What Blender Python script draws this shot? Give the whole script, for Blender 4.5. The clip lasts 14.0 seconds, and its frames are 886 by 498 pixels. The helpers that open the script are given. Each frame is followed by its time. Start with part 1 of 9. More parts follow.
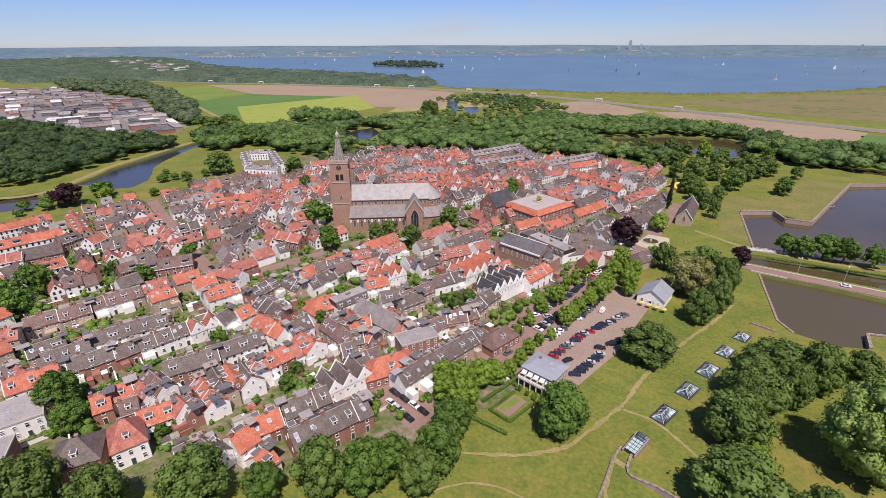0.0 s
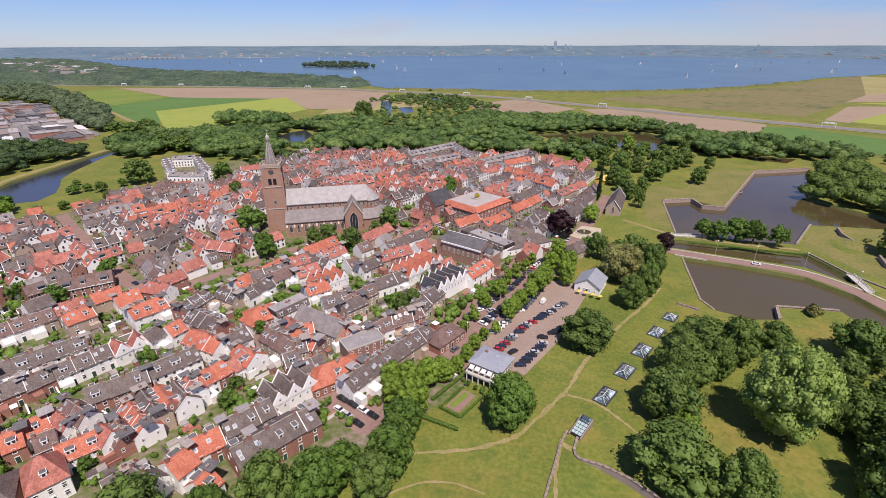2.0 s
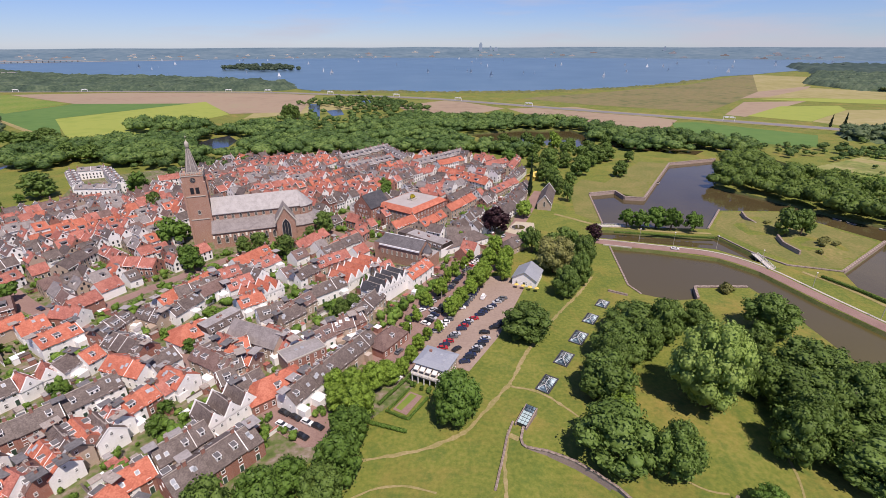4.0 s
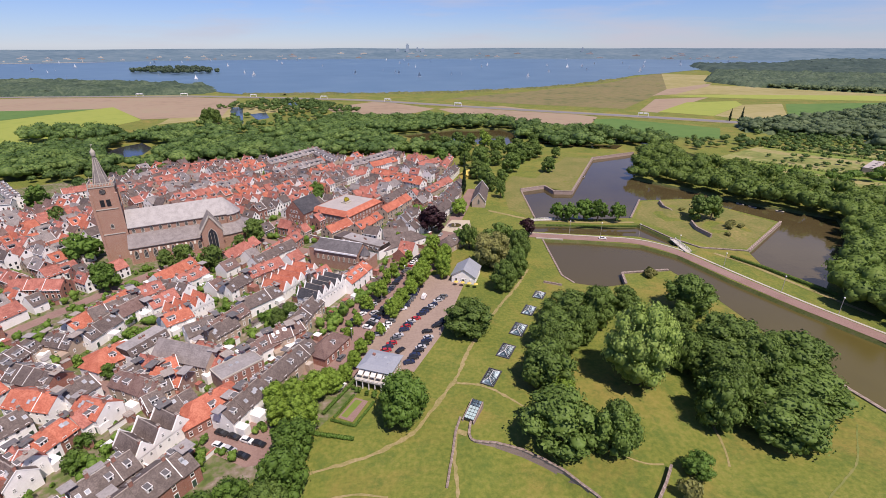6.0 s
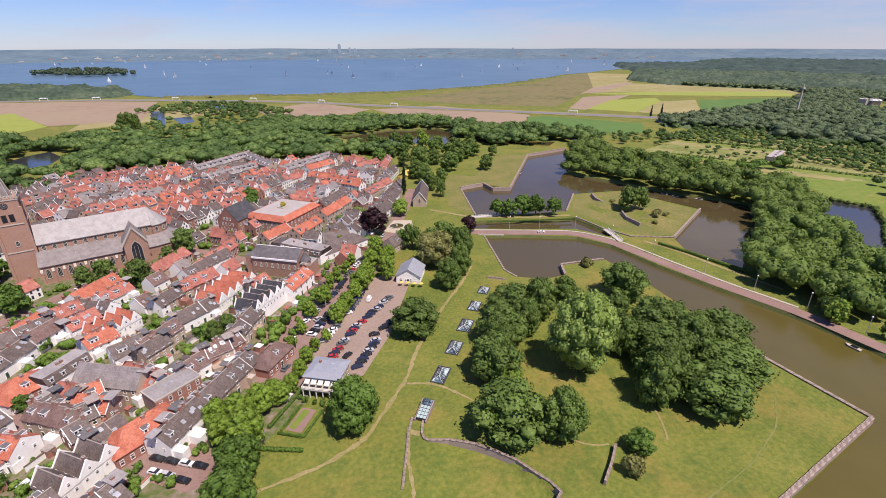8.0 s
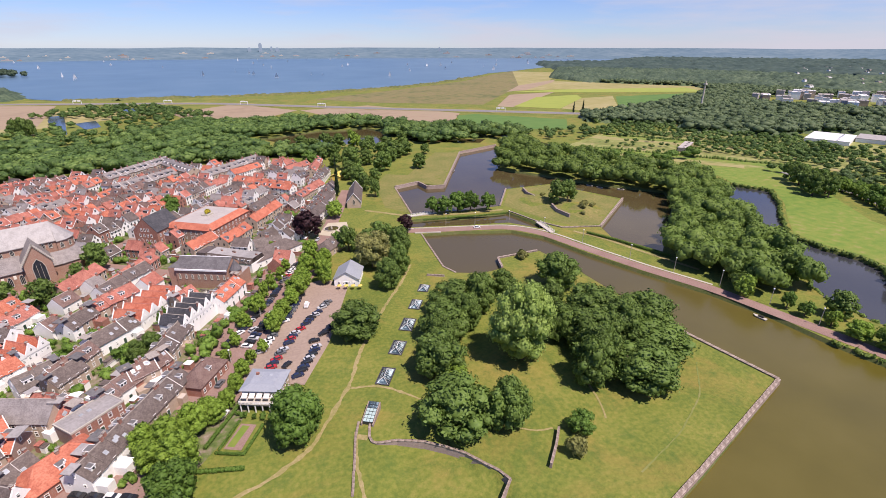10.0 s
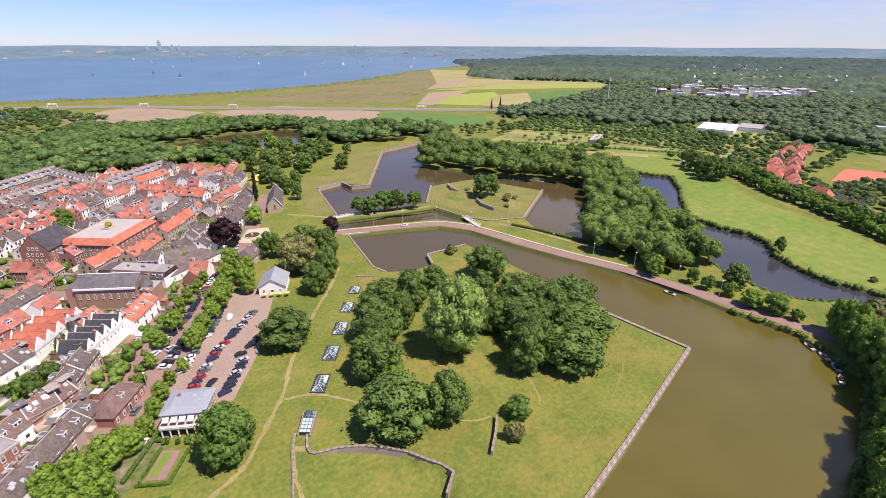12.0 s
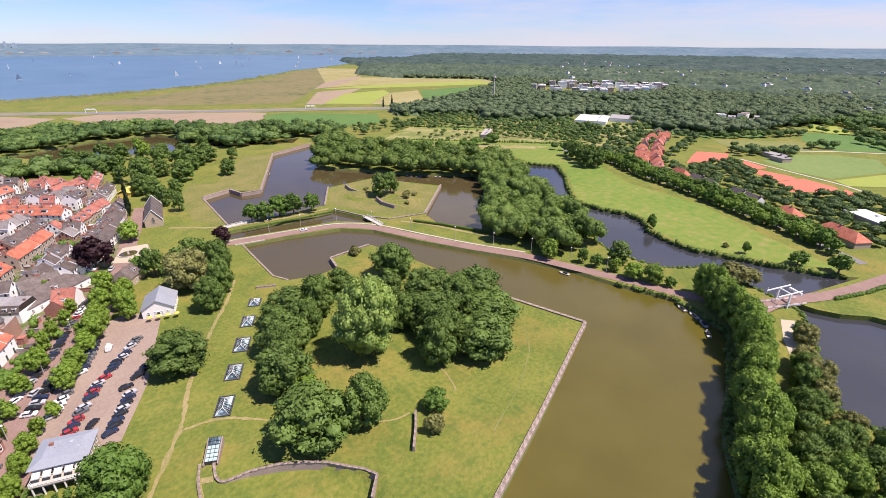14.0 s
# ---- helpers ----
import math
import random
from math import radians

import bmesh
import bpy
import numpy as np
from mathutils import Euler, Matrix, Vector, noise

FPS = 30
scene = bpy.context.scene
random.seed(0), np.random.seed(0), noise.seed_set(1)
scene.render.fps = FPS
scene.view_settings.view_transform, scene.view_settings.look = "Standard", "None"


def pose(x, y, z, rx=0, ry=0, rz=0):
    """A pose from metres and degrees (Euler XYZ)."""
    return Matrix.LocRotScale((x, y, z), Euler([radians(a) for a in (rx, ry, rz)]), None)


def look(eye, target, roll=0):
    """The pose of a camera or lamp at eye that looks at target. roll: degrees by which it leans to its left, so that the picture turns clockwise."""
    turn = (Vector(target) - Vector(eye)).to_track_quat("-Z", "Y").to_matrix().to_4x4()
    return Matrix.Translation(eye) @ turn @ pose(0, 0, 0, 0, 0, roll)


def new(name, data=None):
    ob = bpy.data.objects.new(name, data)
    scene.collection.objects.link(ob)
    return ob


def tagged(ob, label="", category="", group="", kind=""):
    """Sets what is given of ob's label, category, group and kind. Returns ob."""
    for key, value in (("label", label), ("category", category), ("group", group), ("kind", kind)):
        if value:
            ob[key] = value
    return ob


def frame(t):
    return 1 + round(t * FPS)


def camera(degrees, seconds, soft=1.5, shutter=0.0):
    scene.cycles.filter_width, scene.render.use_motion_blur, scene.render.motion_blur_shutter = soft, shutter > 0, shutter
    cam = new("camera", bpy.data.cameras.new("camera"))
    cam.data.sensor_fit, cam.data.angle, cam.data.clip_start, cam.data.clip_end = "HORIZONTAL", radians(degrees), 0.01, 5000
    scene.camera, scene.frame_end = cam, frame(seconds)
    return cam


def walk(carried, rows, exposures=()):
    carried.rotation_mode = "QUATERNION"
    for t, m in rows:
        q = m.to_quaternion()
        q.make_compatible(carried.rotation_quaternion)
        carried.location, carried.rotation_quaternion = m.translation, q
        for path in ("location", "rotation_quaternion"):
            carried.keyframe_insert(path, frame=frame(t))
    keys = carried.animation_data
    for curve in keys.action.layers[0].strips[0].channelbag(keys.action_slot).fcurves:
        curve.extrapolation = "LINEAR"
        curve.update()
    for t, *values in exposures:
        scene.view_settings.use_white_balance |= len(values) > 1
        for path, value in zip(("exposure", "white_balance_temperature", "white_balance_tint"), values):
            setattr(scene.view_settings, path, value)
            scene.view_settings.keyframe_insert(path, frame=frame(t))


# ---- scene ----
cam = camera(86.6, 14.0, 0.45)
PATH = [
    (0, (1.72, -10.65, 102.83), 19.45, -23.76, -0.15),
    (0.5, (1.74, -10.58, 102.69), 17.43, -23.77, -0.14),
    (1, (1.76, -10.50, 102.55), 15.48, -23.77, -0.14),
    (1.5, (1.77, -10.43, 102.41), 13.61, -23.76, -0.14),
    (2, (1.79, -10.36, 102.27), 11.74, -23.73, -0.13),
    (2.5, (1.81, -10.29, 102.14), 9.83, -23.70, -0.13),
    (3, (1.83, -10.22, 102.00), 7.85, -23.66, -0.13),
    (5.5, (1.91, -9.86, 101.30), -2.73, -23.48, -0.11),
    (6, (1.93, -9.79, 101.17), -4.61, -23.45, -0.10),
    (6.5, (1.95, -9.72, 101.03), -6.48, -23.43, -0.09),
    (7, (1.96, -9.65, 100.89), -8.34, -23.42, -0.08),
    (7.5, (1.98, -9.57, 100.75), -10.20, -23.41, -0.07),
    (8, (2.00, -9.50, 100.61), -12.12, -23.41, -0.06),
    (10.5, (2.08, -9.14, 99.92), -22.51, -23.52, 0.06),
    (11, (2.10, -9.07, 99.78), -24.69, -23.56, 0.09),
    (11.5, (2.12, -9.00, 99.64), -26.96, -23.59, 0.13),
    (12, (2.13, -8.93, 99.50), -29.74, -23.63, 0.17),
    (12.5, (2.15, -8.86, 99.36), -32.84, -23.67, 0.21),
    (13, (2.17, -8.79, 99.22), -35.92, -23.70, 0.26),
    (13.5, (2.18, -8.71, 99.08), -39.12, -23.73, 0.32),
    (14, (2.20, -8.64, 98.95), -42.45, -23.75, 0.38),
]


def aim(eye, yaw, pitch, roll):
    y, p = radians(yaw), radians(pitch)
    ahead = Vector((-math.sin(y) * math.cos(p), math.cos(y) * math.cos(p), math.sin(p)))
    return look(eye, Vector(eye) + ahead * 100, roll)


walk(cam, [(t, aim(eye, yaw, pitch, roll)) for t, eye, yaw, pitch, roll in PATH], [(0.0, 0.03, 6800, 21), (7.0, 0.10, 6850, 23), (14.0, 0.50, 6850, 22)])

# ---- light ----
SUN_DIR = Vector((0.48, -0.88, 0)).normalized()
SUN_ELEV = 61
sun = new("sun", bpy.data.lights.new("sun", "SUN"))
sun.data.energy, sun.data.angle, sun.data.color = 5.0, radians(0.5), (1.0, 0.95, 0.855)
d = Vector((SUN_DIR.x * math.cos(radians(SUN_ELEV)), SUN_DIR.y * math.cos(radians(SUN_ELEV)), math.sin(radians(SUN_ELEV))))
sun.rotation_mode = "QUATERNION"
sun.rotation_quaternion = d.to_track_quat("Z", "Y")
sun.location = d * 300

world = bpy.data.worlds.new("world")
scene.world = world
world.use_nodes = True
wn, wl = world.node_tree.nodes, world.node_tree.links
sky = wn.new("ShaderNodeTexSky")
sky.sky_type, sky.sun_disc = "NISHITA", False
sky.sun_elevation, sky.sun_rotation = radians(SUN_ELEV), math.atan2(SUN_DIR.x, SUN_DIR.y)
sky.air_density, sky.dust_density, sky.ozone_density = 1.0, 0.0, 2.5
sky.altitude = 100
tone = wn.new("ShaderNodeMix")
tone.data_type, tone.blend_type = "RGBA", "MULTIPLY"
tone.inputs[0].default_value = 1.0
tone.inputs[7].default_value = (0.62, 0.83, 1.32, 1)
wl.new(sky.outputs[0], tone.inputs[6])
# thin high cloud, thicker to the east
co, mp = wn.new("ShaderNodeTexCoord"), wn.new("ShaderNodeMapping")
mp.inputs["Scale"].default_value = (1.2, 1.2, 9)
cl = wn.new("ShaderNodeTexNoise")
cl.inputs["Scale"].default_value, cl.inputs["Detail"].default_value, cl.inputs["Roughness"].default_value = 2.2, 10, 0.58
add = wn.new("ShaderNodeMath")
add.operation = "ADD"
off = wn.new("ShaderNodeMath")
off.operation = "MULTIPLY_ADD"
off.inputs[1].default_value, off.inputs[2].default_value = 0.16, 0.0
sep = wn.new("ShaderNodeSeparateXYZ")
ramp = wn.new("ShaderNodeValToRGB")
ramp.color_ramp.elements[0].position, ramp.color_ramp.elements[1].position = 0.49, 0.78
ramp.color_ramp.elements[0].color, ramp.color_ramp.elements[1].color = (0, 0, 0, 1), (0.85, 0.85, 0.85, 1)
mix = wn.new("ShaderNodeMix")
mix.data_type = "RGBA"
mix.inputs[7].default_value = (6.0, 6.4, 7.3, 1)
wl.new(co.outputs["Generated"], mp.inputs["Vector"])
wl.new(mp.outputs[0], cl.inputs["Vector"])
wl.new(co.outputs["Generated"], sep.inputs[0])
wl.new(sep.outputs["X"], off.inputs[0])
wl.new(cl.outputs["Fac"], add.inputs[0])
wl.new(off.outputs[0], add.inputs[1])
wl.new(add.outputs[0], ramp.inputs[0])
wl.new(ramp.outputs[0], mix.inputs[0])
wl.new(tone.outputs[2], mix.inputs[6])
wl.new(mix.outputs[2], wn["Background"].inputs[0])
wn["Background"].inputs[1].default_value = 0.084

# ---- materials ----
def nodes_of(m):
    m.use_nodes = True
    return m.node_tree.nodes, m.node_tree.links, m.node_tree.nodes["Principled BSDF"]


def surface(name, tones, scales=(0.08, 1.2), rough=0.85, bump=0.0, bump_scale=6.0, metal=0.0, vary=0.0, island=0.0, spec=0.3, span=(0.32, 0.68)):
    """A surface whose tones are mixed by noise at two sizes, varied from object to object and from piece to piece."""
    m = bpy.data.materials.new(name)
    n, l, p = nodes_of(m)
    tc = n.new("ShaderNodeTexCoord")
    big, small = n.new("ShaderNodeTexNoise"), n.new("ShaderNodeTexNoise")
    for tex, s, det in ((big, scales[0], 5), (small, scales[1], 4)):
        tex.inputs["Scale"].default_value, tex.inputs["Detail"].default_value = s, det
        l.new(tc.outputs["Object"], tex.inputs["Vector"])
    add = n.new("ShaderNodeMath")
    add.operation = "MULTIPLY_ADD"
    add.inputs[1].default_value = 0.55
    l.new(small.outputs["Fac"], add.inputs[0])
    half = n.new("ShaderNodeMath")
    half.operation = "MULTIPLY"
    half.inputs[1].default_value = 0.45
    l.new(big.outputs["Fac"], half.inputs[0])
    l.new(half.outputs[0], add.inputs[2])
    cr = n.new("ShaderNodeValToRGB")
    els = cr.color_ramp.elements
    while len(els) < len(tones):
        els.new(0.5)
    for k, c in enumerate(tones):
        els[k].position = span[0] + (span[1] - span[0]) * k / max(1, len(tones) - 1)
        els[k].color = (*c, 1)
    l.new(add.outputs[0], cr.inputs[0])
    col = cr.outputs[0]
    if vary or island:
        hsv = n.new("ShaderNodeHueSaturation")
        total = n.new("ShaderNodeMath")
        total.operation = "ADD"
        oi, ge = n.new("ShaderNodeObjectInfo"), n.new("ShaderNodeNewGeometry")
        for k, (out, amount) in enumerate(((oi.outputs["Random"], vary), (ge.outputs["Random Per Island"], island))):
            mr = n.new("ShaderNodeMapRange")
            mr.inputs[3].default_value, mr.inputs[4].default_value = 0.5 - amount, 0.5 + amount
            l.new(out, mr.inputs[0])
            l.new(mr.outputs[0], total.inputs[k])
        l.new(total.outputs[0], hsv.inputs["Value"])
        l.new(col, hsv.inputs["Color"])
        col = hsv.outputs[0]
    l.new(col, p.inputs["Base Color"])
    p.inputs["Roughness"].default_value, p.inputs["Metallic"].default_value = rough, metal
    p.inputs["Specular IOR Level"].default_value = spec
    if bump:
        bt, b = n.new("ShaderNodeTexNoise"), n.new("ShaderNodeBump")
        bt.inputs["Scale"].default_value, bt.inputs["Detail"].default_value = bump_scale, 4
        l.new(tc.outputs["Object"], bt.inputs["Vector"])
        l.new(bt.outputs["Fac"], b.inputs["Height"])
        b.inputs["Strength"].default_value, b.inputs["Distance"].default_value = bump, 0.3
        l.new(b.outputs[0], p.inputs["Normal"])
    return m


def tiled(name, tones, course=0.32, **kw):
    """Roof tiles: courses that follow the height, on top of the mixed tones."""
    m = surface(name, tones, scales=(0.45, 2.6), span=(0.40, 0.60), **kw)
    n, l, p = nodes_of(m)
    tc, w, b = n.new("ShaderNodeTexCoord"), n.new("ShaderNodeTexWave"), n.new("ShaderNodeBump")
    w.bands_direction, w.wave_profile = "Z", "SAW"
    w.inputs["Scale"].default_value, w.inputs["Distortion"].default_value = 0.31 / course, 0.4
    l.new(tc.outputs["Object"], w.inputs["Vector"])
    l.new(w.outputs["Fac"], b.inputs["Height"])
    b.inputs["Strength"].default_value, b.inputs["Distance"].default_value = 0.5, 0.05
    l.new(b.outputs[0], p.inputs["Normal"])
    return m


def bricked(name, c1, c2, mortar, scale=1.0):
    m = surface(name, (c1, c2), scales=(0.3, 4.0), vary=0.08)
    n, l, p = nodes_of(m)
    tc, br, mx = n.new("ShaderNodeTexCoord"), n.new("ShaderNodeTexBrick"), n.new("ShaderNodeMix")
    mp = n.new("ShaderNodeMapping")
    mp.inputs["Rotation"].default_value = (radians(90), 0, 0)
    br.inputs["Scale"].default_value = 2.2 * scale
    br.inputs["Mortar Size"].default_value = 0.015
    br.inputs["Color1"].default_value, br.inputs["Color2"].default_value = (0.9, 0.9, 0.9, 1), (1.1, 1.1, 1.1, 1)
    br.inputs["Mortar"].default_value = (*[a / b for a, b in zip(mortar, c1)], 1)
    l.new(tc.outputs["Object"], mp.inputs[0])
    l.new(mp.outputs[0], br.inputs["Vector"])
    mx.data_type, mx.blend_type = "RGBA", "MULTIPLY"
    mx.inputs[0].default_value = 0.8
    src = p.inputs["Base Color"].links[0].from_socket
    l.new(src, mx.inputs[6])
    l.new(br.outputs["Color"], mx.inputs[7])
    l.new(mx.outputs[2], p.inputs["Base Color"])
    return m


def watery(name, tones, rough=0.06, ripple=0.15, size=0.35, spec=0.5, scales=(0.012, 0.05)):
    m = surface(name, tones, scales=scales, rough=rough, spec=spec)
    n, l, p = nodes_of(m)
    tc, t, b = n.new("ShaderNodeTexCoord"), n.new("ShaderNodeTexNoise"), n.new("ShaderNodeBump")
    t.inputs["Scale"].default_value, t.inputs["Detail"].default_value = size, 3
    l.new(tc.outputs["Object"], t.inputs["Vector"])
    l.new(t.outputs["Fac"], b.inputs["Height"])
    b.inputs["Strength"].default_value, b.inputs["Distance"].default_value = ripple, 0.2
    l.new(b.outputs[0], p.inputs["Normal"])
    return m


GRASS = surface("grass", ((0.096, 0.130, 0.021), (0.152, 0.174, 0.031), (0.216, 0.206, 0.048)), scales=(0.045, 0.8), rough=0.95, bump=0.6, bump_scale=1.5, span=(0.36, 0.66))
# worn ochre patches of uneven size
n, l, p = nodes_of(GRASS)
tc, pt, rp, mx = n.new("ShaderNodeTexCoord"), n.new("ShaderNodeTexNoise"), n.new("ShaderNodeValToRGB"), n.new("ShaderNodeMix")
pt.inputs["Scale"].default_value, pt.inputs["Detail"].default_value, pt.inputs["Roughness"].default_value, pt.inputs["Distortion"].default_value = 0.028, 9, 0.68, 0.6
l.new(tc.outputs["Object"], pt.inputs["Vector"])
l.new(pt.outputs["Fac"], rp.inputs[0])
rp.color_ramp.elements[0].position, rp.color_ramp.elements[1].position = 0.50, 0.70
rp.color_ramp.elements[0].color, rp.color_ramp.elements[1].color = (0, 0, 0, 1), (0.72, 0.72, 0.72, 1)
mx.data_type = "RGBA"
mx.inputs[7].default_value = (0.285, 0.195, 0.055, 1)
l.new(rp.outputs[0], mx.inputs[0])
l.new(p.inputs["Base Color"].links[0].from_socket, mx.inputs[6])
l.new(mx.outputs[2], p.inputs["Base Color"])
# darker tufts and clover between the worn patches
tf, tr2, mx2 = n.new("ShaderNodeTexNoise"), n.new("ShaderNodeValToRGB"), n.new("ShaderNodeMix")
tf.inputs["Scale"].default_value, tf.inputs["Detail"].default_value, tf.inputs["Roughness"].default_value = 0.16, 11, 0.74
l.new(tc.outputs["Object"], tf.inputs["Vector"])
l.new(tf.outputs["Fac"], tr2.inputs[0])
tr2.color_ramp.elements[0].position, tr2.color_ramp.elements[1].position = 0.50, 0.66
tr2.color_ramp.elements[0].color, tr2.color_ramp.elements[1].color = (0, 0, 0, 1), (0.8, 0.8, 0.8, 1)
mx2.data_type = "RGBA"
mx2.inputs[7].default_value = (0.074, 0.122, 0.022, 1)
l.new(tr2.outputs[0], mx2.inputs[0])
l.new(p.inputs["Base Color"].links[0].from_socket, mx2.inputs[6])
l.new(mx2.outputs[2], p.inputs["Base Color"])
LAWN = surface("meadow_grass", ((0.100, 0.176, 0.028), (0.136, 0.205, 0.033), (0.176, 0.216, 0.042), (0.262, 0.228, 0.085)), scales=(0.012, 0.2), rough=0.95, bump=0.3, span=(0.36, 0.66))
DRY = surface("dry_grass", ((0.115, 0.155, 0.032), (0.175, 0.19, 0.055), (0.245, 0.215, 0.09)), scales=(0.03, 0.4), rough=0.95, bump=0.3)
FIELD_YELLOW = surface("crop_yellow_green", ((0.20, 0.26, 0.045), (0.26, 0.30, 0.06), (0.23, 0.28, 0.055)), scales=(0.006, 0.05), rough=0.95)
FIELD_GREEN = surface("crop_green", ((0.065, 0.14, 0.032), (0.088, 0.17, 0.04), (0.105, 0.185, 0.045)), scales=(0.008, 0.06), rough=0.95)
FIELD_BROWN = surface("ploughed_soil", ((0.25, 0.185, 0.125), (0.30, 0.225, 0.155), (0.285, 0.235, 0.15)), scales=(0.01, 0.06), rough=0.95)
SHORE = surface("shore_meadow", ((0.085, 0.10, 0.038), (0.15, 0.145, 0.055), (0.20, 0.16, 0.075), (0.15, 0.165, 0.045)), scales=(0.009, 0.06), rough=0.95, bump=0.3, span=(0.36, 0.64))
FIELD_DRY = surface("stubble", ((0.22, 0.20, 0.07), (0.28, 0.25, 0.10), (0.34, 0.29, 0.15)), scales=(0.008, 0.05), rough=0.95)
PAVING = surface("brick_paving", ((0.20, 0.125, 0.105), (0.255, 0.165, 0.14), (0.30, 0.205, 0.175)), scales=(0.12, 2.0), rough=0.9, bump=0.2)
YARD = surface("yard_ground", ((0.055, 0.090, 0.022), (0.105, 0.140, 0.040), (0.20, 0.165, 0.115), (0.30, 0.25, 0.21)), scales=(0.10, 0.5), rough=0.95, bump=0.3, span=(0.34, 0.68))
PITCH = surface("pitch_turf", ((0.125, 0.19, 0.055), (0.15, 0.215, 0.062), (0.175, 0.23, 0.072)), scales=(0.02, 0.2), rough=0.95)
LOT = surface("parking_paving", ((0.245, 0.180, 0.145), (0.295, 0.222, 0.180), (0.335, 0.258, 0.212)), scales=(0.06, 0.9), rough=0.92)
ASPHALT = surface("asphalt", ((0.17, 0.16, 0.16), (0.22, 0.21, 0.21)), scales=(0.05, 1.0), rough=0.9)
PATH_SAND = surface("trodden_earth", ((0.19, 0.185, 0.055), (0.27, 0.225, 0.095), (0.36, 0.285, 0.15)), scales=(0.12, 1.1), rough=0.95, bump=0.3)
EARTH = surface("bank_earth", ((0.06, 0.085, 0.02), (0.10, 0.12, 0.035), (0.14, 0.12, 0.06)), scales=(0.2, 1.2), rough=0.95, bump=0.4)
STONE = surface("old_stone", ((0.22, 0.19, 0.17), (0.32, 0.28, 0.25), (0.42, 0.37, 0.33)), scales=(0.3, 2.5), rough=0.9, bump=0.3, bump_scale=3)
COPING = surface("stone_coping", ((0.40, 0.37, 0.32), (0.50, 0.46, 0.40)), scales=(0.3, 2.5), rough=0.9, bump=0.2)
BRICK = bricked("red_brick", (0.27, 0.11, 0.08), (0.34, 0.15, 0.11), (0.36, 0.30, 0.26))
BRICK_OLD = bricked("church_brick", (0.32, 0.17, 0.12), (0.38, 0.22, 0.16), (0.42, 0.34, 0.28))
BRICK_PALE = bricked("pale_brick", (0.38, 0.29, 0.22), (0.44, 0.34, 0.26), (0.45, 0.40, 0.35))
PLASTER = surface("white_plaster", ((0.76, 0.745, 0.715), (0.84, 0.83, 0.81), (0.88, 0.87, 0.86)), scales=(0.4, 3), rough=0.8, vary=0.07)
WHITE = surface("white_paint", ((0.80, 0.80, 0.79), (0.88, 0.88, 0.87)), scales=(0.5, 3), rough=0.55)
TILE_ORANGE = tiled("orange_pantiles", ((0.34, 0.098, 0.060), (0.43, 0.136, 0.084), (0.50, 0.185, 0.118)), rough=0.75, vary=0.09, island=0.1)
TILE_RED = tiled("red_pantiles", ((0.25, 0.090, 0.070), (0.36, 0.130, 0.098), (0.44, 0.185, 0.140)), rough=0.75, vary=0.12, island=0.12)
TILE_BROWN = tiled("brown_tiles", ((0.12, 0.074, 0.065), (0.168, 0.108, 0.094), (0.21, 0.142, 0.123)), rough=0.7, vary=0.06, island=0.08)
TILE_DARK = tiled("slate_grey_tiles", ((0.086, 0.067, 0.060), (0.120, 0.095, 0.086), (0.163, 0.132, 0.119)), rough=0.6, vary=0.07, island=0.1)
TILE_BLACK = tiled("dark_slates", ((0.04, 0.04, 0.044), (0.06, 0.06, 0.066), (0.085, 0.084, 0.09)), rough=0.5, vary=0.1)
SLATE_PALE = tiled("pale_lead_roof", ((0.27, 0.255, 0.25), (0.32, 0.305, 0.30), (0.37, 0.35, 0.345)), course=0.9, rough=0.55)
SLATE_GREY = tiled("grey_slates", ((0.178, 0.158, 0.152), (0.230, 0.206, 0.198), (0.282, 0.255, 0.246)), course=0.5, rough=0.55)
FELT = surface("flat_roof_felt", ((0.235, 0.22, 0.215), (0.315, 0.295, 0.29), (0.375, 0.355, 0.35)), scales=(0.2, 1.5), rough=0.85, vary=0.12)
FELT_DARK = surface("dark_roof_felt", ((0.09, 0.085, 0.088), (0.14, 0.135, 0.138), (0.19, 0.183, 0.186)), scales=(0.2, 1.5), rough=0.85, vary=0.12)
GLASS = surface("window_glass", ((0.018, 0.022, 0.028), (0.04, 0.045, 0.055)), scales=(0.4, 1.0), rough=0.08, spec=0.6)
BARK = surface("bark", ((0.10, 0.075, 0.05), (0.16, 0.12, 0.085)), scales=(0.6, 5), rough=0.95, bump=0.5)
IRON = surface("dark_iron", ((0.03, 0.03, 0.033), (0.05, 0.05, 0.052)), scales=(1, 5), rough=0.5, metal=0.5)
STEEL = surface("pale_steel", ((0.45, 0.47, 0.48), (0.55, 0.56, 0.57)), scales=(1, 5), rough=0.4, metal=0.6)
RUBBER = surface("tyre_rubber", ((0.02, 0.02, 0.02), (0.03, 0.03, 0.03)), scales=(1, 5), rough=0.8)
BANK_GRASS = surface("dry_bank_grass", ((0.105, 0.135, 0.03), (0.17, 0.168, 0.048), (0.26, 0.205, 0.078)), scales=(0.06, 0.6), rough=0.95, bump=0.4)
NURSERY_SOIL = surface("nursery_plots", ((0.10, 0.15, 0.035), (0.22, 0.235, 0.07), (0.34, 0.29, 0.15)), scales=(0.03, 0.16), rough=0.95)
W_OLIVE = watery("murky_moat", ((0.088, 0.074, 0.0125), (0.103, 0.086, 0.015), (0.116, 0.097, 0.020)), rough=0.2)
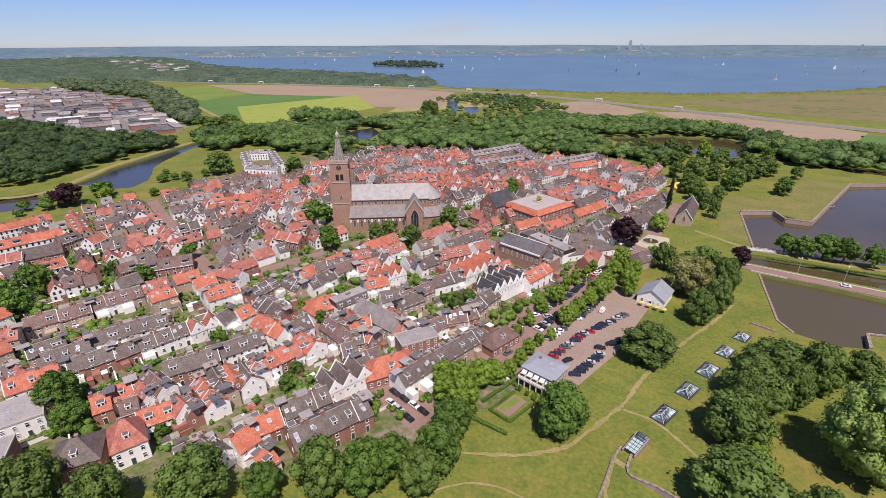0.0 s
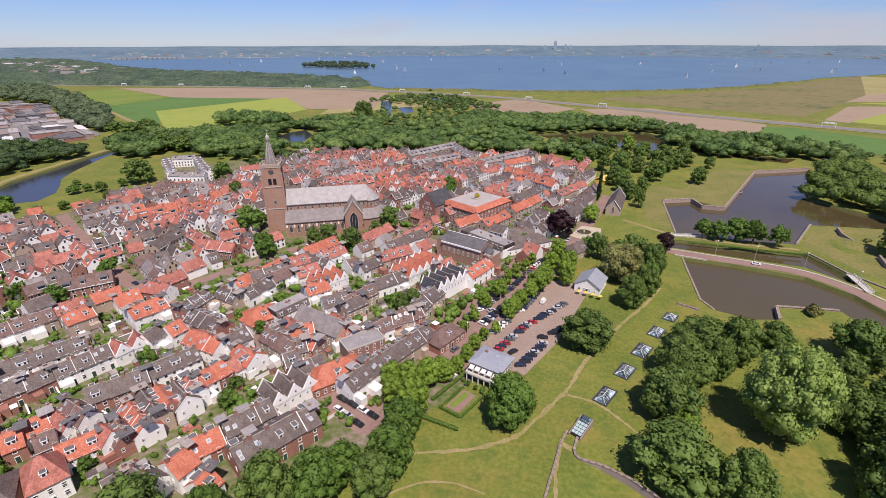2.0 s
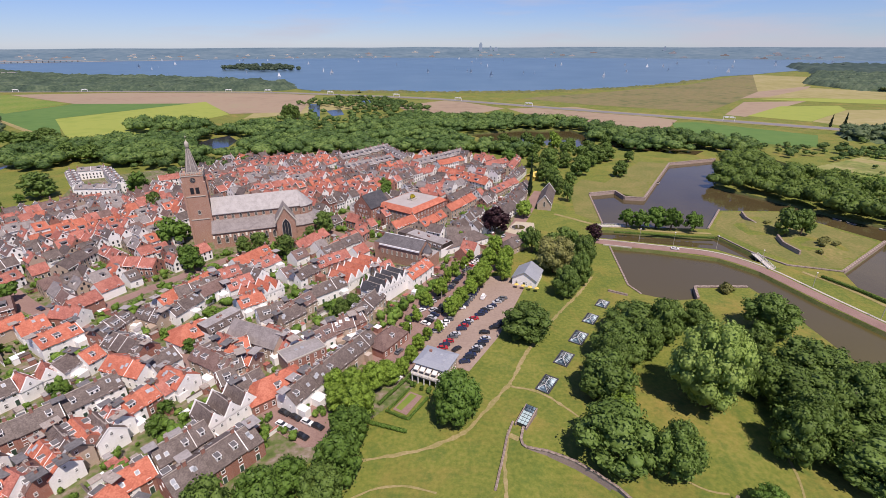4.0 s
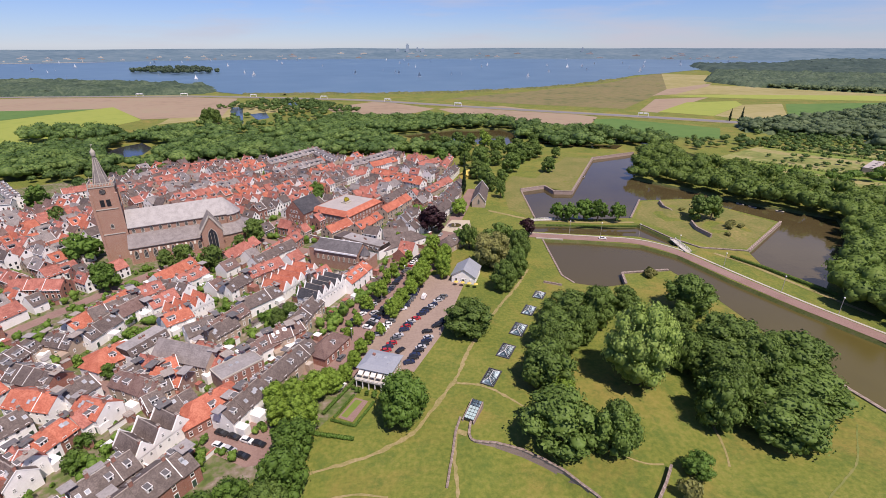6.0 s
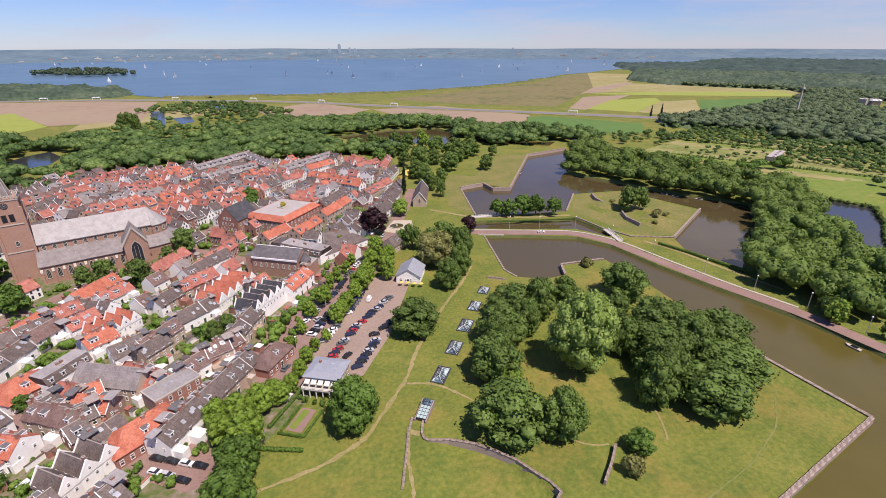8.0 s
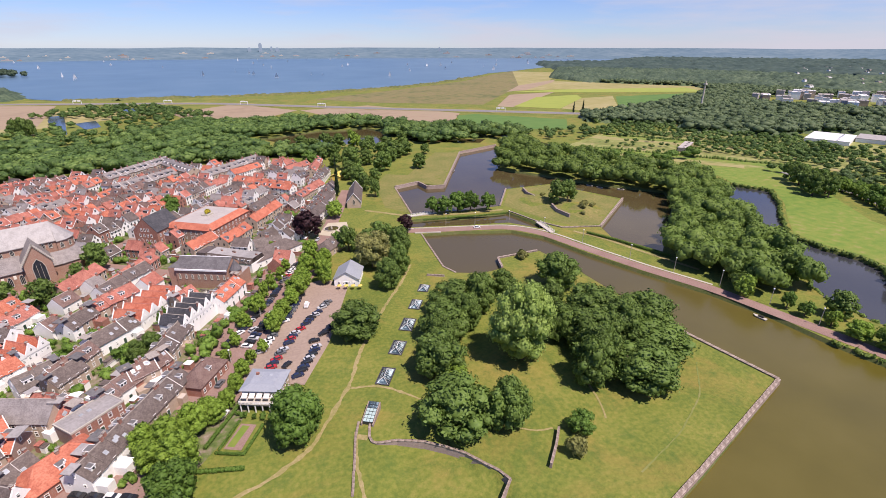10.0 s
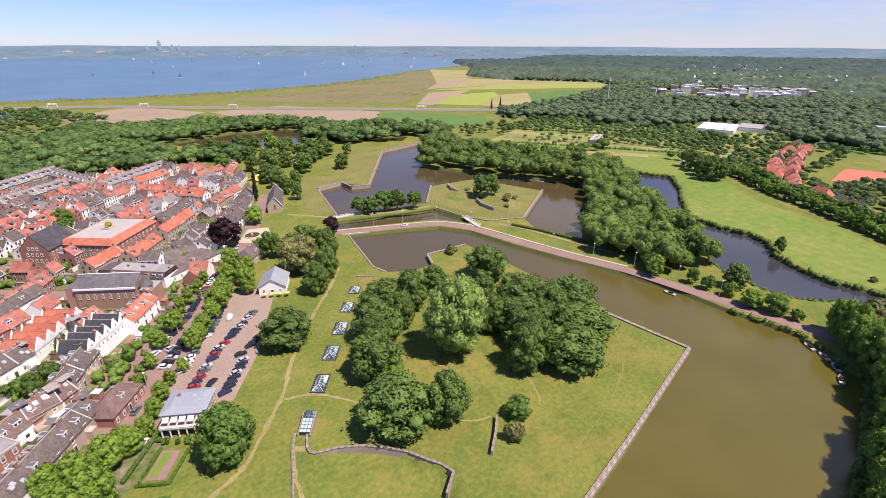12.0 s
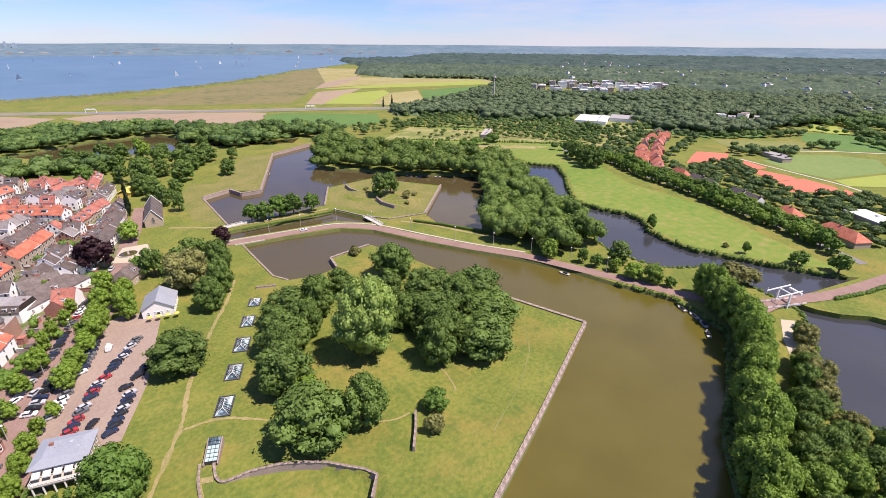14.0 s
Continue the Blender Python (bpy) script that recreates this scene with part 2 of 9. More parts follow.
# browner towards the causeway: depth and reflected sky mixed into the colour
n, l, p = nodes_of(W_OLIVE)
tc, sx, mr, mx = n.new("ShaderNodeTexCoord"), n.new("ShaderNodeSeparateXYZ"), n.new("ShaderNodeMapRange"), n.new("ShaderNodeMix")
l.new(tc.outputs["Object"], sx.inputs[0])
l.new(sx.outputs["Y"], mr.inputs[0])
mr.inputs[1].default_value, mr.inputs[2].default_value = 60, 190
mx.data_type = "RGBA"
mx.inputs[7].default_value = (0.082, 0.064, 0.027, 1)
l.new(mr.outputs[0], mx.inputs[0])
l.new(p.inputs["Base Color"].links[0].from_socket, mx.inputs[6])
l.new(mx.outputs[2], p.inputs["Base Color"])
W_BROWN = watery("brown_moat", ((0.065, 0.050, 0.022), (0.077, 0.059, 0.027), (0.086, 0.068, 0.031)))
W_DARK = watery("dark_moat", ((0.034, 0.036, 0.042), (0.045, 0.047, 0.054)), rough=0.12)
W_POND = watery("sky_pond", ((0.05, 0.065, 0.085), (0.065, 0.08, 0.10)), rough=0.2)
W_LAKE = watery("lake_blue", ((0.074, 0.138, 0.198), (0.095, 0.166, 0.230), (0.125, 0.200, 0.260)), rough=0.35, ripple=0.3, size=0.05, spec=0.3, scales=(0.0012, 0.008))


def leafy(name, tones, vary=0.12, scales=(1.6, 13.0), island=0.14):
    """Leaves: light also passes through them."""
    m = surface(name, tones, scales=scales, rough=0.6, vary=vary, island=island, spec=0.25, span=(0.36, 0.64))
    n, l, p = nodes_of(m)
    tr, mx, out = n.new("ShaderNodeBsdfTranslucent"), n.new("ShaderNodeMixShader"), n["Material Output"]
    l.new(p.inputs["Base Color"].links[0].from_socket, tr.inputs[0])
    mx.inputs[0].default_value = 0.34
    l.new(p.outputs[0], mx.inputs[1])
    l.new(tr.outputs[0], mx.inputs[2])
    l.new(mx.outputs[0], out.inputs[0])
    return m


LEAF = {
    "oak": leafy("dark_leaves", ((0.092, 0.152, 0.034), (0.130, 0.208, 0.046), (0.175, 0.262, 0.062))),
    "round": leafy("green_leaves", ((0.084, 0.160, 0.028), (0.117, 0.212, 0.038), (0.152, 0.26, 0.050))),
    "lime": leafy("bright_leaves", ((0.170, 0.272, 0.038), (0.222, 0.345, 0.050), (0.280, 0.398, 0.065))),
    "willow": leafy("willow_leaves", ((0.245, 0.355, 0.082), (0.300, 0.420, 0.105), (0.355, 0.475, 0.130))),
    "bank": leafy("bank_leaves", ((0.135, 0.225, 0.036), (0.185, 0.295, 0.050), (0.240, 0.355, 0.068))),
    "olive": leafy("olive_leaves", ((0.20, 0.215, 0.068), (0.245, 0.25, 0.085), (0.285, 0.285, 0.105))),
    "beech": leafy("copper_leaves", ((0.030, 0.014, 0.018), (0.048, 0.021, 0.026), (0.070, 0.030, 0.036))),
    "cypress": leafy("conifer_needles", ((0.018, 0.035, 0.014), (0.027, 0.05, 0.02), (0.038, 0.065, 0.026))),
}
LEAF["small"], LEAF["shrub"] = LEAF["round"], LEAF["olive"]
LEAF["gold"] = leafy("yellow_leaves", ((0.42, 0.36, 0.03), (0.52, 0.44, 0.04), (0.62, 0.52, 0.06)))

# ---- building tools ----
def mesh_of(name, verts, faces, mats, idx=None, smooth=False):
    me = bpy.data.meshes.new(name)
    me.from_pydata([tuple(v) for v in verts], [], faces)
    for m in mats:
        me.materials.append(m)
    if idx is not None:
        me.polygons.foreach_set("material_index", idx)
    if smooth:
        me.polygons.foreach_set("use_smooth", [True] * len(me.polygons))
    me.update()
    return me


def place_part(name, me, parent, m=None, label=""):
    ob = new(name, me)
    ob.parent = parent
    if m is not None:
        ob.matrix_basis = m
    return tagged(ob, label=label)


import collections


class Form:
    """Gathers boxes, prisms and plates of one mesh."""

    def __init__(self):
        self.v, self.f, self.i = [], [], []

    def add(self, verts, faces, k=0):
        n = len(self.v)
        self.v += [tuple(p) for p in verts]
        self.f += [tuple(n + a for a in f) for f in faces]
        self.i += [k] * len(faces)
        return self

    def box(self, x0, y0, z0, x1, y1, z1, k=0):
        return self.add([(x0, y0, z0), (x1, y0, z0), (x1, y1, z0), (x0, y1, z0), (x0, y0, z1), (x1, y0, z1), (x1, y1, z1), (x0, y1, z1)],
                        [(3, 2, 1, 0), (4, 5, 6, 7), (0, 1, 5, 4), (1, 2, 6, 5), (2, 3, 7, 6), (3, 0, 4, 7)], k)

    def slab(self, quad, thick, k=0):
        """A plate on four corners, thickened downwards."""
        low = [(x, y, z - thick) for x, y, z in quad]
        n = len(quad)
        sides = [(a, (a + 1) % n, n + (a + 1) % n, n + a) for a in range(n)]
        return self.add(list(quad) + low, [tuple(range(n)), tuple(range(2 * n - 1, n - 1, -1))] + [s[::-1] for s in sides], k)

    def rod(self, a, b, r0, r1, n=8, k=0):
        a, b = Vector(a), Vector(b)
        q = (b - a).to_track_quat("Z", "Y")
        ring = [Vector((math.cos(2 * math.pi * s / n), math.sin(2 * math.pi * s / n), 0)) for s in range(n)]
        vs = [a + q @ (p * r0) for p in ring] + [b + q @ (p * r1) for p in ring]
        return self.add(vs, [(s, (s + 1) % n, n + (s + 1) % n, n + s) for s in range(n)] + [tuple(range(n - 1, -1, -1)), tuple(range(n, 2 * n))], k)

    def lathe(self, cx, cy, profile, n=16, k=0):
        vs, fs = [], []
        for r, z in profile:
            vs += [(cx + r * math.cos(2 * math.pi * s / n), cy + r * math.sin(2 * math.pi * s / n), z) for s in range(n)]
        for j in range(len(profile) - 1):
            fs += [(j * n + s, j * n + (s + 1) % n, (j + 1) * n + (s + 1) % n, (j + 1) * n + s) for s in range(n)]
        return self.add(vs, fs + [tuple(range((len(profile) - 1) * n, len(profile) * n))], k)

    def mesh(self, name, *mats, smooth=False):
        return mesh_of(name, self.v, self.f, mats, self.i, smooth)


def inside(poly, x, y):
    """Which of the points lie in the polygon."""
    x, y = np.asarray(x, float), np.asarray(y, float)
    hit = np.zeros(x.shape, bool)
    for (x0, y0), (x1, y1) in zip(poly, poly[1:] + poly[:1]):
        if y0 != y1:
            hit ^= ((y0 > y) != (y1 > y)) & (x < (x1 - x0) * (y - y0) / (y1 - y0) + x0)
    return hit


def thing(name, x, y, z=0.0, turn=0.0, **tags):
    ob = new(name)
    ob.empty_display_size = 0.5
    ob.matrix_basis = pose(x, y, z, 0, 0, turn)
    return tagged(ob, **tags)

# ---- ground and water ----
WATER_Z = -1.5
MOAT_NEAR = [(20, 12), (65, 40.4), (95, 50.2), (147.5, 68.6), (140.3, 100), (137, 130), (134, 165), (129, 187), (104.2, 185.6), (101.5, 175), (90, 173),
             (78, 178), (74.7, 186), (78, 231.5), (100, 228), (129.7, 218.7), (142.5, 203.6), (152, 175), (163.5, 148.5), (177, 121), (184, 98), (187, 77),
             (193, 54), (183, 29), (155.2, 19.4), (124.4, 10), (103, -1.6), (62, -27), (30, -38)]
MOAT_MID = [(75, 244), (104, 237), (134, 231), (148, 215), (154, 216), (150, 227), (142.5, 250), (128, 249.5), (110, 250), (95.5, 255.5), (77, 256.5)]
MOAT_OUTER = [(82, 266), (88.5, 329.5), (109.3, 336.8), (125, 320.2), (153, 376), (182.8, 430), (233.6, 451), (224, 418), (191, 356.5), (215, 324), (242, 283.5),
              (275, 251), (259, 226), (190, 163), (178, 190), (182.5, 205.8), (232.6, 246.4), (204.5, 297.6), (166.3, 297.1), (143.6, 262), (114.6, 262), (96, 267)]
MOAT_FAR = [(337, 249), (352, 226), (325, 199), (302, 181), (277, 158), (275, 138), (279, 122), (276, 110), (260, 97), (256, 86), (252, 72), (256, 58), (262, 36), (268, 20), (274, 8), (300, -25),
            (300, -80), (176, -80), (161, -22), (159, -11), (163, -7.6), (169.3, -3.5), (178.6, -1), (191.3, 4), (203.5, 6.9), (213, 11.3), (222, 17), (227, 31), (232, 44), (233, 58), (226, 63), (220, 70), (216.5, 81), (217.5, 98), (224, 111), (245, 125), (254, 150), (274, 186), (287, 208), (312, 231)]
POND_WEST = [(-394, 231), (-404, 258), (-416, 282), (-421, 310), (-423, 324), (-431, 357), (-440, 420), (-430, 424), (-416, 372), (-399, 328), (-394, 316), (-382, 295), (-366, 280), (-350, 262), (-344, 243), (-356, 234), (-374, 240)]
POND_RAMPART = [(-414, 190), (-402, 207), (-376, 202), (-363, 184), (-376, 168), (-400, 160)]
POND_NORTH = [(-215, 560), (-190, 605), (-150, 640), (-130, 632), (-165, 590), (-195, 548)]
POND_WOOD = [(-6, 580), (35, 600), (66, 618), (87, 610), (127, 618), (139, 589), (136, 541), (118, 492), (104, 494), (86, 512), (55, 518), (20, 538)]
CANAL_EAST = [(262, 520), (280, 512), (292, 440), (285, 395), (272, 400), (276, 450)]
HOLES = [(MOAT_NEAR, "W_OLIVE"), (MOAT_MID, "W_BROWN"), (MOAT_OUTER, "W_BROWN"), (MOAT_FAR, "W_DARK"), (POND_WEST, "W_DARK"), (POND_RAMPART, "W_BROWN"), (POND_NORTH, "W_DARK"), (POND_WOOD, "W_BROWN"), (CANAL_EAST, "W_DARK")]
YARD_LOW = [(17.5, 92), (18, 88), (24.3, 86.6), (31, 83.6), (36.3, 79.6), (43, 72), (47.5, 64.5), (42.8, 60), (36, 52), (20, 45), (2, 55), (8, 76)]


def smooth_step(a):
    a = np.clip(a, 0, 1)
    return a * a * (3 - 2 * a)


def ground_z(x, y):
    """The lie of the land: flat town, a hollow yard inside the curved wall, low swells on the bastion and the ravelin."""
    x, y = np.asarray(x, float), np.asarray(y, float)
    z = np.zeros(x.shape)
    low = inside(YARD_LOW, x, y)
    fall = smooth_step(np.minimum((x * 0.35 + y * 0.94 - 52) / 22, 1)) * smooth_step((x * 0.9 - y * 0.43 + 20) / 8)
    z = np.where(low, -1.9 * fall, z)
    for cx, cy, r, h in ((95, 108, 40, 1.2), (176, 268, 14, 2.4), (193, 236, 13, 2.2), (150, 345, 26, 1.5)):
        z = z + h * smooth_step(1 - np.hypot(x - cx, y - cy) / r)
    return z


def gz(x, y):
    return float(ground_z(x, y))


from mathutils.geometry import delaunay_2d_cdt

pts, edges = [], []
for loop, _ in HOLES:
    start = len(pts)
    fine = []
    for (x0, y0), (x1, y1) in zip(loop, loop[1:] + loop[:1]):
        n = max(1, int(math.hypot(x1 - x0, y1 - y0) / 6))
        fine += [(x0 + (x1 - x0) * s / n, y0 + (y1 - y0) * s / n) for s in range(n)]
    pts += fine
    edges += [(start + a, start + (a + 1) % len(fine)) for a in range(len(fine))]
start = len(pts)
pts += YARD_LOW[1:8]
edges += [(start + a, start + a + 1) for a in range(6)]
for x in np.arange(-460, 430, 9.0):
    for y in np.arange(-90, 560, 9.0):
        pts.append((x + random.uniform(-1, 1), y + random.uniform(-1, 1)))
for x in np.arange(-10, 125, 3.0):
    for y in np.arange(35, 170, 3.0):
        pts.append((x + random.uniform(-0.5, 0.5), y + random.uniform(-0.5, 0.5)))
for r in (800, 1400, 2400, 4900):
    for a in range(24):
        pts.append((r * math.cos(a * math.pi / 12), r * math.sin(a * math.pi / 12)))
vs, _, fs, *_ = delaunay_2d_cdt([Vector(p) for p in pts], edges, [], 0, 0.01)
arr = np.array([tuple(v) for v in vs])
tri = np.array([f for f in fs if len(f) == 3])
mid = arr[tri].mean(1)
keep = np.ones(len(tri), bool)
for loop, _ in HOLES:
    keep &= ~inside(loop, mid[:, 0], mid[:, 1])
zs = ground_z(arr[:, 0], arr[:, 1])
ground = new("ground", mesh_of("ground", np.c_[arr, zs], [tuple(int(a) for a in f) for f in tri[keep]], [GRASS], smooth=True))
tagged(ground, "uneven summer grass with worn yellow patches", "ground", kind="structure")

MATERIAL = {"W_OLIVE": W_OLIVE, "W_BROWN": W_BROWN, "W_DARK": W_DARK}
for loop, key in HOLES:
    # sloping earth bank down to the water
    area = sum(x0 * y1 - x1 * y0 for (x0, y0), (x1, y1) in zip(loop, loop[1:] + loop[:1]))
    s = 1 if area > 0 else -1
    n = len(loop)
    low, wide = [], []
    for k in range(n):
        a, b, e = Vector(loop[k - 1]), Vector(loop[k]), Vector(loop[(k + 1) % n])
        t = ((b - a).normalized() + (e - b).normalized())
        t = t.normalized() if t.length > 1e-3 else (e - b).normalized()
        low.append(b + Vector((-t.y, t.x)) * s * 1.1)
        wide.append(b - Vector((-t.y, t.x)) * s * 1.2)
    vs, _, fs, *_ = delaunay_2d_cdt([Vector(p) for p in wide], [], [list(range(len(wide)))], 1, 0.001)
    ob = new("water", mesh_of("water", [(*v, WATER_Z) for v in vs], [tuple(f) for f in fs], [MATERIAL[key]]))
    tagged(ob, "still, murky water of the fortress moat", "water", kind="structure")
    form = Form()
    form.add([(x, y, gz(x, y) + 0.02) for x, y in loop] + [(p.x, p.y, WATER_Z - 0.3) for p in low], [(k, (k + 1) % n, n + (k + 1) % n, n + k) for k in range(n)])
    tagged(new("bank", form.mesh("bank", EARTH)), "grassy earth bank along the moat", "bank", kind="structure")


def sheet(name, loop, mat, z, label, category="ground"):
    vs, _, fs, *_ = delaunay_2d_cdt([Vector(p) for p in loop], [], [list(range(len(loop)))], 1, 0.001)
    ob = new(name, mesh_of(name, [(*v, z) for v in vs], [tuple(f) for f in fs], [mat]))
    return tagged(ob, label, category, kind="structure")


def drape(name, loop, mat, lift, label, category="grass", cell=4.0):
    """A patch laid over the swells of the ground."""
    xs, ys = [p[0] for p in loop], [p[1] for p in loop]
    extra = [(a + random.uniform(-0.8, 0.8), b + random.uniform(-0.8, 0.8)) for a in np.arange(min(xs), max(xs), cell) for b in np.arange(min(ys), max(ys), cell)]
    extra = [p for p in extra if inside(loop, *p)]
    n = len(loop)
    vs, _, fs, *_ = delaunay_2d_cdt([Vector(p) for p in list(loop) + extra], [(k, (k + 1) % n) for k in range(n)], [], 0, 0.001)
    fs = [f for f in fs if inside(loop, sum(vs[q].x for q in f) / 3, sum(vs[q].y for q in f) / 3)]
    ob = new(name, mesh_of(name, [(v.x, v.y, gz(v.x, v.y) + lift) for v in vs], [tuple(f) for f in fs], [mat]))
    return tagged(ob, label, category, kind="structure")


def strip(name, line, width, mat, z, label, category="road", step=4.0, kind="structure", ragged=0.0):
    """A band along a line, laid on the ground."""
    fine = []
    for a, b in zip(line, line[1:]):
        n = max(1, int(math.dist(a, b) / step))
        fine += [Vector(a).lerp(Vector(b), s / n) for s in range(n)]
    fine.append(Vector(line[-1]))
    for _ in range(3):
        fine = [fine[0]] + [(fine[k - 1] + fine[k] * 2 + fine[k + 1]) / 4 for k in range(1, len(fine) - 1)] + [fine[-1]]
    form, vs = Form(), []
    for k, p in enumerate(fine):
        t = (fine[min(k + 1, len(fine) - 1)] - fine[max(k - 1, 0)]).normalized()
        side = Vector((-t.y, t.x)) * width / 2
        for q in (p + side * (1 + random.uniform(-ragged, ragged)), p - side * (1 + random.uniform(-ragged, ragged))):
            vs.append((q.x, q.y, gz(q.x, q.y) + z))
    form.add(vs, [(2 * k + 1, 2 * k + 3, 2 * k + 2, 2 * k) for k in range(len(fine) - 1)])
    return tagged(new(name, form.mesh(name, mat)), label, category, kind=kind)


CLAY = surface("red_clay", ((0.48, 0.14, 0.09), (0.55, 0.17, 0.11)), scales=(0.05, 0.5), rough=0.95)
# lake, far shore and fields
LAKE = [(-3690, 3360), (-3300, 2950), (-2962, 2636), (-2391, 2276), (-1657, 1751), (-1290, 1592), (-924, 1522), (-680, 1420), (-510, 1326), (-430, 1190), (-358, 1128), (25, 1116), (160, 1150), (304, 1204), (440, 1290), (584, 1432),
        (700, 1560), (823, 1715), (990, 1830), (1134, 1960), (1500, 2260), (1920, 2600), (2700, 3150), (3300, 3500), (3000, 3900), (1500, 4300), (400, 4330), (-430, 4100), (-1820, 3980), (-3000, 3900)]
sheet("lake", LAKE, W_LAKE, 0.5, "wide blue lake with light ripples", "lake")
sheet("field", [(-1050, 880), (-1030, 1020), (-763, 868), (-753, 728), (-906, 794)], LAWN, 0.1, "green crop field by the highway", "field")
sheet("field", [(-621, 674), (-516, 908), (-384, 737), (-404, 631), (-395, 560), (-464, 510)], FIELD_YELLOW, 0.25, "yellow-green ripening crop field", "field")
sheet("field", [(-906, 794), (-753, 728), (-745, 861), (-530, 880), (-621, 680), (-471, 509), (-573, 574), (-766, 698)], FIELD_GREEN, 0.2, "dark green crop field with a curved track", "field")
strip("farm_track", [(-766, 700), (-686, 652), (-573, 572), (-462, 503), (-400, 520)], 7, PATH_SAND, 0.3, "pale farm track between the fields", "track", step=20)
sheet("field", [(-1030, 1024), (-781, 1085), (-458, 1080), (-340, 1040), (-280, 770), (-387, 743), (-512, 900), (-530, 875), (-746, 864)], FIELD_BROWN, 0.15, "bare brown ploughed field", "field")
sheet("field", [(-136, 862), (-44, 962), (56, 832), (-1, 749), (-107, 785)], FIELD_BROWN, 0.1, "bare brown ploughed field", "field")
sheet("field", [(60, 830), (179, 860), (297, 708), (238, 598), (180, 634), (100, 724)], FIELD_BROWN, 0.1, "bare brown ploughed field", "field")
sheet("field", [(281, 684), (316, 690), (417, 590), (371, 519), (342, 520), (253, 597)], FIELD_GREEN, 0.1, "bright green crop field", "field")
sheet("field", [(539, 1013), (652, 1165), (879, 1338), (804, 1238), (607, 1043)], FIELD_BROWN, 0.14, "bare pale soil field", "field")
sheet("field", [(392, 768), (512, 949), (637, 968), (523, 855), (412, 747)], FIELD_BROWN, 0.12, "bare brown ploughed field", "field")
sheet("field", [(420, 757), (541, 884), (649, 897), (620, 837), (479, 702)], FIELD_YELLOW, 0.14, "light green crop field", "field")
sheet("field", [(482, 704), (620, 837), (703, 845), (560, 648), (501, 659)], FIELD_DRY, 0.12, "brownish stubble field", "field")
sheet("field", [(560, 648), (707, 841), (936, 842), (641, 671)], FIELD_GREEN, 0.1, "green crop field by the woods", "field")
sheet("field", [(543, 1008), (710, 937), (974, 857), (1026, 966), (689, 1024)], FIELD_YELLOW, 0.16, "light green crop strip", "field")
sheet("field", [(988, 1829), (1105, 1682), (838, 1306), (836, 1272), (1110, 1047), (1028, 885), (690, 1030), (560, 1030), (655, 1170)], FIELD_DRY, 0.1, "yellowed pasture by the lake shore", "field")
sheet("field", [(100, 1000), (300, 1140), (580, 1370), (800, 1640), (988, 1829), (655, 1170), (540, 1010), (380, 800), (200, 900)], SHORE, 0.08, "rough dry meadow along the lake", "field")
sheet("field", [(-340, 690), (-360, 800), (-330, 960), (-150, 900), (-140, 870)], FIELD_DRY, 0.12, "yellowed rough pasture", "field")
sheet("meadow", [(371, 316), (423, 298), (443, 243), (385, 207), (347, 156), (333, 96), (300, 46), (280, 12), (272, 25), (266, 37), (260, 58), (256, 73), (260, 86), (264, 96), (280, 109), (283, 123), (279, 139), (281, 158), (306, 180), (329, 198), (356, 226), (342, 251)],
      LAWN, 0.06, "wide mown green meadow beyond the moat", "meadow")
NURSERY = [(306, 424), (380, 469), (475, 467), (565, 391), (619, 330), (625, 272), (555, 229), (507, 224), (382, 294), (310, 349)]
sheet("nursery_garden", NURSERY, NURSERY_SOIL, 0.1, "yellowish garden plots with low hedges", "garden")
sheet("sports_field", [(590, 184), (645, 115), (601, 90), (562, 135), (553, 153)], DRY, 0.08, "dry mown sports pitch", "pitch")
sheet("sports_field", [(513, 112), (566, 98), (592, 75), (600, 40), (559, 28), (543, 26), (482, 54), (488, 83)], PITCH, 0.08, "mown green sports pitch", "pitch")
sheet("sports_field", [(723, 128), (770, 60), (709, 40), (651, 36), (619, 75), (657, 113)], FIELD_GREEN, 0.08, "bright green sports pitch", "pitch")
sheet("sports_field", [(637, 201), (690, 160), (646, 147), (601, 188)], FIELD_GREEN, 0.08, "bright green sports pitch", "pitch")
sheet("paddock", [(815, 136), (810, 96), (742, 84), (743, 127)], FIELD_YELLOW, 0.08, "pale green paddock before the woods", "field")
strip("pitch_path", [(586, 98), (615, 75), (640, 39), (655, 20)], 3.0, COPING, 0.2, "pale path between the pitches", "path")
strip("court_path", [(504, 127), (482, 79), (468, 46), (448, 20)], 2.4, COPING, 0.2, "pale path beside the tennis courts", "path")
sheet("sports_field", [(478, 51), (536, 25), (520, 10), (488, 16), (466, 40)], FIELD_YELLOW, 0.1, "pale green sports pitch", "pitch")
COURTS = ([(508, 168), (522, 143), (489, 134), (449, 154), (484, 163)], [(501, 123), (484, 99), (472, 104), (480, 118)], [(471, 102), (467, 78), (460, 71), (436, 83), (457, 101)], [(438, 80), (466, 69), (453, 44), (435, 45), (414, 65)], [(453, 40), (444, 30), (429, 34), (440, 39)])
for court in COURTS:
    sheet("tennis_court", court, CLAY, 0.14, "red clay tennis courts", "court")
sheet("field", [(560, 260), (640, 250), (690, 200), (600, 190)], FIELD_GREEN, 0.08, "green paddock among trees", "field")
strip("motorway", [(560, 655), (613, 612), (686, 572), (767, 507), (845, 417), (960, 260)], 16, COPING, 0.6, "pale concrete motorway in the woods", step=30)
strip("highway", [(-1500, 1060), (-824, 1110), (-458, 1103), (-89, 990), (200, 800), (360, 706), (492, 622), (560, 580)], 22, ASPHALT, 0.5, "grey dual carriageway", step=30)
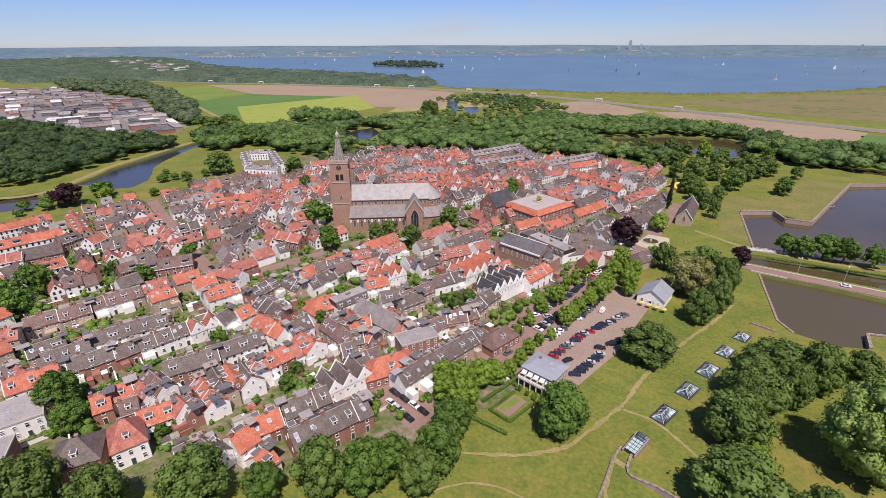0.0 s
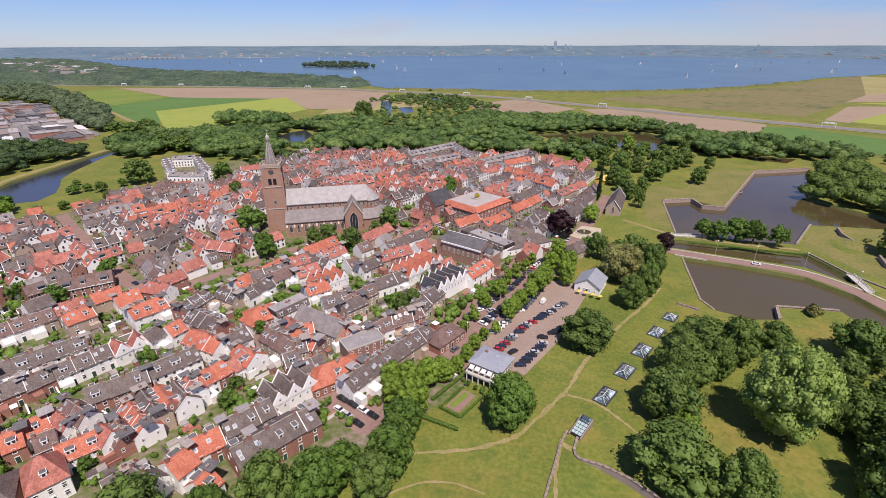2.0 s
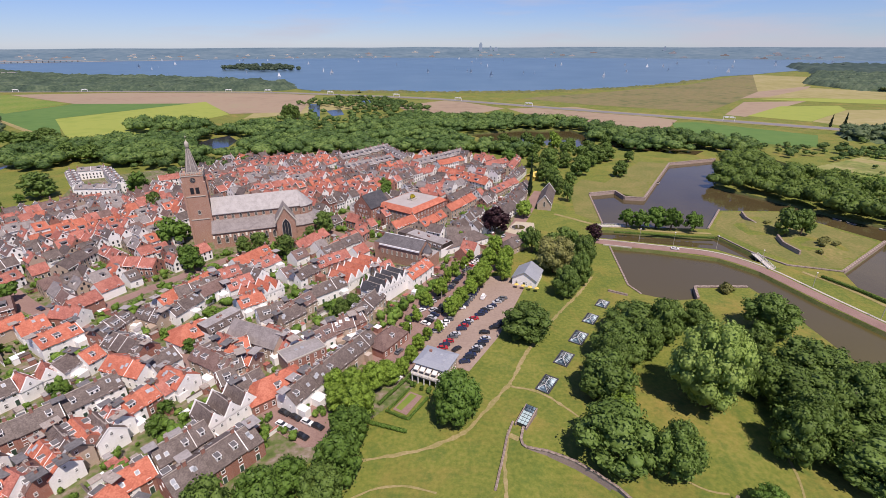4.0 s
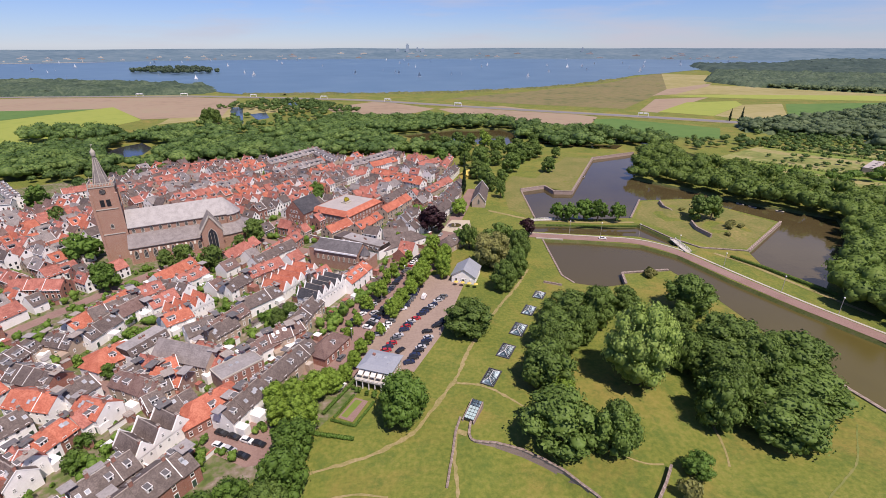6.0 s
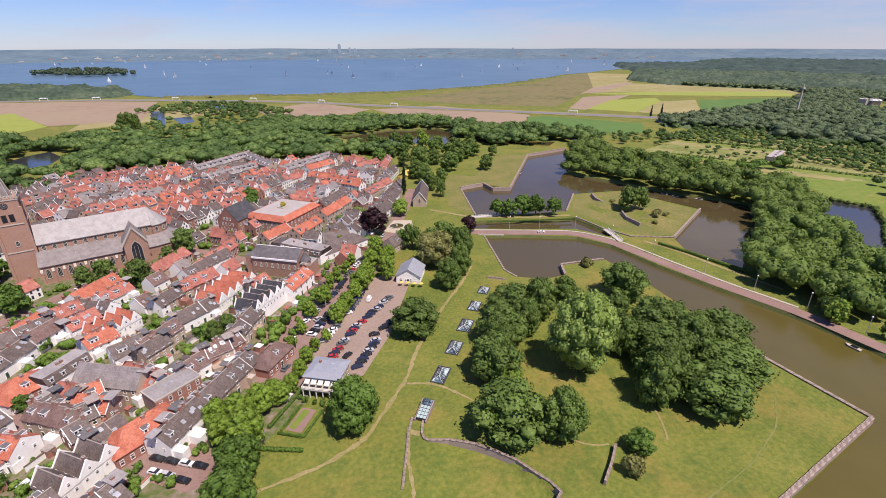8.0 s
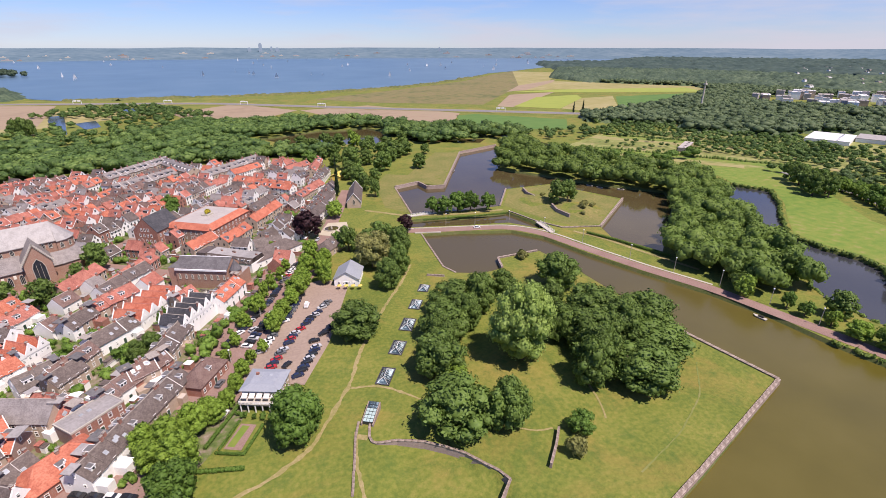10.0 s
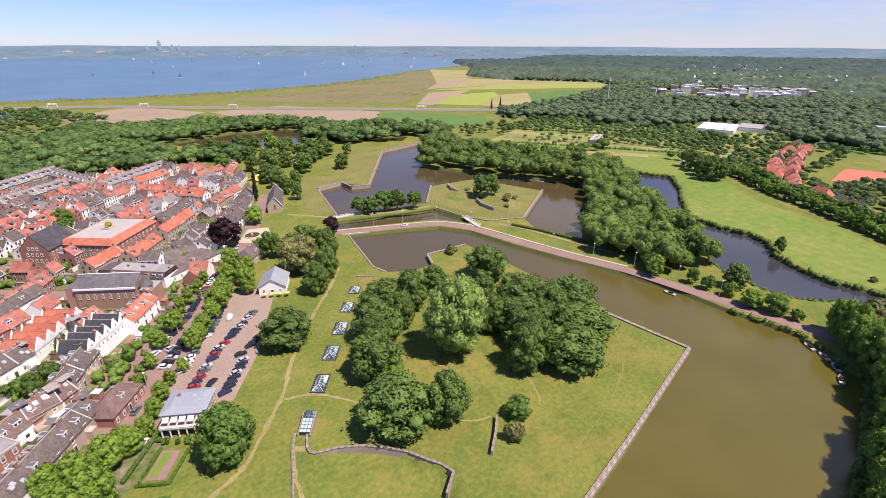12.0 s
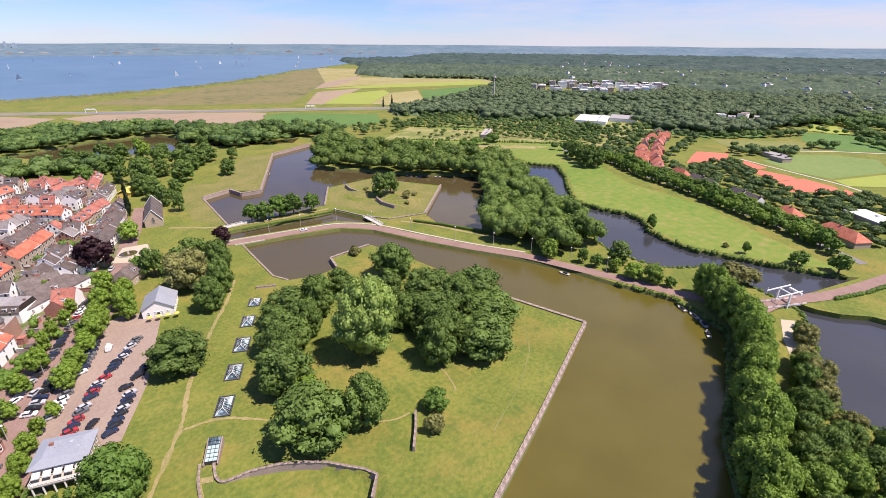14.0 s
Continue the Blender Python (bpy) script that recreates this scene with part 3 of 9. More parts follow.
for off in (14, -14):
    strip("highway_verge", [(-1500, 1060 + off), (-824, 1110 + off), (-458, 1103 + off), (-89, 990 + off), (200, 800 + off), (360, 706 + off), (492, 622 + off)], 9, FIELD_DRY, 0.35, "dry grass verge of the highway", "verge", step=30)

# paved town ground, streets and squares
TOWN = [(-318, 176), (-312, 206), (-300, 232), (-294, 257), (-290, 290), (-322, 350), (-300, 364), (-222, 428), (25, 446), (42, 308), (24, 237), (9, 197), (-4, 130), (-17, 108), (-38, 80), (-62, 60), (-103, 40), (-170, 0), (-330, 100)]
sheet("town_ground", TOWN, YARD, 0.05, "gardens and paved yards between the houses", "yard")
strip("street", [(-40, 88), (-53.5, 96.3), (-64, 106), (-80, 114), (-95, 119), (-113, 125), (-133, 131), (-155, 139), (-183, 151), (-241, 185), (-300, 222)], 6.5, PAVING, 0.09, "red-brown brick paved street", "street")
strip("street", [(-50, 95), (-38, 109), (-25, 124), (-15, 150), (-5, 172), (8, 205), (23, 238), (42, 300), (53, 335)], 8, PAVING, 0.1, "red-brown brick paved street", "street")
strip("street", [(-92, 117), (-70, 160), (-40, 225), (-20, 275), (5, 330)], 6, PAVING, 0.09, "red-brown brick paved street", "street")
strip("street", [(-160, 141), (-128, 195), (-85, 262), (-50, 330), (0, 420)], 6, PAVING, 0.09, "red-brown brick paved street", "street")
strip("street", [(-20, 205), (-90, 250), (-150, 285), (-240, 330)], 6, PAVING, 0.09, "red-brown brick paved street", "street")
sheet("lime_street", [(-36, 122), (-20, 114), (-14, 126), (-5, 158), (8, 190), (21, 205), (13, 224), (-10, 212), (-27, 172), (-35, 146)], PAVING, 0.085, "red-brown brick paved street under lime trees", "street")
sheet("small_square", [(-60.6, 96.6), (-57.7, 105), (-50.6, 103), (-41, 99), (-34.8, 96), (-33, 86), (-42.6, 84), (-52, 89)], PAVING, 0.12, "brick paved square with parked cars", "square")
sheet("parking_ground", [(-16.5, 129), (-9, 124.5), (2.5, 119.5), (13, 140), (27, 181), (19, 193), (8, 190), (-5, 158)], LOT, 0.12, "pale brick parking ground", "parking")

drape("dry_bank", [(83, 268), (89, 331), (110, 338), (125, 322), (152, 377), (182, 431), (160, 440), (128, 392), (108, 362), (92, 372), (76, 340), (70, 285)], BANK_GRASS, 0.06, "dry ochre grass on the outer bastion")
drape("dry_bank", [(185, 210), (229, 246.5), (203, 295), (168, 295), (146.5, 262), (151, 250), (160, 226), (170, 210)], BANK_GRASS, 0.06, "dry ochre grass on the island")

# ---- fortress walls, causeway and bridges ----
def stone_run(name, line, low, high, thick, face, label, category="wall", stone=3.0, cap=0.28):
    """A wall along a line with a body for each stretch and separate coping stones."""
    root = thing(name, *line[0], 0, 0, label=label, category=category)
    ox, oy = line[0]
    for (x0, y0), (x1, y1) in zip(line, line[1:]):
        length, turn = math.hypot(x1 - x0, y1 - y0), math.degrees(math.atan2(y1 - y0, x1 - x0))
        f = Form()
        n = max(1, int(length / 4))
        for k in range(n):
            a, b = length * k / n, length * (k + 1) / n
            wob = random.uniform(-0.04, 0.04)
            f.add([(a, -thick / 2 - 0.25, low), (b, -thick / 2 - 0.25, low), (b, thick / 2 + 0.1, low), (a, thick / 2 + 0.1, low), (a, -thick / 2 + wob, high), (b, -thick / 2 + wob, high), (b, thick / 2, high), (a, thick / 2, high)],
                  [(0, 1, 5, 4), (2, 3, 7, 6), (4, 5, 6, 7), (0, 4, 7, 3), (1, 2, 6, 5)])
        place_part("wall_face", f.mesh("wall_face", face), root, pose(x0 - ox, y0 - oy, 0, 0, 0, turn))
        m = max(1, int(length / stone))
        g = Form()
        g.box(-length / m / 2 + 0.02, -thick / 2 - 0.12, 0, length / m / 2 - 0.02, thick / 2 + 0.12, cap)
        me = g.mesh("coping_stone", WORN_COPING)
        for k in range(m):
            p = pose(x0 - ox, y0 - oy, 0, 0, 0, turn) @ pose(length * (k + 0.5) / m, random.uniform(-0.04, 0.04), high + random.uniform(-0.03, 0.03), 0, 0, random.uniform(-0.6, 0.6))
            place_part("coping_stone", me, root, p)
    return root


WORN_COPING = surface("weathered_coping", ((0.18, 0.138, 0.115), (0.28, 0.22, 0.185), (0.41, 0.335, 0.29)), scales=(0.35, 1.6), rough=0.9, bump=0.3, vary=0.07, span=(0.38, 0.62))
REVET = bricked("moat_wall_brick", (0.24, 0.18, 0.155), (0.33, 0.25, 0.215), (0.36, 0.32, 0.29))
stone_run("retaining_wall", [(62, 39.4), (95, 50.2), (147.6, 68.6), (140.2, 101)], -2.8, 0.2, 1.0, REVET, "old brick moat wall with pale stone coping")
stone_run("retaining_wall", [(128, 187), (104.2, 185.6), (101.3, 175)], -2.8, 0.5, 0.9, REVET, "old brick moat wall with pale stone coping")
stone_run("retaining_wall", [(88.5, 329.5), (109.3, 336.8), (112, 322), (125, 320.2), (182.8, 430), (233.6, 451)], -2.8, 1.0, 1.1, REVET, "tall old brick bastion wall with stone coping")
stone_run("retaining_wall", [(83, 268), (88.5, 329.5)], -2.8, 0.1, 0.7, REVET, "low old brick moat edge with stone coping")
stone_run("retaining_wall", [(143.6, 261.5), (166.3, 297.1)], -2.8, 0.5, 0.8, REVET, "brick edge wall of the ravelin")
stone_run("retaining_wall", [(182.5, 205.8), (232.6, 246.4)], -2.8, 0.6, 1.0, REVET, "brick edge wall of the ravelin with stone coping")
stone_run("retaining_wall", [(144, 250), (151, 227), (160, 212), (182.5, 205.8)], -2.8, 0.35, 0.7, REVET, "brick edge wall of the ravelin")
stone_run("retaining_wall", [(78, 231.5), (74.7, 186), (78, 178)], -2.8, 0.05, 0.6, REVET, "low old brick moat edge with stone coping")
ARC = [(18.9, 96.2), (18.0, 93.4), (17.3, 90.4), (17.6, 88.6), (18.8, 87.6), (24.3, 86.6), (31, 83.6), (36.3, 79.6), (40.2, 76), (43, 72), (46, 68), (47.5, 64.5), (42.8, 60)]
stone_run("curved_wall", ARC, -2.3, 0.3, 0.45, REVET, "curved brick retaining wall with stone coping", stone=1.6)
stone_run("slot_wall", [(67.9, 74.4), (64, 69.6), (58.9, 64.2)], -0.4, 1.5, 0.45, REVET, "free-standing brick wall on the grass", stone=2.0)
stone_run("mound_wall", [(177, 290), (174, 279), (174.5, 268)], -0.3, 2.0, 0.8, REVET, "dark brick face of a grass-covered bunker", stone=3)
stone_run("mound_wall", [(176, 249), (173, 238), (174.5, 226)], -0.3, 2.0, 0.8, REVET, "dark brick face of a grass-covered bunker", stone=3)

strip("causeway_road", [(60, 245), (73, 238), (102, 231), (128, 225), (136, 219), (145, 207), (155, 179), (166, 151), (180, 122.5), (186, 100), (194, 72)], 6.5, PAVING, 0.1, "red-brown paved causeway road")
strip("causeway_verge", [(73, 242.2), (103, 235), (130, 228.5), (140, 221), (150, 208), (159, 182), (170, 153), (183, 126)], 1.2, COPING, 0.12, "pale paved edge of the causeway", "kerb")
strip("canal_road", [(194, 72), (197, 56), (204, 40), (220, 24)], 6, PAVING, 0.1, "red-brown paved road along the moat")
strip("footpath", [(163, 205), (172, 190), (181, 163), (190, 140)], 2.2, PATH_SAND, 0.1, "pale path on the dike", "path", ragged=0.15)
strip("footpath", [(56, 284), (68, 274), (80, 263), (96, 260), (114, 255.5), (142, 254)], 2.5, PATH_SAND, 0.1, "pale path on the dike", "path", ragged=0.2)
strip("footpath", [(-27, 80.2), (-10, 85), (1.5, 91.8), (8.6, 102.8), (16.5, 115.2), (22, 129.6), (37, 156.4), (52.5, 179.9), (60, 194)], 1.2, PATH_SAND, 0.07, "trodden earth path through the grass", "path", 1.5, ragged=0.55)
strip("footpath", [(16, 113), (24.6, 111.1), (30.6, 105.7), (35.9, 99.6)], 0.9, PATH_SAND, 0.07, "narrow trodden path in the grass", "path", 1.5, ragged=0.6)
strip("footpath", [(11, 58), (12, 72), (12.4, 84), (14, 94)], 0.9, PATH_SAND, 0.07, "narrow trodden path in the grass", "path", 1.5, ragged=0.6)
strip("footpath", [(37, 92), (44.2, 88), (55, 82), (62, 76), (67, 76)], 0.6, PATH_SAND, 0.06, "narrow trodden path in the grass", "path", 2, ragged=0.4)
strip("footpath", [(96, 96), (88, 91), (86.6, 80.2), (83.6, 73.8)], 0.7, PATH_SAND, 0.06, "narrow trodden path in the grass", "path", 2, ragged=0.4)
strip("footpath", [(-5, 72), (-14, 74), (-22, 72), (-30, 66)], 0.6, PATH_SAND, 0.06, "narrow trodden path in the grass", "path", 2, ragged=0.4)
strip("footpath", [(130, 85), (118, 72), (100, 62), (80, 55)], 0.45, DRY, 0.05, "faint trodden line in the grass", "path", 2, ragged=0.6)
strip("avenue_road", [(412, 262), (400, 191), (377, 157), (366, 124.5), (352, 97), (338, 74.5), (329, 56), (322, 40), (308, 23), (297, 6)], 5, ASPHALT, 0.12, "grey avenue under trees")
f = Form()
f.slab([(*p, 0.55) for p in [(226, 18), (225.7, 10.8), (228.5, 3.3), (235.7, -5.5), (237.7, -18.6), (330, -34), (330, -8), (276, 4), (241, 16), (230, 21)]], 3.2)
tagged(new("embankment", f.mesh("embankment", GRASS)), "grassy embankment carrying the road", "embankment", kind="structure")
sheet("sandy_patch", [(204.5, 16.1), (200.2, 12.0), (189.5, 7.1), (182.9, 8.7), (191.3, 12.7)], PATH_SAND, 0.08, "bare sandy ground between bank trees", "ground")
strip("moat_road", [(204, 27), (219, 24.3), (227, 19.9), (239.4, 11.9), (256.6, 4.2), (275, -1.8), (300, -10), (340, -22)], 6.5, PAVING, 0.78, "red-brown paved road to the drawbridge")


strip("railway", [(380, 345), (398, 324), (442, 283), (469, 232), (480, 180)], 5, PATH_SAND, 0.2, "pale track along the gardens", "track", 10)
# footbridges
def footbridge(x0, y0, x1, y1, width, label):
    length, turn = math.hypot(x1 - x0, y1 - y0), math.degrees(math.atan2(y1 - y0, x1 - x0))
    root = thing("footbridge", x0, y0, 0, turn, label=label, category="bridge")
    f = Form()
    f.box(-1, -width / 2, 0.12, length + 1, width / 2, 0.42)
    place_part("deck", f.mesh("deck", COPING), root)
    n = max(2, int(length / 4))
    for k in range(1, n):
        for sy in (-1, 1):
            g = Form()
            g.box(-0.2, -0.2, -2.8, 0.2, 0.2, 0.12)
            place_part("pier", g.mesh("pier", STONE), root, pose(length * k / n, sy * (width / 2 - 0.3), 0))
    for sy in (-1, 1):
        g = Form()
        for z in (0.8, 1.35):
            g.box(-1, -0.05, z, length + 1, 0.05, z + 0.09)
        for k in range(int(length / 2) + 2):
            g.box(-1 + k * 2 - 0.05, -0.05, 0.42, -0.95 + k * 2, 0.05, 1.35)
        place_part("railing", g.mesh("railing", WHITE), root, pose(0, sy * (width / 2 - 0.1), 0))


footbridge(79, 262, 97, 263, 2.4, "narrow white-railed footbridge over the moat")
footbridge(151, 224, 150, 208, 3.0, "short bridge to the ravelin with white rails")
f = Form()
f.box(-7, -3.6, -2.7, 7, 3.6, -0.05)
f.box(-7.4, -4.0, -0.2, 7.4, -3.4, 0.55, 1)
f.box(-7.4, 3.4, -0.2, 7.4, 4.0, 0.55, 1)
# dark plate on the face stands in for the shade of the arch opening
f.box(-5.6, -3.68, -2.6, 5.6, -3.6, -0.7, 2)
gate = thing("stone_bridge", 83, 235.2, 0, -14, label="low brick bridge at the end of the causeway", category="bridge")
place_part("arch", f.mesh("arch", REVET, COPING, IRON), gate)


def drawbridge(x, y, turn):
    root = thing("drawbridge", x, y, 0, turn, label="white wooden drawbridge with raised balance beams", category="bridge")
    root.scale = (0.8, 0.8, 0.8)
    f = Form()
    f.box(-11, -3.2, 0.5, 11, 3.2, 0.95)
    place_part("deck", f.mesh("deck", ASPHALT), root)
    for sy in (-1, 1):
        g = Form()
        g.box(-0.35, -0.35, -2.8, 0.35, 0.35, 8.2)
        place_part("tower_post", g.mesh("tower_post", WHITE), root, pose(2, sy * 3.5, 0))
        b = Form()
        b.box(-7.5, -0.22, -0.25, 6.5, 0.22, 0.3)
        place_part("balance_beam", b.mesh("balance_beam", WHITE), root, pose(2, sy * 3.5, 8.4, 0, -8, 0))
        c = Form()
        c.rod((-5, sy * 3.5, 9.3), (-6, sy * 3.2, 1), 0.09, 0.09, 6)
        place_part("chain", c.mesh("chain", WHITE), root)
        r = Form()
        for z in (1.4, 1.95):
            r.box(-14, -0.06, z, 14, 0.06, z + 0.1)
        for k in range(15):
            r.box(-14 + 2 * k - 0.05, -0.06, 0.9, -13.95 + 2 * k, 0.06, 2.0)
        place_part("railing", r.mesh("railing", WHITE), root, pose(0, sy * 3.1, 0))
    g = Form()
    g.box(-0.25, -3.6, 8.0, 0.25, 3.6, 8.45)
    place_part("crossbeam", g.mesh("crossbeam", WHITE), root, pose(2, 0, 0))
    g = Form()
    g.box(-0.5, -3.6, -0.6, 0.5, 3.6, 0.6)
    place_part("counterweight", g.mesh("counterweight", WHITE), root, pose(8.4, 0, 7.4))


drawbridge(218.7, 22.6, -31)

# ---- houses ----
ROOF = {"O": TILE_ORANGE, "R": TILE_RED, "D": TILE_DARK, "B": TILE_BROWN, "W": TILE_DARK, "K": TILE_BLACK, "S": SLATE_GREY}
ROOF_WORD = {"O": "orange pantile", "R": "weathered red tile", "D": "grey slate", "B": "brown tile", "W": "grey slate", "K": "dark slate", "S": "pale grey slate"}


def window_mesh(w, h, bars=1):
    """A sash window in one piece, front towards -y: raised frame, thicker sill, a transom, glass set back."""
    f = Form()
    xs = (-w / 2, -w / 2 + 0.1, w / 2 - 0.1, w / 2)
    zs = (-0.08, 0.1, h * 0.58, h * 0.58 + 0.07, h - 0.1, h)
    v = [(x, y, z) for y in (-0.07, 0.02) for z in zs for x in xs]
    at = lambda y, z, x: y * 24 + z * 4 + x
    fs, ks = [], []
    for z in range(5):
        for x in range(3):
            hole = x == 1 and z in (1, 3)
            y = 1 if hole else 0
            fs.append((at(y, z, x), at(y, z, x + 1), at(y, z + 1, x + 1), at(y, z + 1, x)))
            ks.append(1 if hole else 0)
            if hole:
                fs += [(at(0, z, x), at(0, z, x + 1), at(1, z, x + 1), at(1, z, x)), (at(0, z + 1, x + 1), at(0, z + 1, x), at(1, z + 1, x), at(1, z + 1, x + 1)),
                       (at(0, z + 1, x), at(0, z, x), at(1, z, x), at(1, z + 1, x)), (at(0, z, x + 1), at(0, z + 1, x + 1), at(1, z + 1, x + 1), at(1, z, x + 1))]
                ks += [0] * 4
    for z in range(5):
        fs += [(at(0, z + 1, 0), at(1, z + 1, 0), at(1, z, 0), at(0, z, 0)), (at(0, z, 3), at(1, z, 3), at(1, z + 1, 3), at(0, z + 1, 3))]
        ks += [0, 0]
    for x in range(3):
        fs += [(at(0, 0, x), at(1, 0, x), at(1, 0, x + 1), at(0, 0, x + 1)), (at(0, 5, x + 1), at(1, 5, x + 1), at(1, 5, x), at(0, 5, x))]
        ks += [0, 0]
    return mesh_of("window", v, fs, [WHITE, GLASS], ks)


WINDOW = window_mesh(1.05, 1.7)
WINDOW_SMALL = window_mesh(0.8, 1.2, 0)
WINDOW_SHOP = window_mesh(2.2, 2.0, 2)


def door_mesh():
    f = Form()
    f.box(-0.6, -0.05, 0, -0.5, 0.03, 2.4)
    f.box(0.5, -0.05, 0, 0.6, 0.03, 2.4)
    f.box(-0.5, -0.05, 2.1, 0.5, 0.03, 2.4)
    f.box(-0.5, -0.02, 0, 0.5, 0.01, 2.1, 1)
    return f.mesh("door", WHITE, DOOR_PAINT)


DOOR_PAINT = surface("door_paint", ((0.03, 0.06, 0.045), (0.05, 0.08, 0.06)), rough=0.45, vary=0.2)
DOOR = door_mesh()


def rooflight_mesh():
    f = Form()
    f.box(-0.5, -0.6, 0, 0.5, 0.6, 0.09)
    f.add([(-0.4, -0.5, 0.1), (0.4, -0.5, 0.1), (0.4, 0.5, 0.1), (-0.4, 0.5, 0.1)], [(0, 1, 2, 3)], 1)
    return f.mesh("roof_window", STEEL, ROOFGLASS)


ROOFGLASS = surface("roof_window_glass", ((0.30, 0.33, 0.36), (0.45, 0.47, 0.5)), rough=0.1, spec=0.6, vary=0.2)
ROOFLIGHT = rooflight_mesh()


def dormer_mesh(w, roof):
    """A box dormer that faces -y and runs back into the slope."""
    f = Form()
    f.box(-w / 2, 0, 0, w / 2, 1.9, 1.3)
    f.box(-w / 2 - 0.12, -0.15, 1.26, w / 2 + 0.12, 2.0, 1.48)
    f.box(-w / 2, -0.03, 1.48, w / 2, 1.9, 1.51, 1)
    n = max(1, int(w / 1.0))
    for k in range(n):
        x = -w / 2 + w * (k + 0.5) / n
        f.add([(x - 0.31, -0.02, 0.36), (x + 0.31, -0.02, 0.36), (x + 0.31, -0.02, 1.08), (x - 0.31, -0.02, 1.08)], [(0, 1, 2, 3)], 2)
    return f.mesh("dormer", WHITE, roof, GLASS)


DORMERS = {w: dormer_mesh(w, FELT_DARK) for w in (1.3, 2.0, 2.8)}


def chimney_mesh(h):
    f = Form()
    f.box(-0.4, -0.3, -1.2, 0.4, 0.3, h)
    f.box(-0.47, -0.37, h, 0.47, 0.37, h + 0.14, 1)
    for x in (-0.2, 0.2):
        f.rod((x, 0, h + 0.14), (x, 0, h + 0.5), 0.12, 0.1, 6, 1)
    return f.mesh("chimney", BRICK, STONE)


def gable_roof(r, L, D, eave, ridge, o, e, drop, k=0, t=0.16, cap=None):
    """Both slopes as one shell with thick eaves and verges."""
    top = [(-L - e, -D - o, eave - drop), (L + e, -D - o, eave - drop), (L + e, 0, ridge), (-L - e, 0, ridge), (L + e, D + o, eave - drop), (-L - e, D + o, eave - drop)]
    low = [(x, y, z - t) for x, y, z in top]
    r.add(top + low, [(0, 1, 2, 3), (3, 2, 4, 5), (9, 8, 7, 6), (11, 10, 8, 9), (0, 6, 7, 1), (4, 10, 11, 5), (1, 7, 8, 2), (2, 8, 10, 4), (3, 9, 6, 0), (5, 11, 9, 3)], k)
    # ridge tiles bedded on the top edge
    r.add([(-L - e, -0.16, ridge - 0.02), (L + e, -0.16, ridge - 0.02), (L + e, 0, ridge + 0.13), (-L - e, 0, ridge + 0.13), (L + e, 0.16, ridge - 0.02), (-L - e, 0.16, ridge - 0.02)], [(0, 1, 2, 3), (3, 2, 4, 5)], k if cap is None else cap)


CHIMNEYS = [chimney_mesh(h) for h in (0.9, 1.3)]
taken = []


def claim(x, y, turn, length, depth, pad=0.5):
    c, s = math.cos(radians(turn)), math.sin(radians(turn))
    n = max(2, int(length / 2.5))
    m = max(2, int(depth / 2.5))
    for a in range(n + 1):
        for b in range(m + 1):
            u, v = (a / n - 0.5) * (length + pad), (b / m - 0.5) * (depth + pad)
            taken.append((x + u * c - v * s, y + u * s + v * c))


MASS = Form()
MASS_MATS = [PLASTER, BRICK, BRICK_PALE, TILE_ORANGE, TILE_RED, TILE_BROWN, TILE_DARK, TILE_BLACK, WHITE, GLASS, FELT_DARK, STONE, SLATE_GREY]
SLOT = {"O": 3, "R": 4, "B": 5, "D": 6, "W": 6, "K": 7, "S": 12}


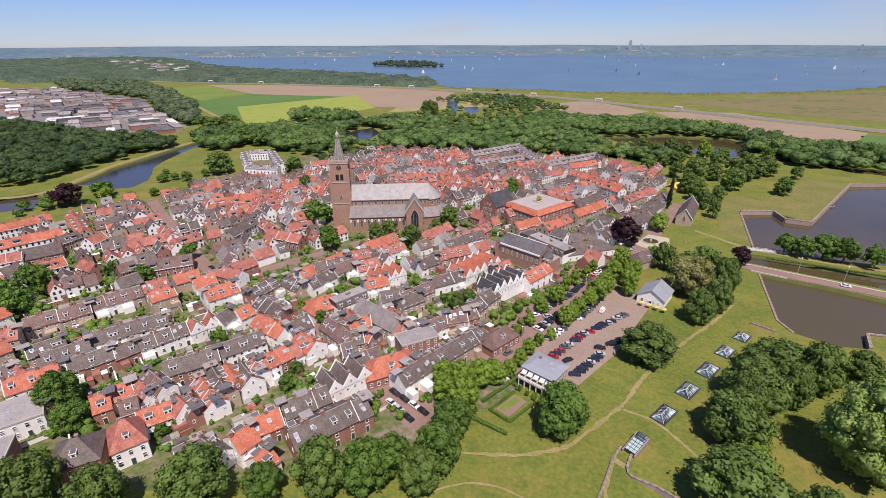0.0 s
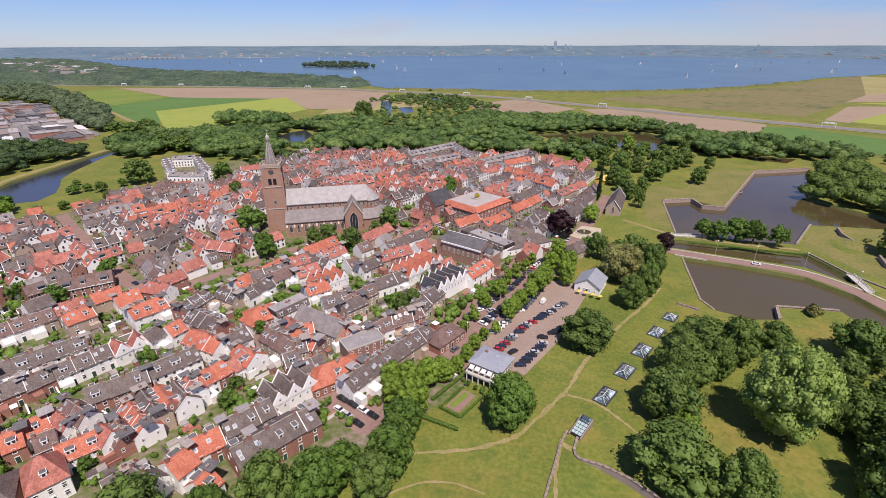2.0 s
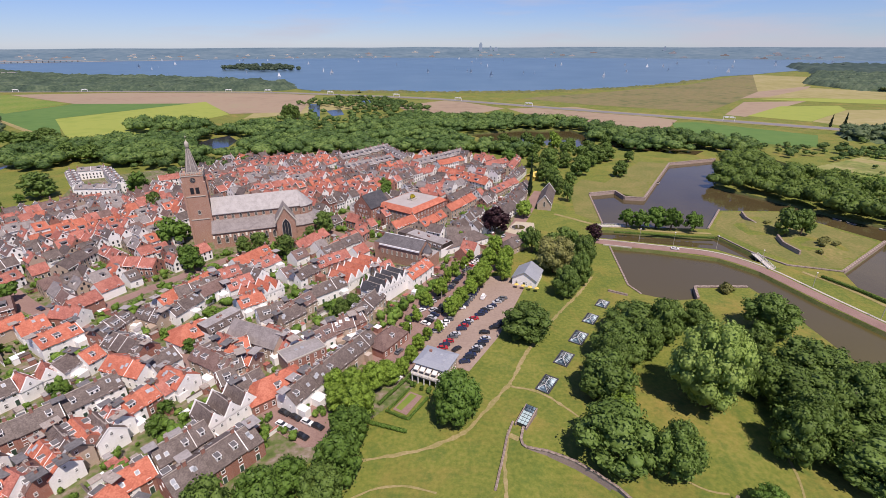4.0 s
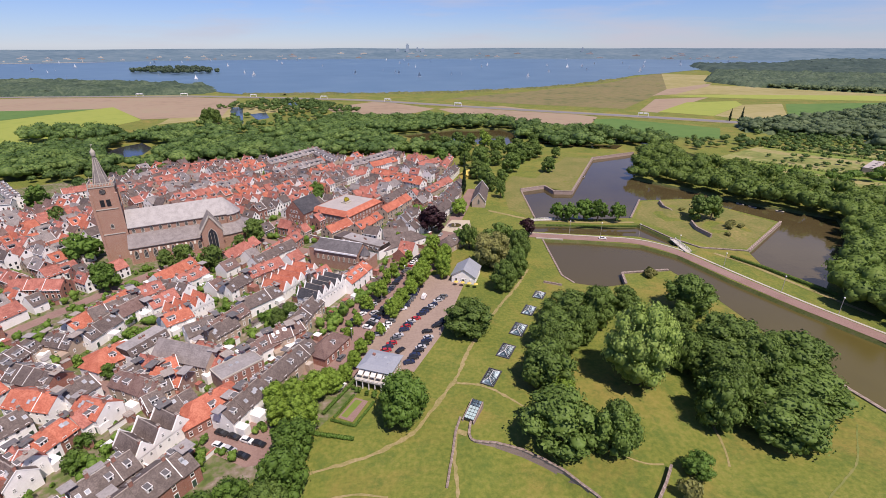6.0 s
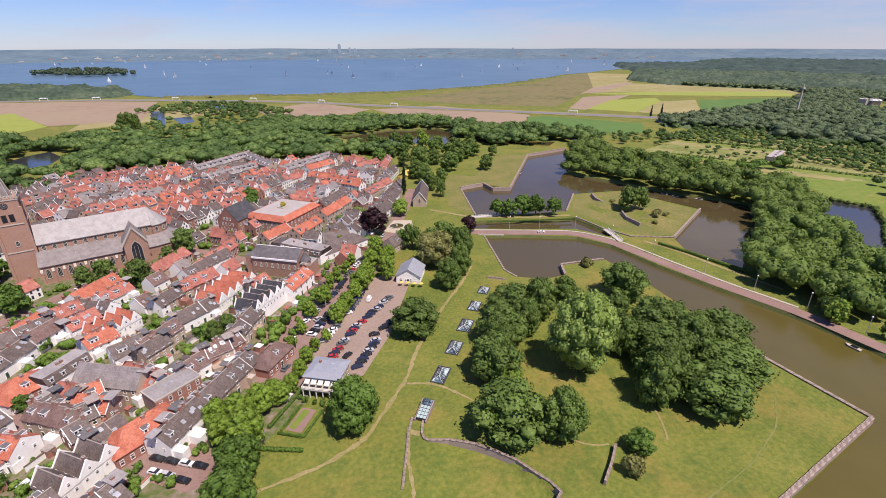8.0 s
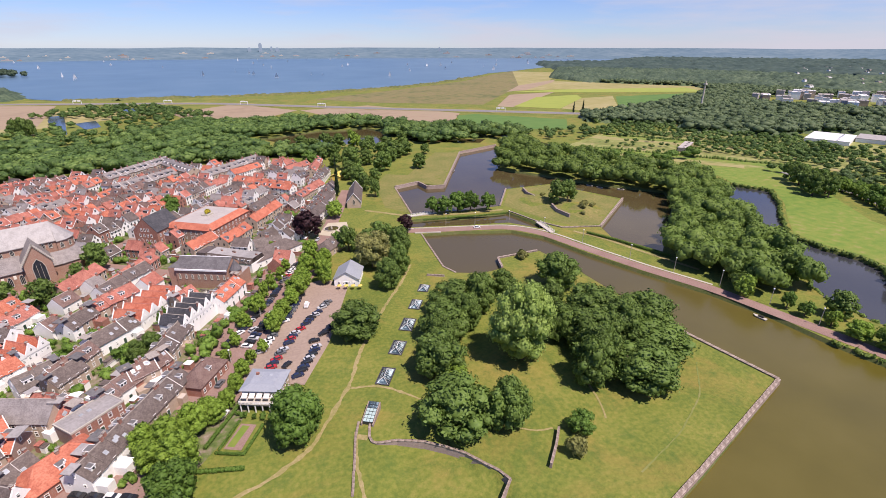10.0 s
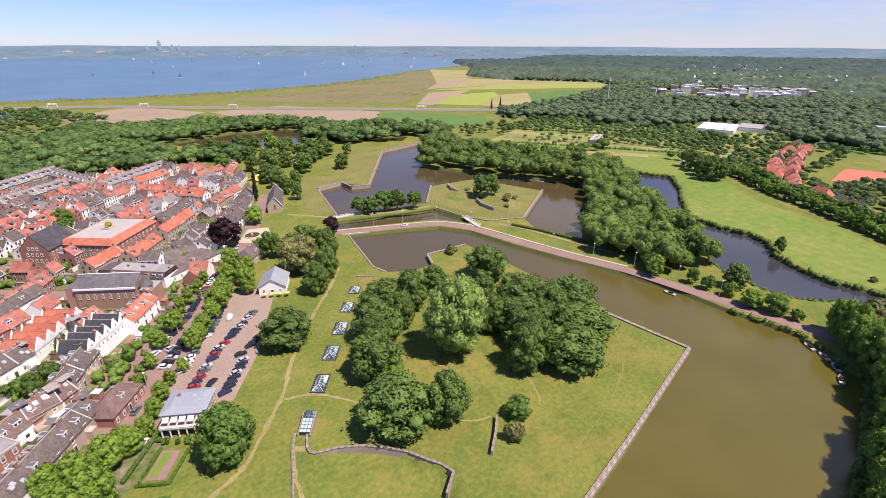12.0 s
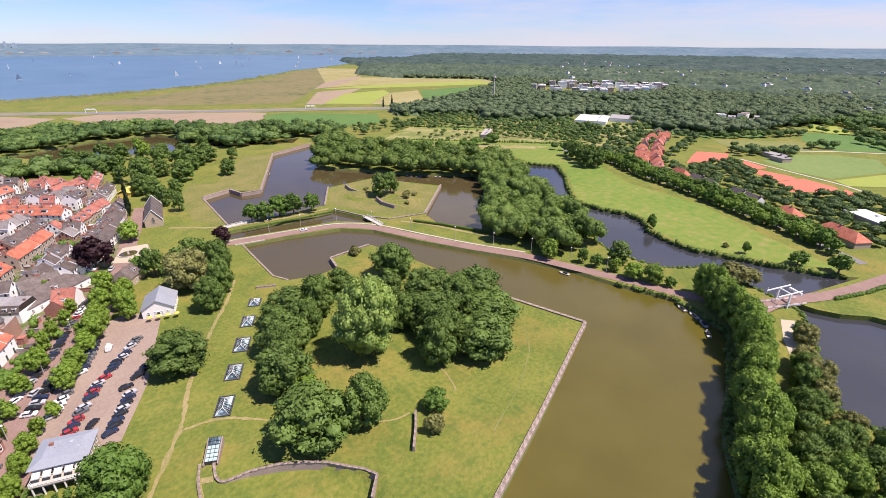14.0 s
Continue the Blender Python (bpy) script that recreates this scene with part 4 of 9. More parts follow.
def far_house(x, y, turn, length, depth, eave, ridge, roof, wall, kind):
    """A house of the mass of distant roofs: walls, roof, chimney, windows, now and then a dormer."""
    rnd = random.Random(int(x * 31 + y * 77 + 5))
    L, D = length / 2, depth / 2
    f = Form()
    k = MASS_MATS.index(wall)
    flat = kind in "fm"
    if flat:
        f.box(-L, -D, 0, L, D, eave, k)
        f.box(-L - 0.1, -D - 0.1, eave, L + 0.1, D + 0.1, eave + 0.3, 10 if kind == "f" else 6)
        f.box(-L + 0.8, -D + 0.8, eave + 0.3, L - 0.8, D - 0.8, eave + (0.35 if kind == "f" else 2.2), 10 if kind == "f" else 6)
    else:
        f.add([(-L, -D, 0), (L, -D, 0), (L, D, 0), (-L, D, 0), (-L, -D, eave), (L, -D, eave), (L, D, eave), (-L, D, eave), (-L, 0, ridge - 0.12), (L, 0, ridge - 0.12)],
              [(0, 1, 5, 4), (2, 3, 7, 6), (1, 2, 6, 9, 5), (3, 0, 4, 8, 7)], k)
        gable_roof(f, L, D, eave, ridge, 0.35, 0.05, (ridge - eave) / D * 0.35, SLOT[roof])
        if rnd.random() < 0.45:
            for sy in (-1, 1):
                yy = sy * (D + 0.36)
                f.box(-L, min(yy, yy + sy * 0.14), eave - 0.42, L, max(yy, yy + sy * 0.14), eave - 0.18, 8)
            if rnd.random() < 0.5:
                for sx in (-1, 1):
                    xx = sx * (L + 0.06)
                    for sy in (-1, 1):
                        f.slab([(xx - 0.1, sy * (D + 0.2), eave - 0.1), (xx + 0.08, sy * (D + 0.2), eave - 0.1), (xx + 0.08, 0, ridge + 0.12), (xx - 0.1, 0, ridge + 0.12)], 0.25, 8)
        cx = (L - 0.5) * rnd.choice((-1, 1))
        f.box(cx - 0.4, -0.4, ridge - 1, cx + 0.4, 0.4, ridge + rnd.uniform(0.7, 1.3), 1)
        f.box(cx - 0.25, -0.2, ridge + 0.7, cx + 0.25, 0.2, ridge + 1.5, 11)
    for sy in (-1, 1):
        for st in range(1 if eave < 4.6 else 2):
            n = max(1, int(length / 2.3))
            for j in range(n):
                px, z = -L + length * (j + 0.5) / n, 0.8 + 2.5 * st
                yy = sy * (D + 0.04)
                q = [(px - 0.62, yy, z - 0.12), (px + 0.62, yy, z - 0.12), (px + 0.62, yy, z + 1.78), (px - 0.62, yy, z + 1.78)]
                f.add(q if sy < 0 else q[::-1], [(0, 1, 2, 3)], 8)
                yy = sy * (D + 0.065)
                q = [(px - 0.45, yy, z), (px + 0.45, yy, z), (px + 0.45, yy, z + 1.6), (px - 0.45, yy, z + 1.6)]
                f.add(q if sy < 0 else q[::-1], [(0, 1, 2, 3)], 9)
        if not flat and (rnd.random() < 0.45 or eave > 6.4):
            w, px, z0 = rnd.choice((0.7, 0.9, 1.5)), rnd.uniform(-0.25, 0.25) * length, eave + (ridge - eave) * 0.25
            y0, y1 = sy * D * 0.78, sy * D * 0.2
            f.box(px - w, min(y0, y1), z0, px + w, max(y0, y1), z0 + 1.4, 8)
            f.box(px - w - 0.15, min(y0, y1) - 0.15, z0 + 1.4, px + w + 0.15, max(y0, y1) + 0.15, z0 + 1.52, 10)
            yy = sy * (D * 0.78 + 0.01)
            q = [(px - w + 0.15, yy, z0 + 0.3), (px + w - 0.15, yy, z0 + 0.3), (px + w - 0.15, yy, z0 + 1.25), (px - w + 0.15, yy, z0 + 1.25)]
            f.add(q if sy < 0 else q[::-1], [(0, 1, 2, 3)], 9)
    if not flat:
        for sx in (-1, 1):
            for z, off in ((1.0, -0.22), (1.0, 0.22), (3.3, -0.2), (3.3, 0.2), (eave + 0.9, 0)):
                xx = sx * (L + 0.03)
                q = [(xx, off * depth - 0.45, z), (xx, off * depth + 0.45, z), (xx, off * depth + 0.45, z + 1.4), (xx, off * depth - 0.45, z + 1.4)]
                f.add(q if sx > 0 else q[::-1], [(0, 1, 2, 3)], 9)
    c, s = math.cos(radians(turn)), math.sin(radians(turn))
    n = len(MASS.v)
    MASS.v += [(x + a * c - b * s, y + a * s + b * c, h) for a, b, h in f.v]
    MASS.f += [tuple(n + a for a in q) for q in f.f]
    MASS.i += f.i
    claim(x, y, turn, length, depth)


LIME_STREET = [(-29, 146), (-14, 140), (2, 186), (6, 204), (-8, 210), (-24, 172)]


def house(x, y, turn, length, depth, eave, ridge, roof, wall, kind="r", near=True, detail=None, ends=None):
    """A house whose ridge runs along its own x. r: ridge, h: hipped, f: flat roof, m: mansard, s: ridge with raised gables."""
    if inside(LIME_STREET, x, y):
        return None
    if math.hypot(x, y) > 232 and x < 200:
        return far_house(x, y, turn, length, depth, eave, ridge, roof, wall, kind)
    rnd = random.Random(int(x * 31 + y * 77 + 5))
    words = {PLASTER: "white plastered", BRICK: "red brick", BRICK_PALE: "pale brick"}[wall]
    root = thing("house", x, y, 0, turn, label=f"{words} house with a {'flat grey' if kind == 'f' else ROOF_WORD[roof]} roof", category="house", group="houses of the old town")
    L, D = length / 2, depth / 2
    rm = ROOF[roof]
    w = Form()
    if kind in "rs":
        w.add([(-L, -D, 0), (L, -D, 0), (L, D, 0), (-L, D, 0), (-L, -D, eave), (L, -D, eave), (L, D, eave), (-L, D, eave), (-L, 0, ridge - 0.12), (L, 0, ridge - 0.12)],
              [(0, 1, 5, 4), (2, 3, 7, 6), (1, 2, 6, 9, 5), (3, 0, 4, 8, 7)])
    else:
        w.add([(-L, -D, 0), (L, -D, 0), (L, D, 0), (-L, D, 0), (-L, -D, eave), (L, -D, eave), (L, D, eave), (-L, D, eave)],
              [(0, 1, 5, 4), (2, 3, 7, 6), (1, 2, 6, 5), (3, 0, 4, 7), (4, 5, 6, 7)])
    place_part("wall", w.mesh("wall", wall, WHITE), root)
    if near and kind in "rs":
        for sy in (-1, 1) if rnd.random() < 0.4 else (rnd.choice((-1, 1)),):
            g = Form()
            g.box(-L, -0.09, -0.14, L, 0.09, 0.1)
            place_part("gutter", g.mesh("gutter", WHITE), root, pose(0, sy * (D + 0.2), eave - 0.32))
    if kind == "s":
        line = [(D + 0.05, eave - 0.6), (D + 0.05, eave + 0.15), (D * 0.9, eave + 0.45), (D * 0.12, ridge + 0.2), (D * 0.12, ridge + 0.45), (D * 0.05, ridge + 0.5)]
        outline = line + [(-a, b) for a, b in reversed(line)]
        n = len(outline)
        g = Form()
        g.add([(-0.22, a, b) for a, b in outline] + [(0.22, a, b) for a, b in outline], [tuple(range(n)), tuple(range(2 * n - 1, n - 1, -1))] + [(a, n + a, n + (a + 1) % n, (a + 1) % n) for a in range(n)])
        me = g.mesh("raised_gable", wall)
        for sx in (-1, 1):
            place_part("raised_gable", me, root, pose(sx * L, 0, 0))
    r = Form()
    o = 0.35
    drop = (ridge - eave) / D * o
    if kind in "rs":
        e = 0.02 if kind == "r" else -0.2
        gable_roof(r, L, D, eave, ridge, o, e, drop, cap=2)
    elif kind == "h":
        k = min(L * 0.85, D)
        a, b = (-L + k, 0, ridge), (L - k, 0, ridge)
        c = [(-L - o, -D - o, eave - drop), (L + o, -D - o, eave - drop), (L + o, D + o, eave - drop), (-L - o, D + o, eave - drop)]
        r.slab([c[0], c[1], b, a], 0.16)
        r.slab([c[2], c[3], a, b], 0.16)
        r.slab([c[1], c[2], b], 0.16)
        r.slab([c[3], c[0], a], 0.16)
    elif kind == "f":
        r.box(-L, -D, eave, L, D, eave + 0.12, 0)
        for bx in ((-L - 0.15, -D - 0.15, L + 0.15, -D + 0.15), (-L - 0.15, D - 0.15, L + 0.15, D + 0.15), (-L - 0.15, -D + 0.15, -L + 0.15, D - 0.15), (L - 0.15, -D + 0.15, L + 0.15, D - 0.15)):
            r.box(bx[0], bx[1], eave - 0.2, bx[2], bx[3], eave + 0.35, 1)
        rm = FELT
    elif kind == "m":
        i = 1.3
        r.slab([(-L, -D - 0.2, eave - 0.1), (L, -D - 0.2, eave - 0.1), (L, -D + i, ridge - 0.6), (-L, -D + i, ridge - 0.6)], 0.14)
        r.slab([(L, D + 0.2, eave - 0.1), (-L, D + 0.2, eave - 0.1), (-L, D - i, ridge - 0.6), (L, D - i, ridge - 0.6)], 0.14)
        r.slab([(-L, -D + i, ridge - 0.6), (L, -D + i, ridge - 0.6), (L, D - i, ridge - 0.5), (-L, D - i, ridge - 0.5)], 0.14, 1)
        for sx in (-L, L - 0.12):
            r.add([(sx, -D, eave), (sx, D, eave), (sx, D - i, ridge - 0.62), (sx, -D + i, ridge - 0.62)], [(0, 1, 2, 3), (3, 2, 1, 0)], 0)
    place_part("roof", r.mesh("roof", rm, COPING if kind == "f" else FELT, STONE if roof in "DWKSB" else TILE_RED), root)
    if near and kind == "r" and rnd.random() < 0.3:
        sx = rnd.choice((-1, 1))
        v = Form()
        for sy in (-1, 1):
            q = [(sx * L - 0.1, sy * (D + 0.3), eave - drop + 0.1), (sx * L + 0.1, sy * (D + 0.3), eave - drop + 0.1), (sx * L + 0.1, 0, ridge + 0.12), (sx * L - 0.1, 0, ridge + 0.12)]
            v.slab(q if sy < 0 else q[::-1], 0.28)
        place_part("bargeboard", v.mesh("bargeboard", WHITE), root)
    if kind != "f":
        cx = (L - 0.6) * rnd.choice((-1, 1))
        zc = ridge if kind in "rs" else ridge - 0.6
        if kind == "h":
            cx *= 0.15
        place_part("chimney", rnd.choice(CHIMNEYS), root, pose(cx, rnd.uniform(-0.3, 0.3), zc - 0.1))
    # openings
    storeys = 1 if eave < 4.6 else 2 if eave < 7.2 else 3
    cols = max(1, int(length / (2.5 if near else 3.6)))
    c, s = math.cos(radians(turn)), math.sin(radians(turn))
    for sy in (-1, 1):
        ny = sy * c
        facing = (sy * -s * -x + ny * -y) > 0  # fronts that look to the south side carry the windows of far houses
        if not near and (not facing or x > 200):
            continue
        for st in range(storeys if near else 1):
            n = cols if facing else max(1, cols // 2)
            for k in range(n):
                px = -L + length * (k + 0.5) / n
                z = 0.8 + (st if near else storeys - 1) * 2.6
                if z + 1.3 > eave and st:
                    continue
                if st == 0 and k == cols // 2 and near and sy < 0:
                    place_part("door", DOOR, root, pose(px, sy * (D + 0.01), 0.05, 0, 0, 0 if sy < 0 else 180))
                else:
                    place_part("window", WINDOW if st < 2 else WINDOW_SMALL, root, pose(px, sy * (D + 0.02), z, 0, 0, 0 if sy < 0 else 180))
    slope = math.degrees(math.atan2(ridge - eave, D))
    if kind in "rs":
        open_ends = ends if ends is not None else (-1, 1) if kind == "s" or rnd.random() < 0.4 else ()
        for sx in open_ends if near else ():
            for z, off in ((eave - 2.4, -0.25), (eave - 2.4, 0.25), (eave + 0.4, 0.0)):
                place_part("window", WINDOW_SMALL, root, pose(sx * (L + (0.24 if kind == "s" and z > eave else 0.02)), off * depth, z, 0, 0, 90 * sx))
        for sy in (-1, 1):
            pick = rnd.random()
            if detail == "plain":
                pick = 1
            if length > 3.6 and pick < (0.58 if near else 0.22):
                dw = rnd.choice((1.3, 2.0, 2.8) if length > 5 else (1.3, 2.0))
                yy = D * 0.72
                zz = eave + (ridge - eave) * 0.28 - 0.25
                place_part("dormer", DORMERS[dw], root, pose(rnd.uniform(-0.2, 0.2) * length * 0.5, sy * yy, zz, 0, 0, 0 if sy < 0 else 180))
            elif near and pick < 0.85:
                for k in range(rnd.choice((1, 2, 2, 3))):
                    f = rnd.uniform(0.3, 0.75)
                    place_part("roof_window", ROOFLIGHT, root, pose((rnd.random() - 0.5) * (length - 1.4), sy * D * (1 - f), eave + (ridge - eave) * f + 0.02, 0, 0, 0 if sy < 0 else 180) @ pose(0, 0, 0, slope))
    elif kind == "m":
        for sy in (-1, 1):
            for k in range(max(1, int(length / 3))):
                n = max(1, int(length / 3))
                place_part("dormer", DORMERS[1.3], root, pose(-L + length * (k + 0.5) / n, sy * (D - 0.25), eave + 0.2, 0, 0, 0 if sy < 0 else 180))
    elif kind == "f":
        for k in range(2):
            place_part("roof_window", ROOFLIGHT, root, pose(rnd.uniform(-0.3, 0.3) * length, rnd.uniform(-0.3, 0.3) * depth, eave + 0.12))
    elif kind == "h":
        place_part("dormer", DORMERS[1.3], root, pose(0, -D * 0.72, eave + (ridge - eave) * 0.28 - 0.25))
    if near and kind == "r" and rnd.random() < 0.55:
        sy, ew, ed, eh = rnd.choice((-1, 1)), rnd.uniform(2.2, min(4.0, length - 0.3)), rnd.uniform(1.8, 3.6), rnd.uniform(2.6, 3.4)
        g = Form()
        g.box(-ew / 2, -ed / 2, 0, ew / 2, ed / 2, eh)
        place_part("extension", g.mesh("extension", rnd.choice((wall, PLASTER))), root, pose(rnd.uniform(-0.5, 0.5) * (length - ew), sy * (D + ed / 2 + 0.02), 0))
        cap = root.children[-1]
        g = Form()
        g.box(-ew / 2 - 0.12, -ed / 2 - 0.12, eh, ew / 2 + 0.12, ed / 2 + 0.12, eh + 0.18)
        place_part("flat_roof", g.mesh("flat_roof", rnd.choice((FELT_DARK, FELT, STONE, FELT_DARK))), cap)
    claim(x, y, turn, length, depth)
    return root


def house_row(x0, y0, x1, y1, roof, depth, kind, walls=""):
    """Houses side by side along a ridge line; g: each gable faces along the cross direction."""
    rnd = random.Random(int(x0 * 13 + y0 * 7))
    length, turn = math.hypot(x1 - x0, y1 - y0), math.degrees(math.atan2(y1 - y0, x1 - x0))
    if turn > 90 or turn < -90:
        turn, x0, y0, x1, y1 = turn + 180, x1, y1, x0, y0
    near = math.hypot((x0 + x1) / 2, (y0 + y1) / 2) < 215
    unit = {"g": 4.5, "h": 99, "c": 99, "f": 12, "m": 7, "b": 6}.get(kind, 4.9 if near else 7.0)
    n = max(1, round(length / unit))
    step = length / n
    wall = PLASTER if roof in "WK" else rnd.choice((PLASTER, PLASTER, BRICK, BRICK_PALE, PLASTER))
    wall = {"P": PLASTER, "B": BRICK, "L": BRICK_PALE}.get(walls, wall)
    base = rnd.choice((4.5, 5.0, 5.0, 5.6))
    depth *= 0.92 if kind == "r" else 1
    for k in range(n):
        f = (k + 0.5) / n
        x, y = x0 + (x1 - x0) * f, y0 + (y1 - y0) * f
        lift = rnd.uniform(-0.25, 0.25)
        if kind == "r":
            if rnd.random() < 0.25 and not walls:
                wall = rnd.choice((PLASTER, BRICK, BRICK_PALE))
            house(x, y, turn, step - 0.03, depth, base + lift, base + 3.1 + lift, roof, wall, "r", near, None, [sx for sx, at_end in ((-1, k == 0), (1, k == n - 1)) if at_end])
        elif kind == "g":
            tall = 2 if roof == "K" else 0
            house(x, y, turn - 90, depth, step - 0.04, 4.9 + lift + tall, 7.9 + lift + tall, roof, PLASTER, "s", near, "plain")
        elif kind == "h":
            house(x, y, turn, max(step, 2) + depth * 0.5, depth, 3.9, 7.4, roof, wall, "h", near)
        elif kind == "f":
            house(x, y, turn, step - 0.05, depth, 5.9 + lift, 6.2, roof, wall, "f", near)
        elif kind == "m":
            house(x, y, turn, step - 0.05, depth, 4.7, 7.7 + lift * 0.3, roof, PLASTER, "m", near)
        elif kind == "c":
            house(x, y, turn, step, depth, 5.6, 9.8, "S", BRICK_PALE, "r", near, "plain")
        elif kind == "b":
            house(x, y, turn, step - 0.03, depth, 6.6, 10.2, roof, BRICK_PALE, "r", near)

# ---- church ----
def arch_window(w, h):
    """A pointed window with tracery, front towards -y."""
    f = Form()
    pts = [(-w / 2, 0), (w / 2, 0), (w / 2, h * 0.62), (w * 0.36, h * 0.82), (0, h), (-w * 0.36, h * 0.82), (-w / 2, h * 0.62)]
    f.add([(x, -0.03, z) for x, z in pts], [tuple(range(7))], 1)
    for (x0, z0), (x1, z1) in zip(pts, pts[1:] + pts[:1]):
        f.rod((x0, -0.06, z0), (x1, -0.06, z1), 0.14, 0.14, 4)
    for x in (-w / 6, w / 6):
        f.box(x - 0.05, -0.1, 0, x + 0.05, -0.02, h * 0.78)
    return f.mesh("window", COPING, GLASS)


def gable_block(f, x0, x1, y0, y1, eave, ridge, along="x"):
    if along == "x":
        m = (y0 + y1) / 2
        f.add([(x0, y0, 0), (x1, y0, 0), (x1, y1, 0), (x0, y1, 0), (x0, y0, eave), (x1, y0, eave), (x1, y1, eave), (x0, y1, eave), (x0, m, ridge), (x1, m, ridge)],
              [(0, 1, 5, 4), (2, 3, 7, 6), (1, 2, 6, 9, 5), (3, 0, 4, 8, 7)])
    else:
        m = (x0 + x1) / 2
        f.add([(x0, y0, 0), (x1, y0, 0), (x1, y1, 0), (x0, y1, 0), (x0, y0, eave), (x1, y0, eave), (x1, y1, eave), (x0, y1, eave), (m, y0, ridge), (m, y1, ridge)],
              [(1, 2, 6, 5), (3, 0, 4, 7), (0, 1, 5, 8, 4), (2, 3, 7, 9, 6)])


def church(x, y, turn):
    """Nave along x from 0 to 42, aisles to both sides, transept, choir with apse, west tower."""
    root = thing("church", x, y, 0, turn, label="large medieval brick church with pale roof and tall west tower", category="church")
    w = Form()
    gable_block(w, 0, 46, -6, 6, 17, 24)
    w.box(-1, -15.5, 0, 42, -6, 9)
    w.box(-1, 6, 0, 42, 15.5, 9)
    gable_block(w, 32, 42, -18, 18, 12, 20, "y")
    n = 7
    apse = [(46 + 7.5 * math.cos(a), 7.5 * math.sin(a)) for a in [math.pi * (k / (n - 1) - 0.5) for k in range(n)]]
    w.add([(46, -7.5, 0), *[(p, q, 0) for p, q in apse], (46, 7.5, 0)] + [(46, -7.5, 16), *[(p, q, 16) for p, q in apse], (46, 7.5, 16)],
          [(k, k + 1, n + 3 + k, n + 2 + k) for k in range(n + 1)])
    ring = [(46 + 13.5 * math.cos(a), 13.5 * math.sin(a)) for a in [math.pi * (k / (n - 1) - 0.5) for k in range(n)]]
    w.add([(42, -13.5, 0), *[(p, q, 0) for p, q in ring], (42, 13.5, 0)] + [(42, -13.5, 7.5), *[(p, q, 7.5) for p, q in ring], (42, 13.5, 7.5)],
          [(k, k + 1, n + 3 + k, n + 2 + k) for k in range(n + 1)])
    place_part("wall", w.mesh("wall", BRICK_OLD), root)
    for k in range(9):
        for sy in (-1, 1):
            f = Form()
            f.box(-0.45, -0.9, 0, 0.45, 0, 6.2)
            f.slab([(-0.5, -1.0, 6.1), (0.5, -1.0, 6.1), (0.5, 0, 7.4), (-0.5, 0, 7.4)], 0.2, 1)
            if 31 < -1 + k * 4.1 < 43:
                continue
            place_part("buttress", f.mesh("buttress", BRICK_OLD, COPING), root, pose(-0.5 + k * 4.1, sy * 15.5, 0, 0, 0, 0 if sy < 0 else 180))
    tall, low, big, lantern = arch_window(1.7, 4.6), arch_window(1.4, 2.6), arch_window(4.6, 11), arch_window(1.2, 3)
    for k in range(8):
        for sy in (-1, 1):
            t = 0 if sy < 0 else 180
            if k * 4.1 + 1.6 < 31:
                place_part("window", tall, root, pose(1.6 + k * 4.1, sy * 15.52, 2.6, 0, 0, t))
            place_part("window", low, root, pose(2 + k * 4.0, sy * 6.02, 13.2, 0, 0, t))
    for k in range(3):
        for sy in (-1, 1):
            place_part("window", low, root, pose(38.5 + k * 2.6, sy * 6.02, 13.2, 0, 0, 0 if sy < 0 else 180))
    for sy in (-1, 1):
        place_part("window", big, root, pose(37, sy * 18.02, 2.4, 0, 0, 0 if sy < 0 else 180))
    for k in range(n - 1):
        a = math.pi * ((k + 0.5) / (n - 1) - 0.5)
        place_part("window", low, root, pose(46 + 13.1 * math.cos(a), 13.1 * math.sin(a), 2.6, 0, 0, math.degrees(a) + 90))
        place_part("window", low, root, pose(46 + 7.3 * math.cos(a), 7.3 * math.sin(a), 12.6, 0, 0, math.degrees(a) + 90))
    r = Form()
    r.slab([(-0.3, -6.6, 16.4), (46, -6.6, 16.4), (46, 0, 24.3), (-0.3, 0, 24.3)], 0.3)
    r.slab([(46, 6.6, 16.4), (-0.3, 6.6, 16.4), (-0.3, 0, 24.3), (46, 0, 24.3)], 0.3)
    pts = [(46 + 8 * math.cos(a), 8 * math.sin(a), 16.2) for a in [math.pi * (k / (n - 1) - 0.5) for k in range(n)]]
    for a, b in zip(pts, pts[1:]):
        r.slab([a, b, (46, 0, 24.3)], 0.25)
    place_part("nave_roof", r.mesh("nave_roof", SLATE_PALE), root, label="pale grey lead nave roof")
    for sy in (-1, 1):
        r = Form()
        q = [(-1.3, -16.1, 8.7), (32, -16.1, 8.7), (32, -6, 13), (-1.3, -6, 13)]
        r.slab([(a, sy * b, c) for a, b, c in (q if sy < 0 else q[::-1])], 0.25)
        place_part("aisle_roof", r.mesh("aisle_roof", SLATE_GREY), root)
        r = Form()
        for sx in (-1, 1):
            q = [(37 + sx * 5.5, -18.2, 11.6), (37, -18.2, 20.3), (37, -6, 20.3), (37 + sx * 5.5, -6, 11.6)]
            q = [(a, sy * b, c) for a, b, c in q]
            r = Form()
            r.slab(q if sx * sy > 0 else q[::-1], 0.25)
            place_part("transept_roof", r.mesh("transept_roof", SLATE_GREY), root)
        r = Form()
        r.box(-0.35, -0.3, -0.4, 0.35, 0.3, 0.45)
        step_me = r.mesh("gable_step", COPING)
        for k in range(14):
            for sx in (-1, 1):
                z = 11.6 + (20.3 - 11.6) * k / 13
                cx = 37 + sx * 5.6 * (1 - k / 13)
                place_part("gable_step", step_me, root, pose(cx, sy * 18.2, z))
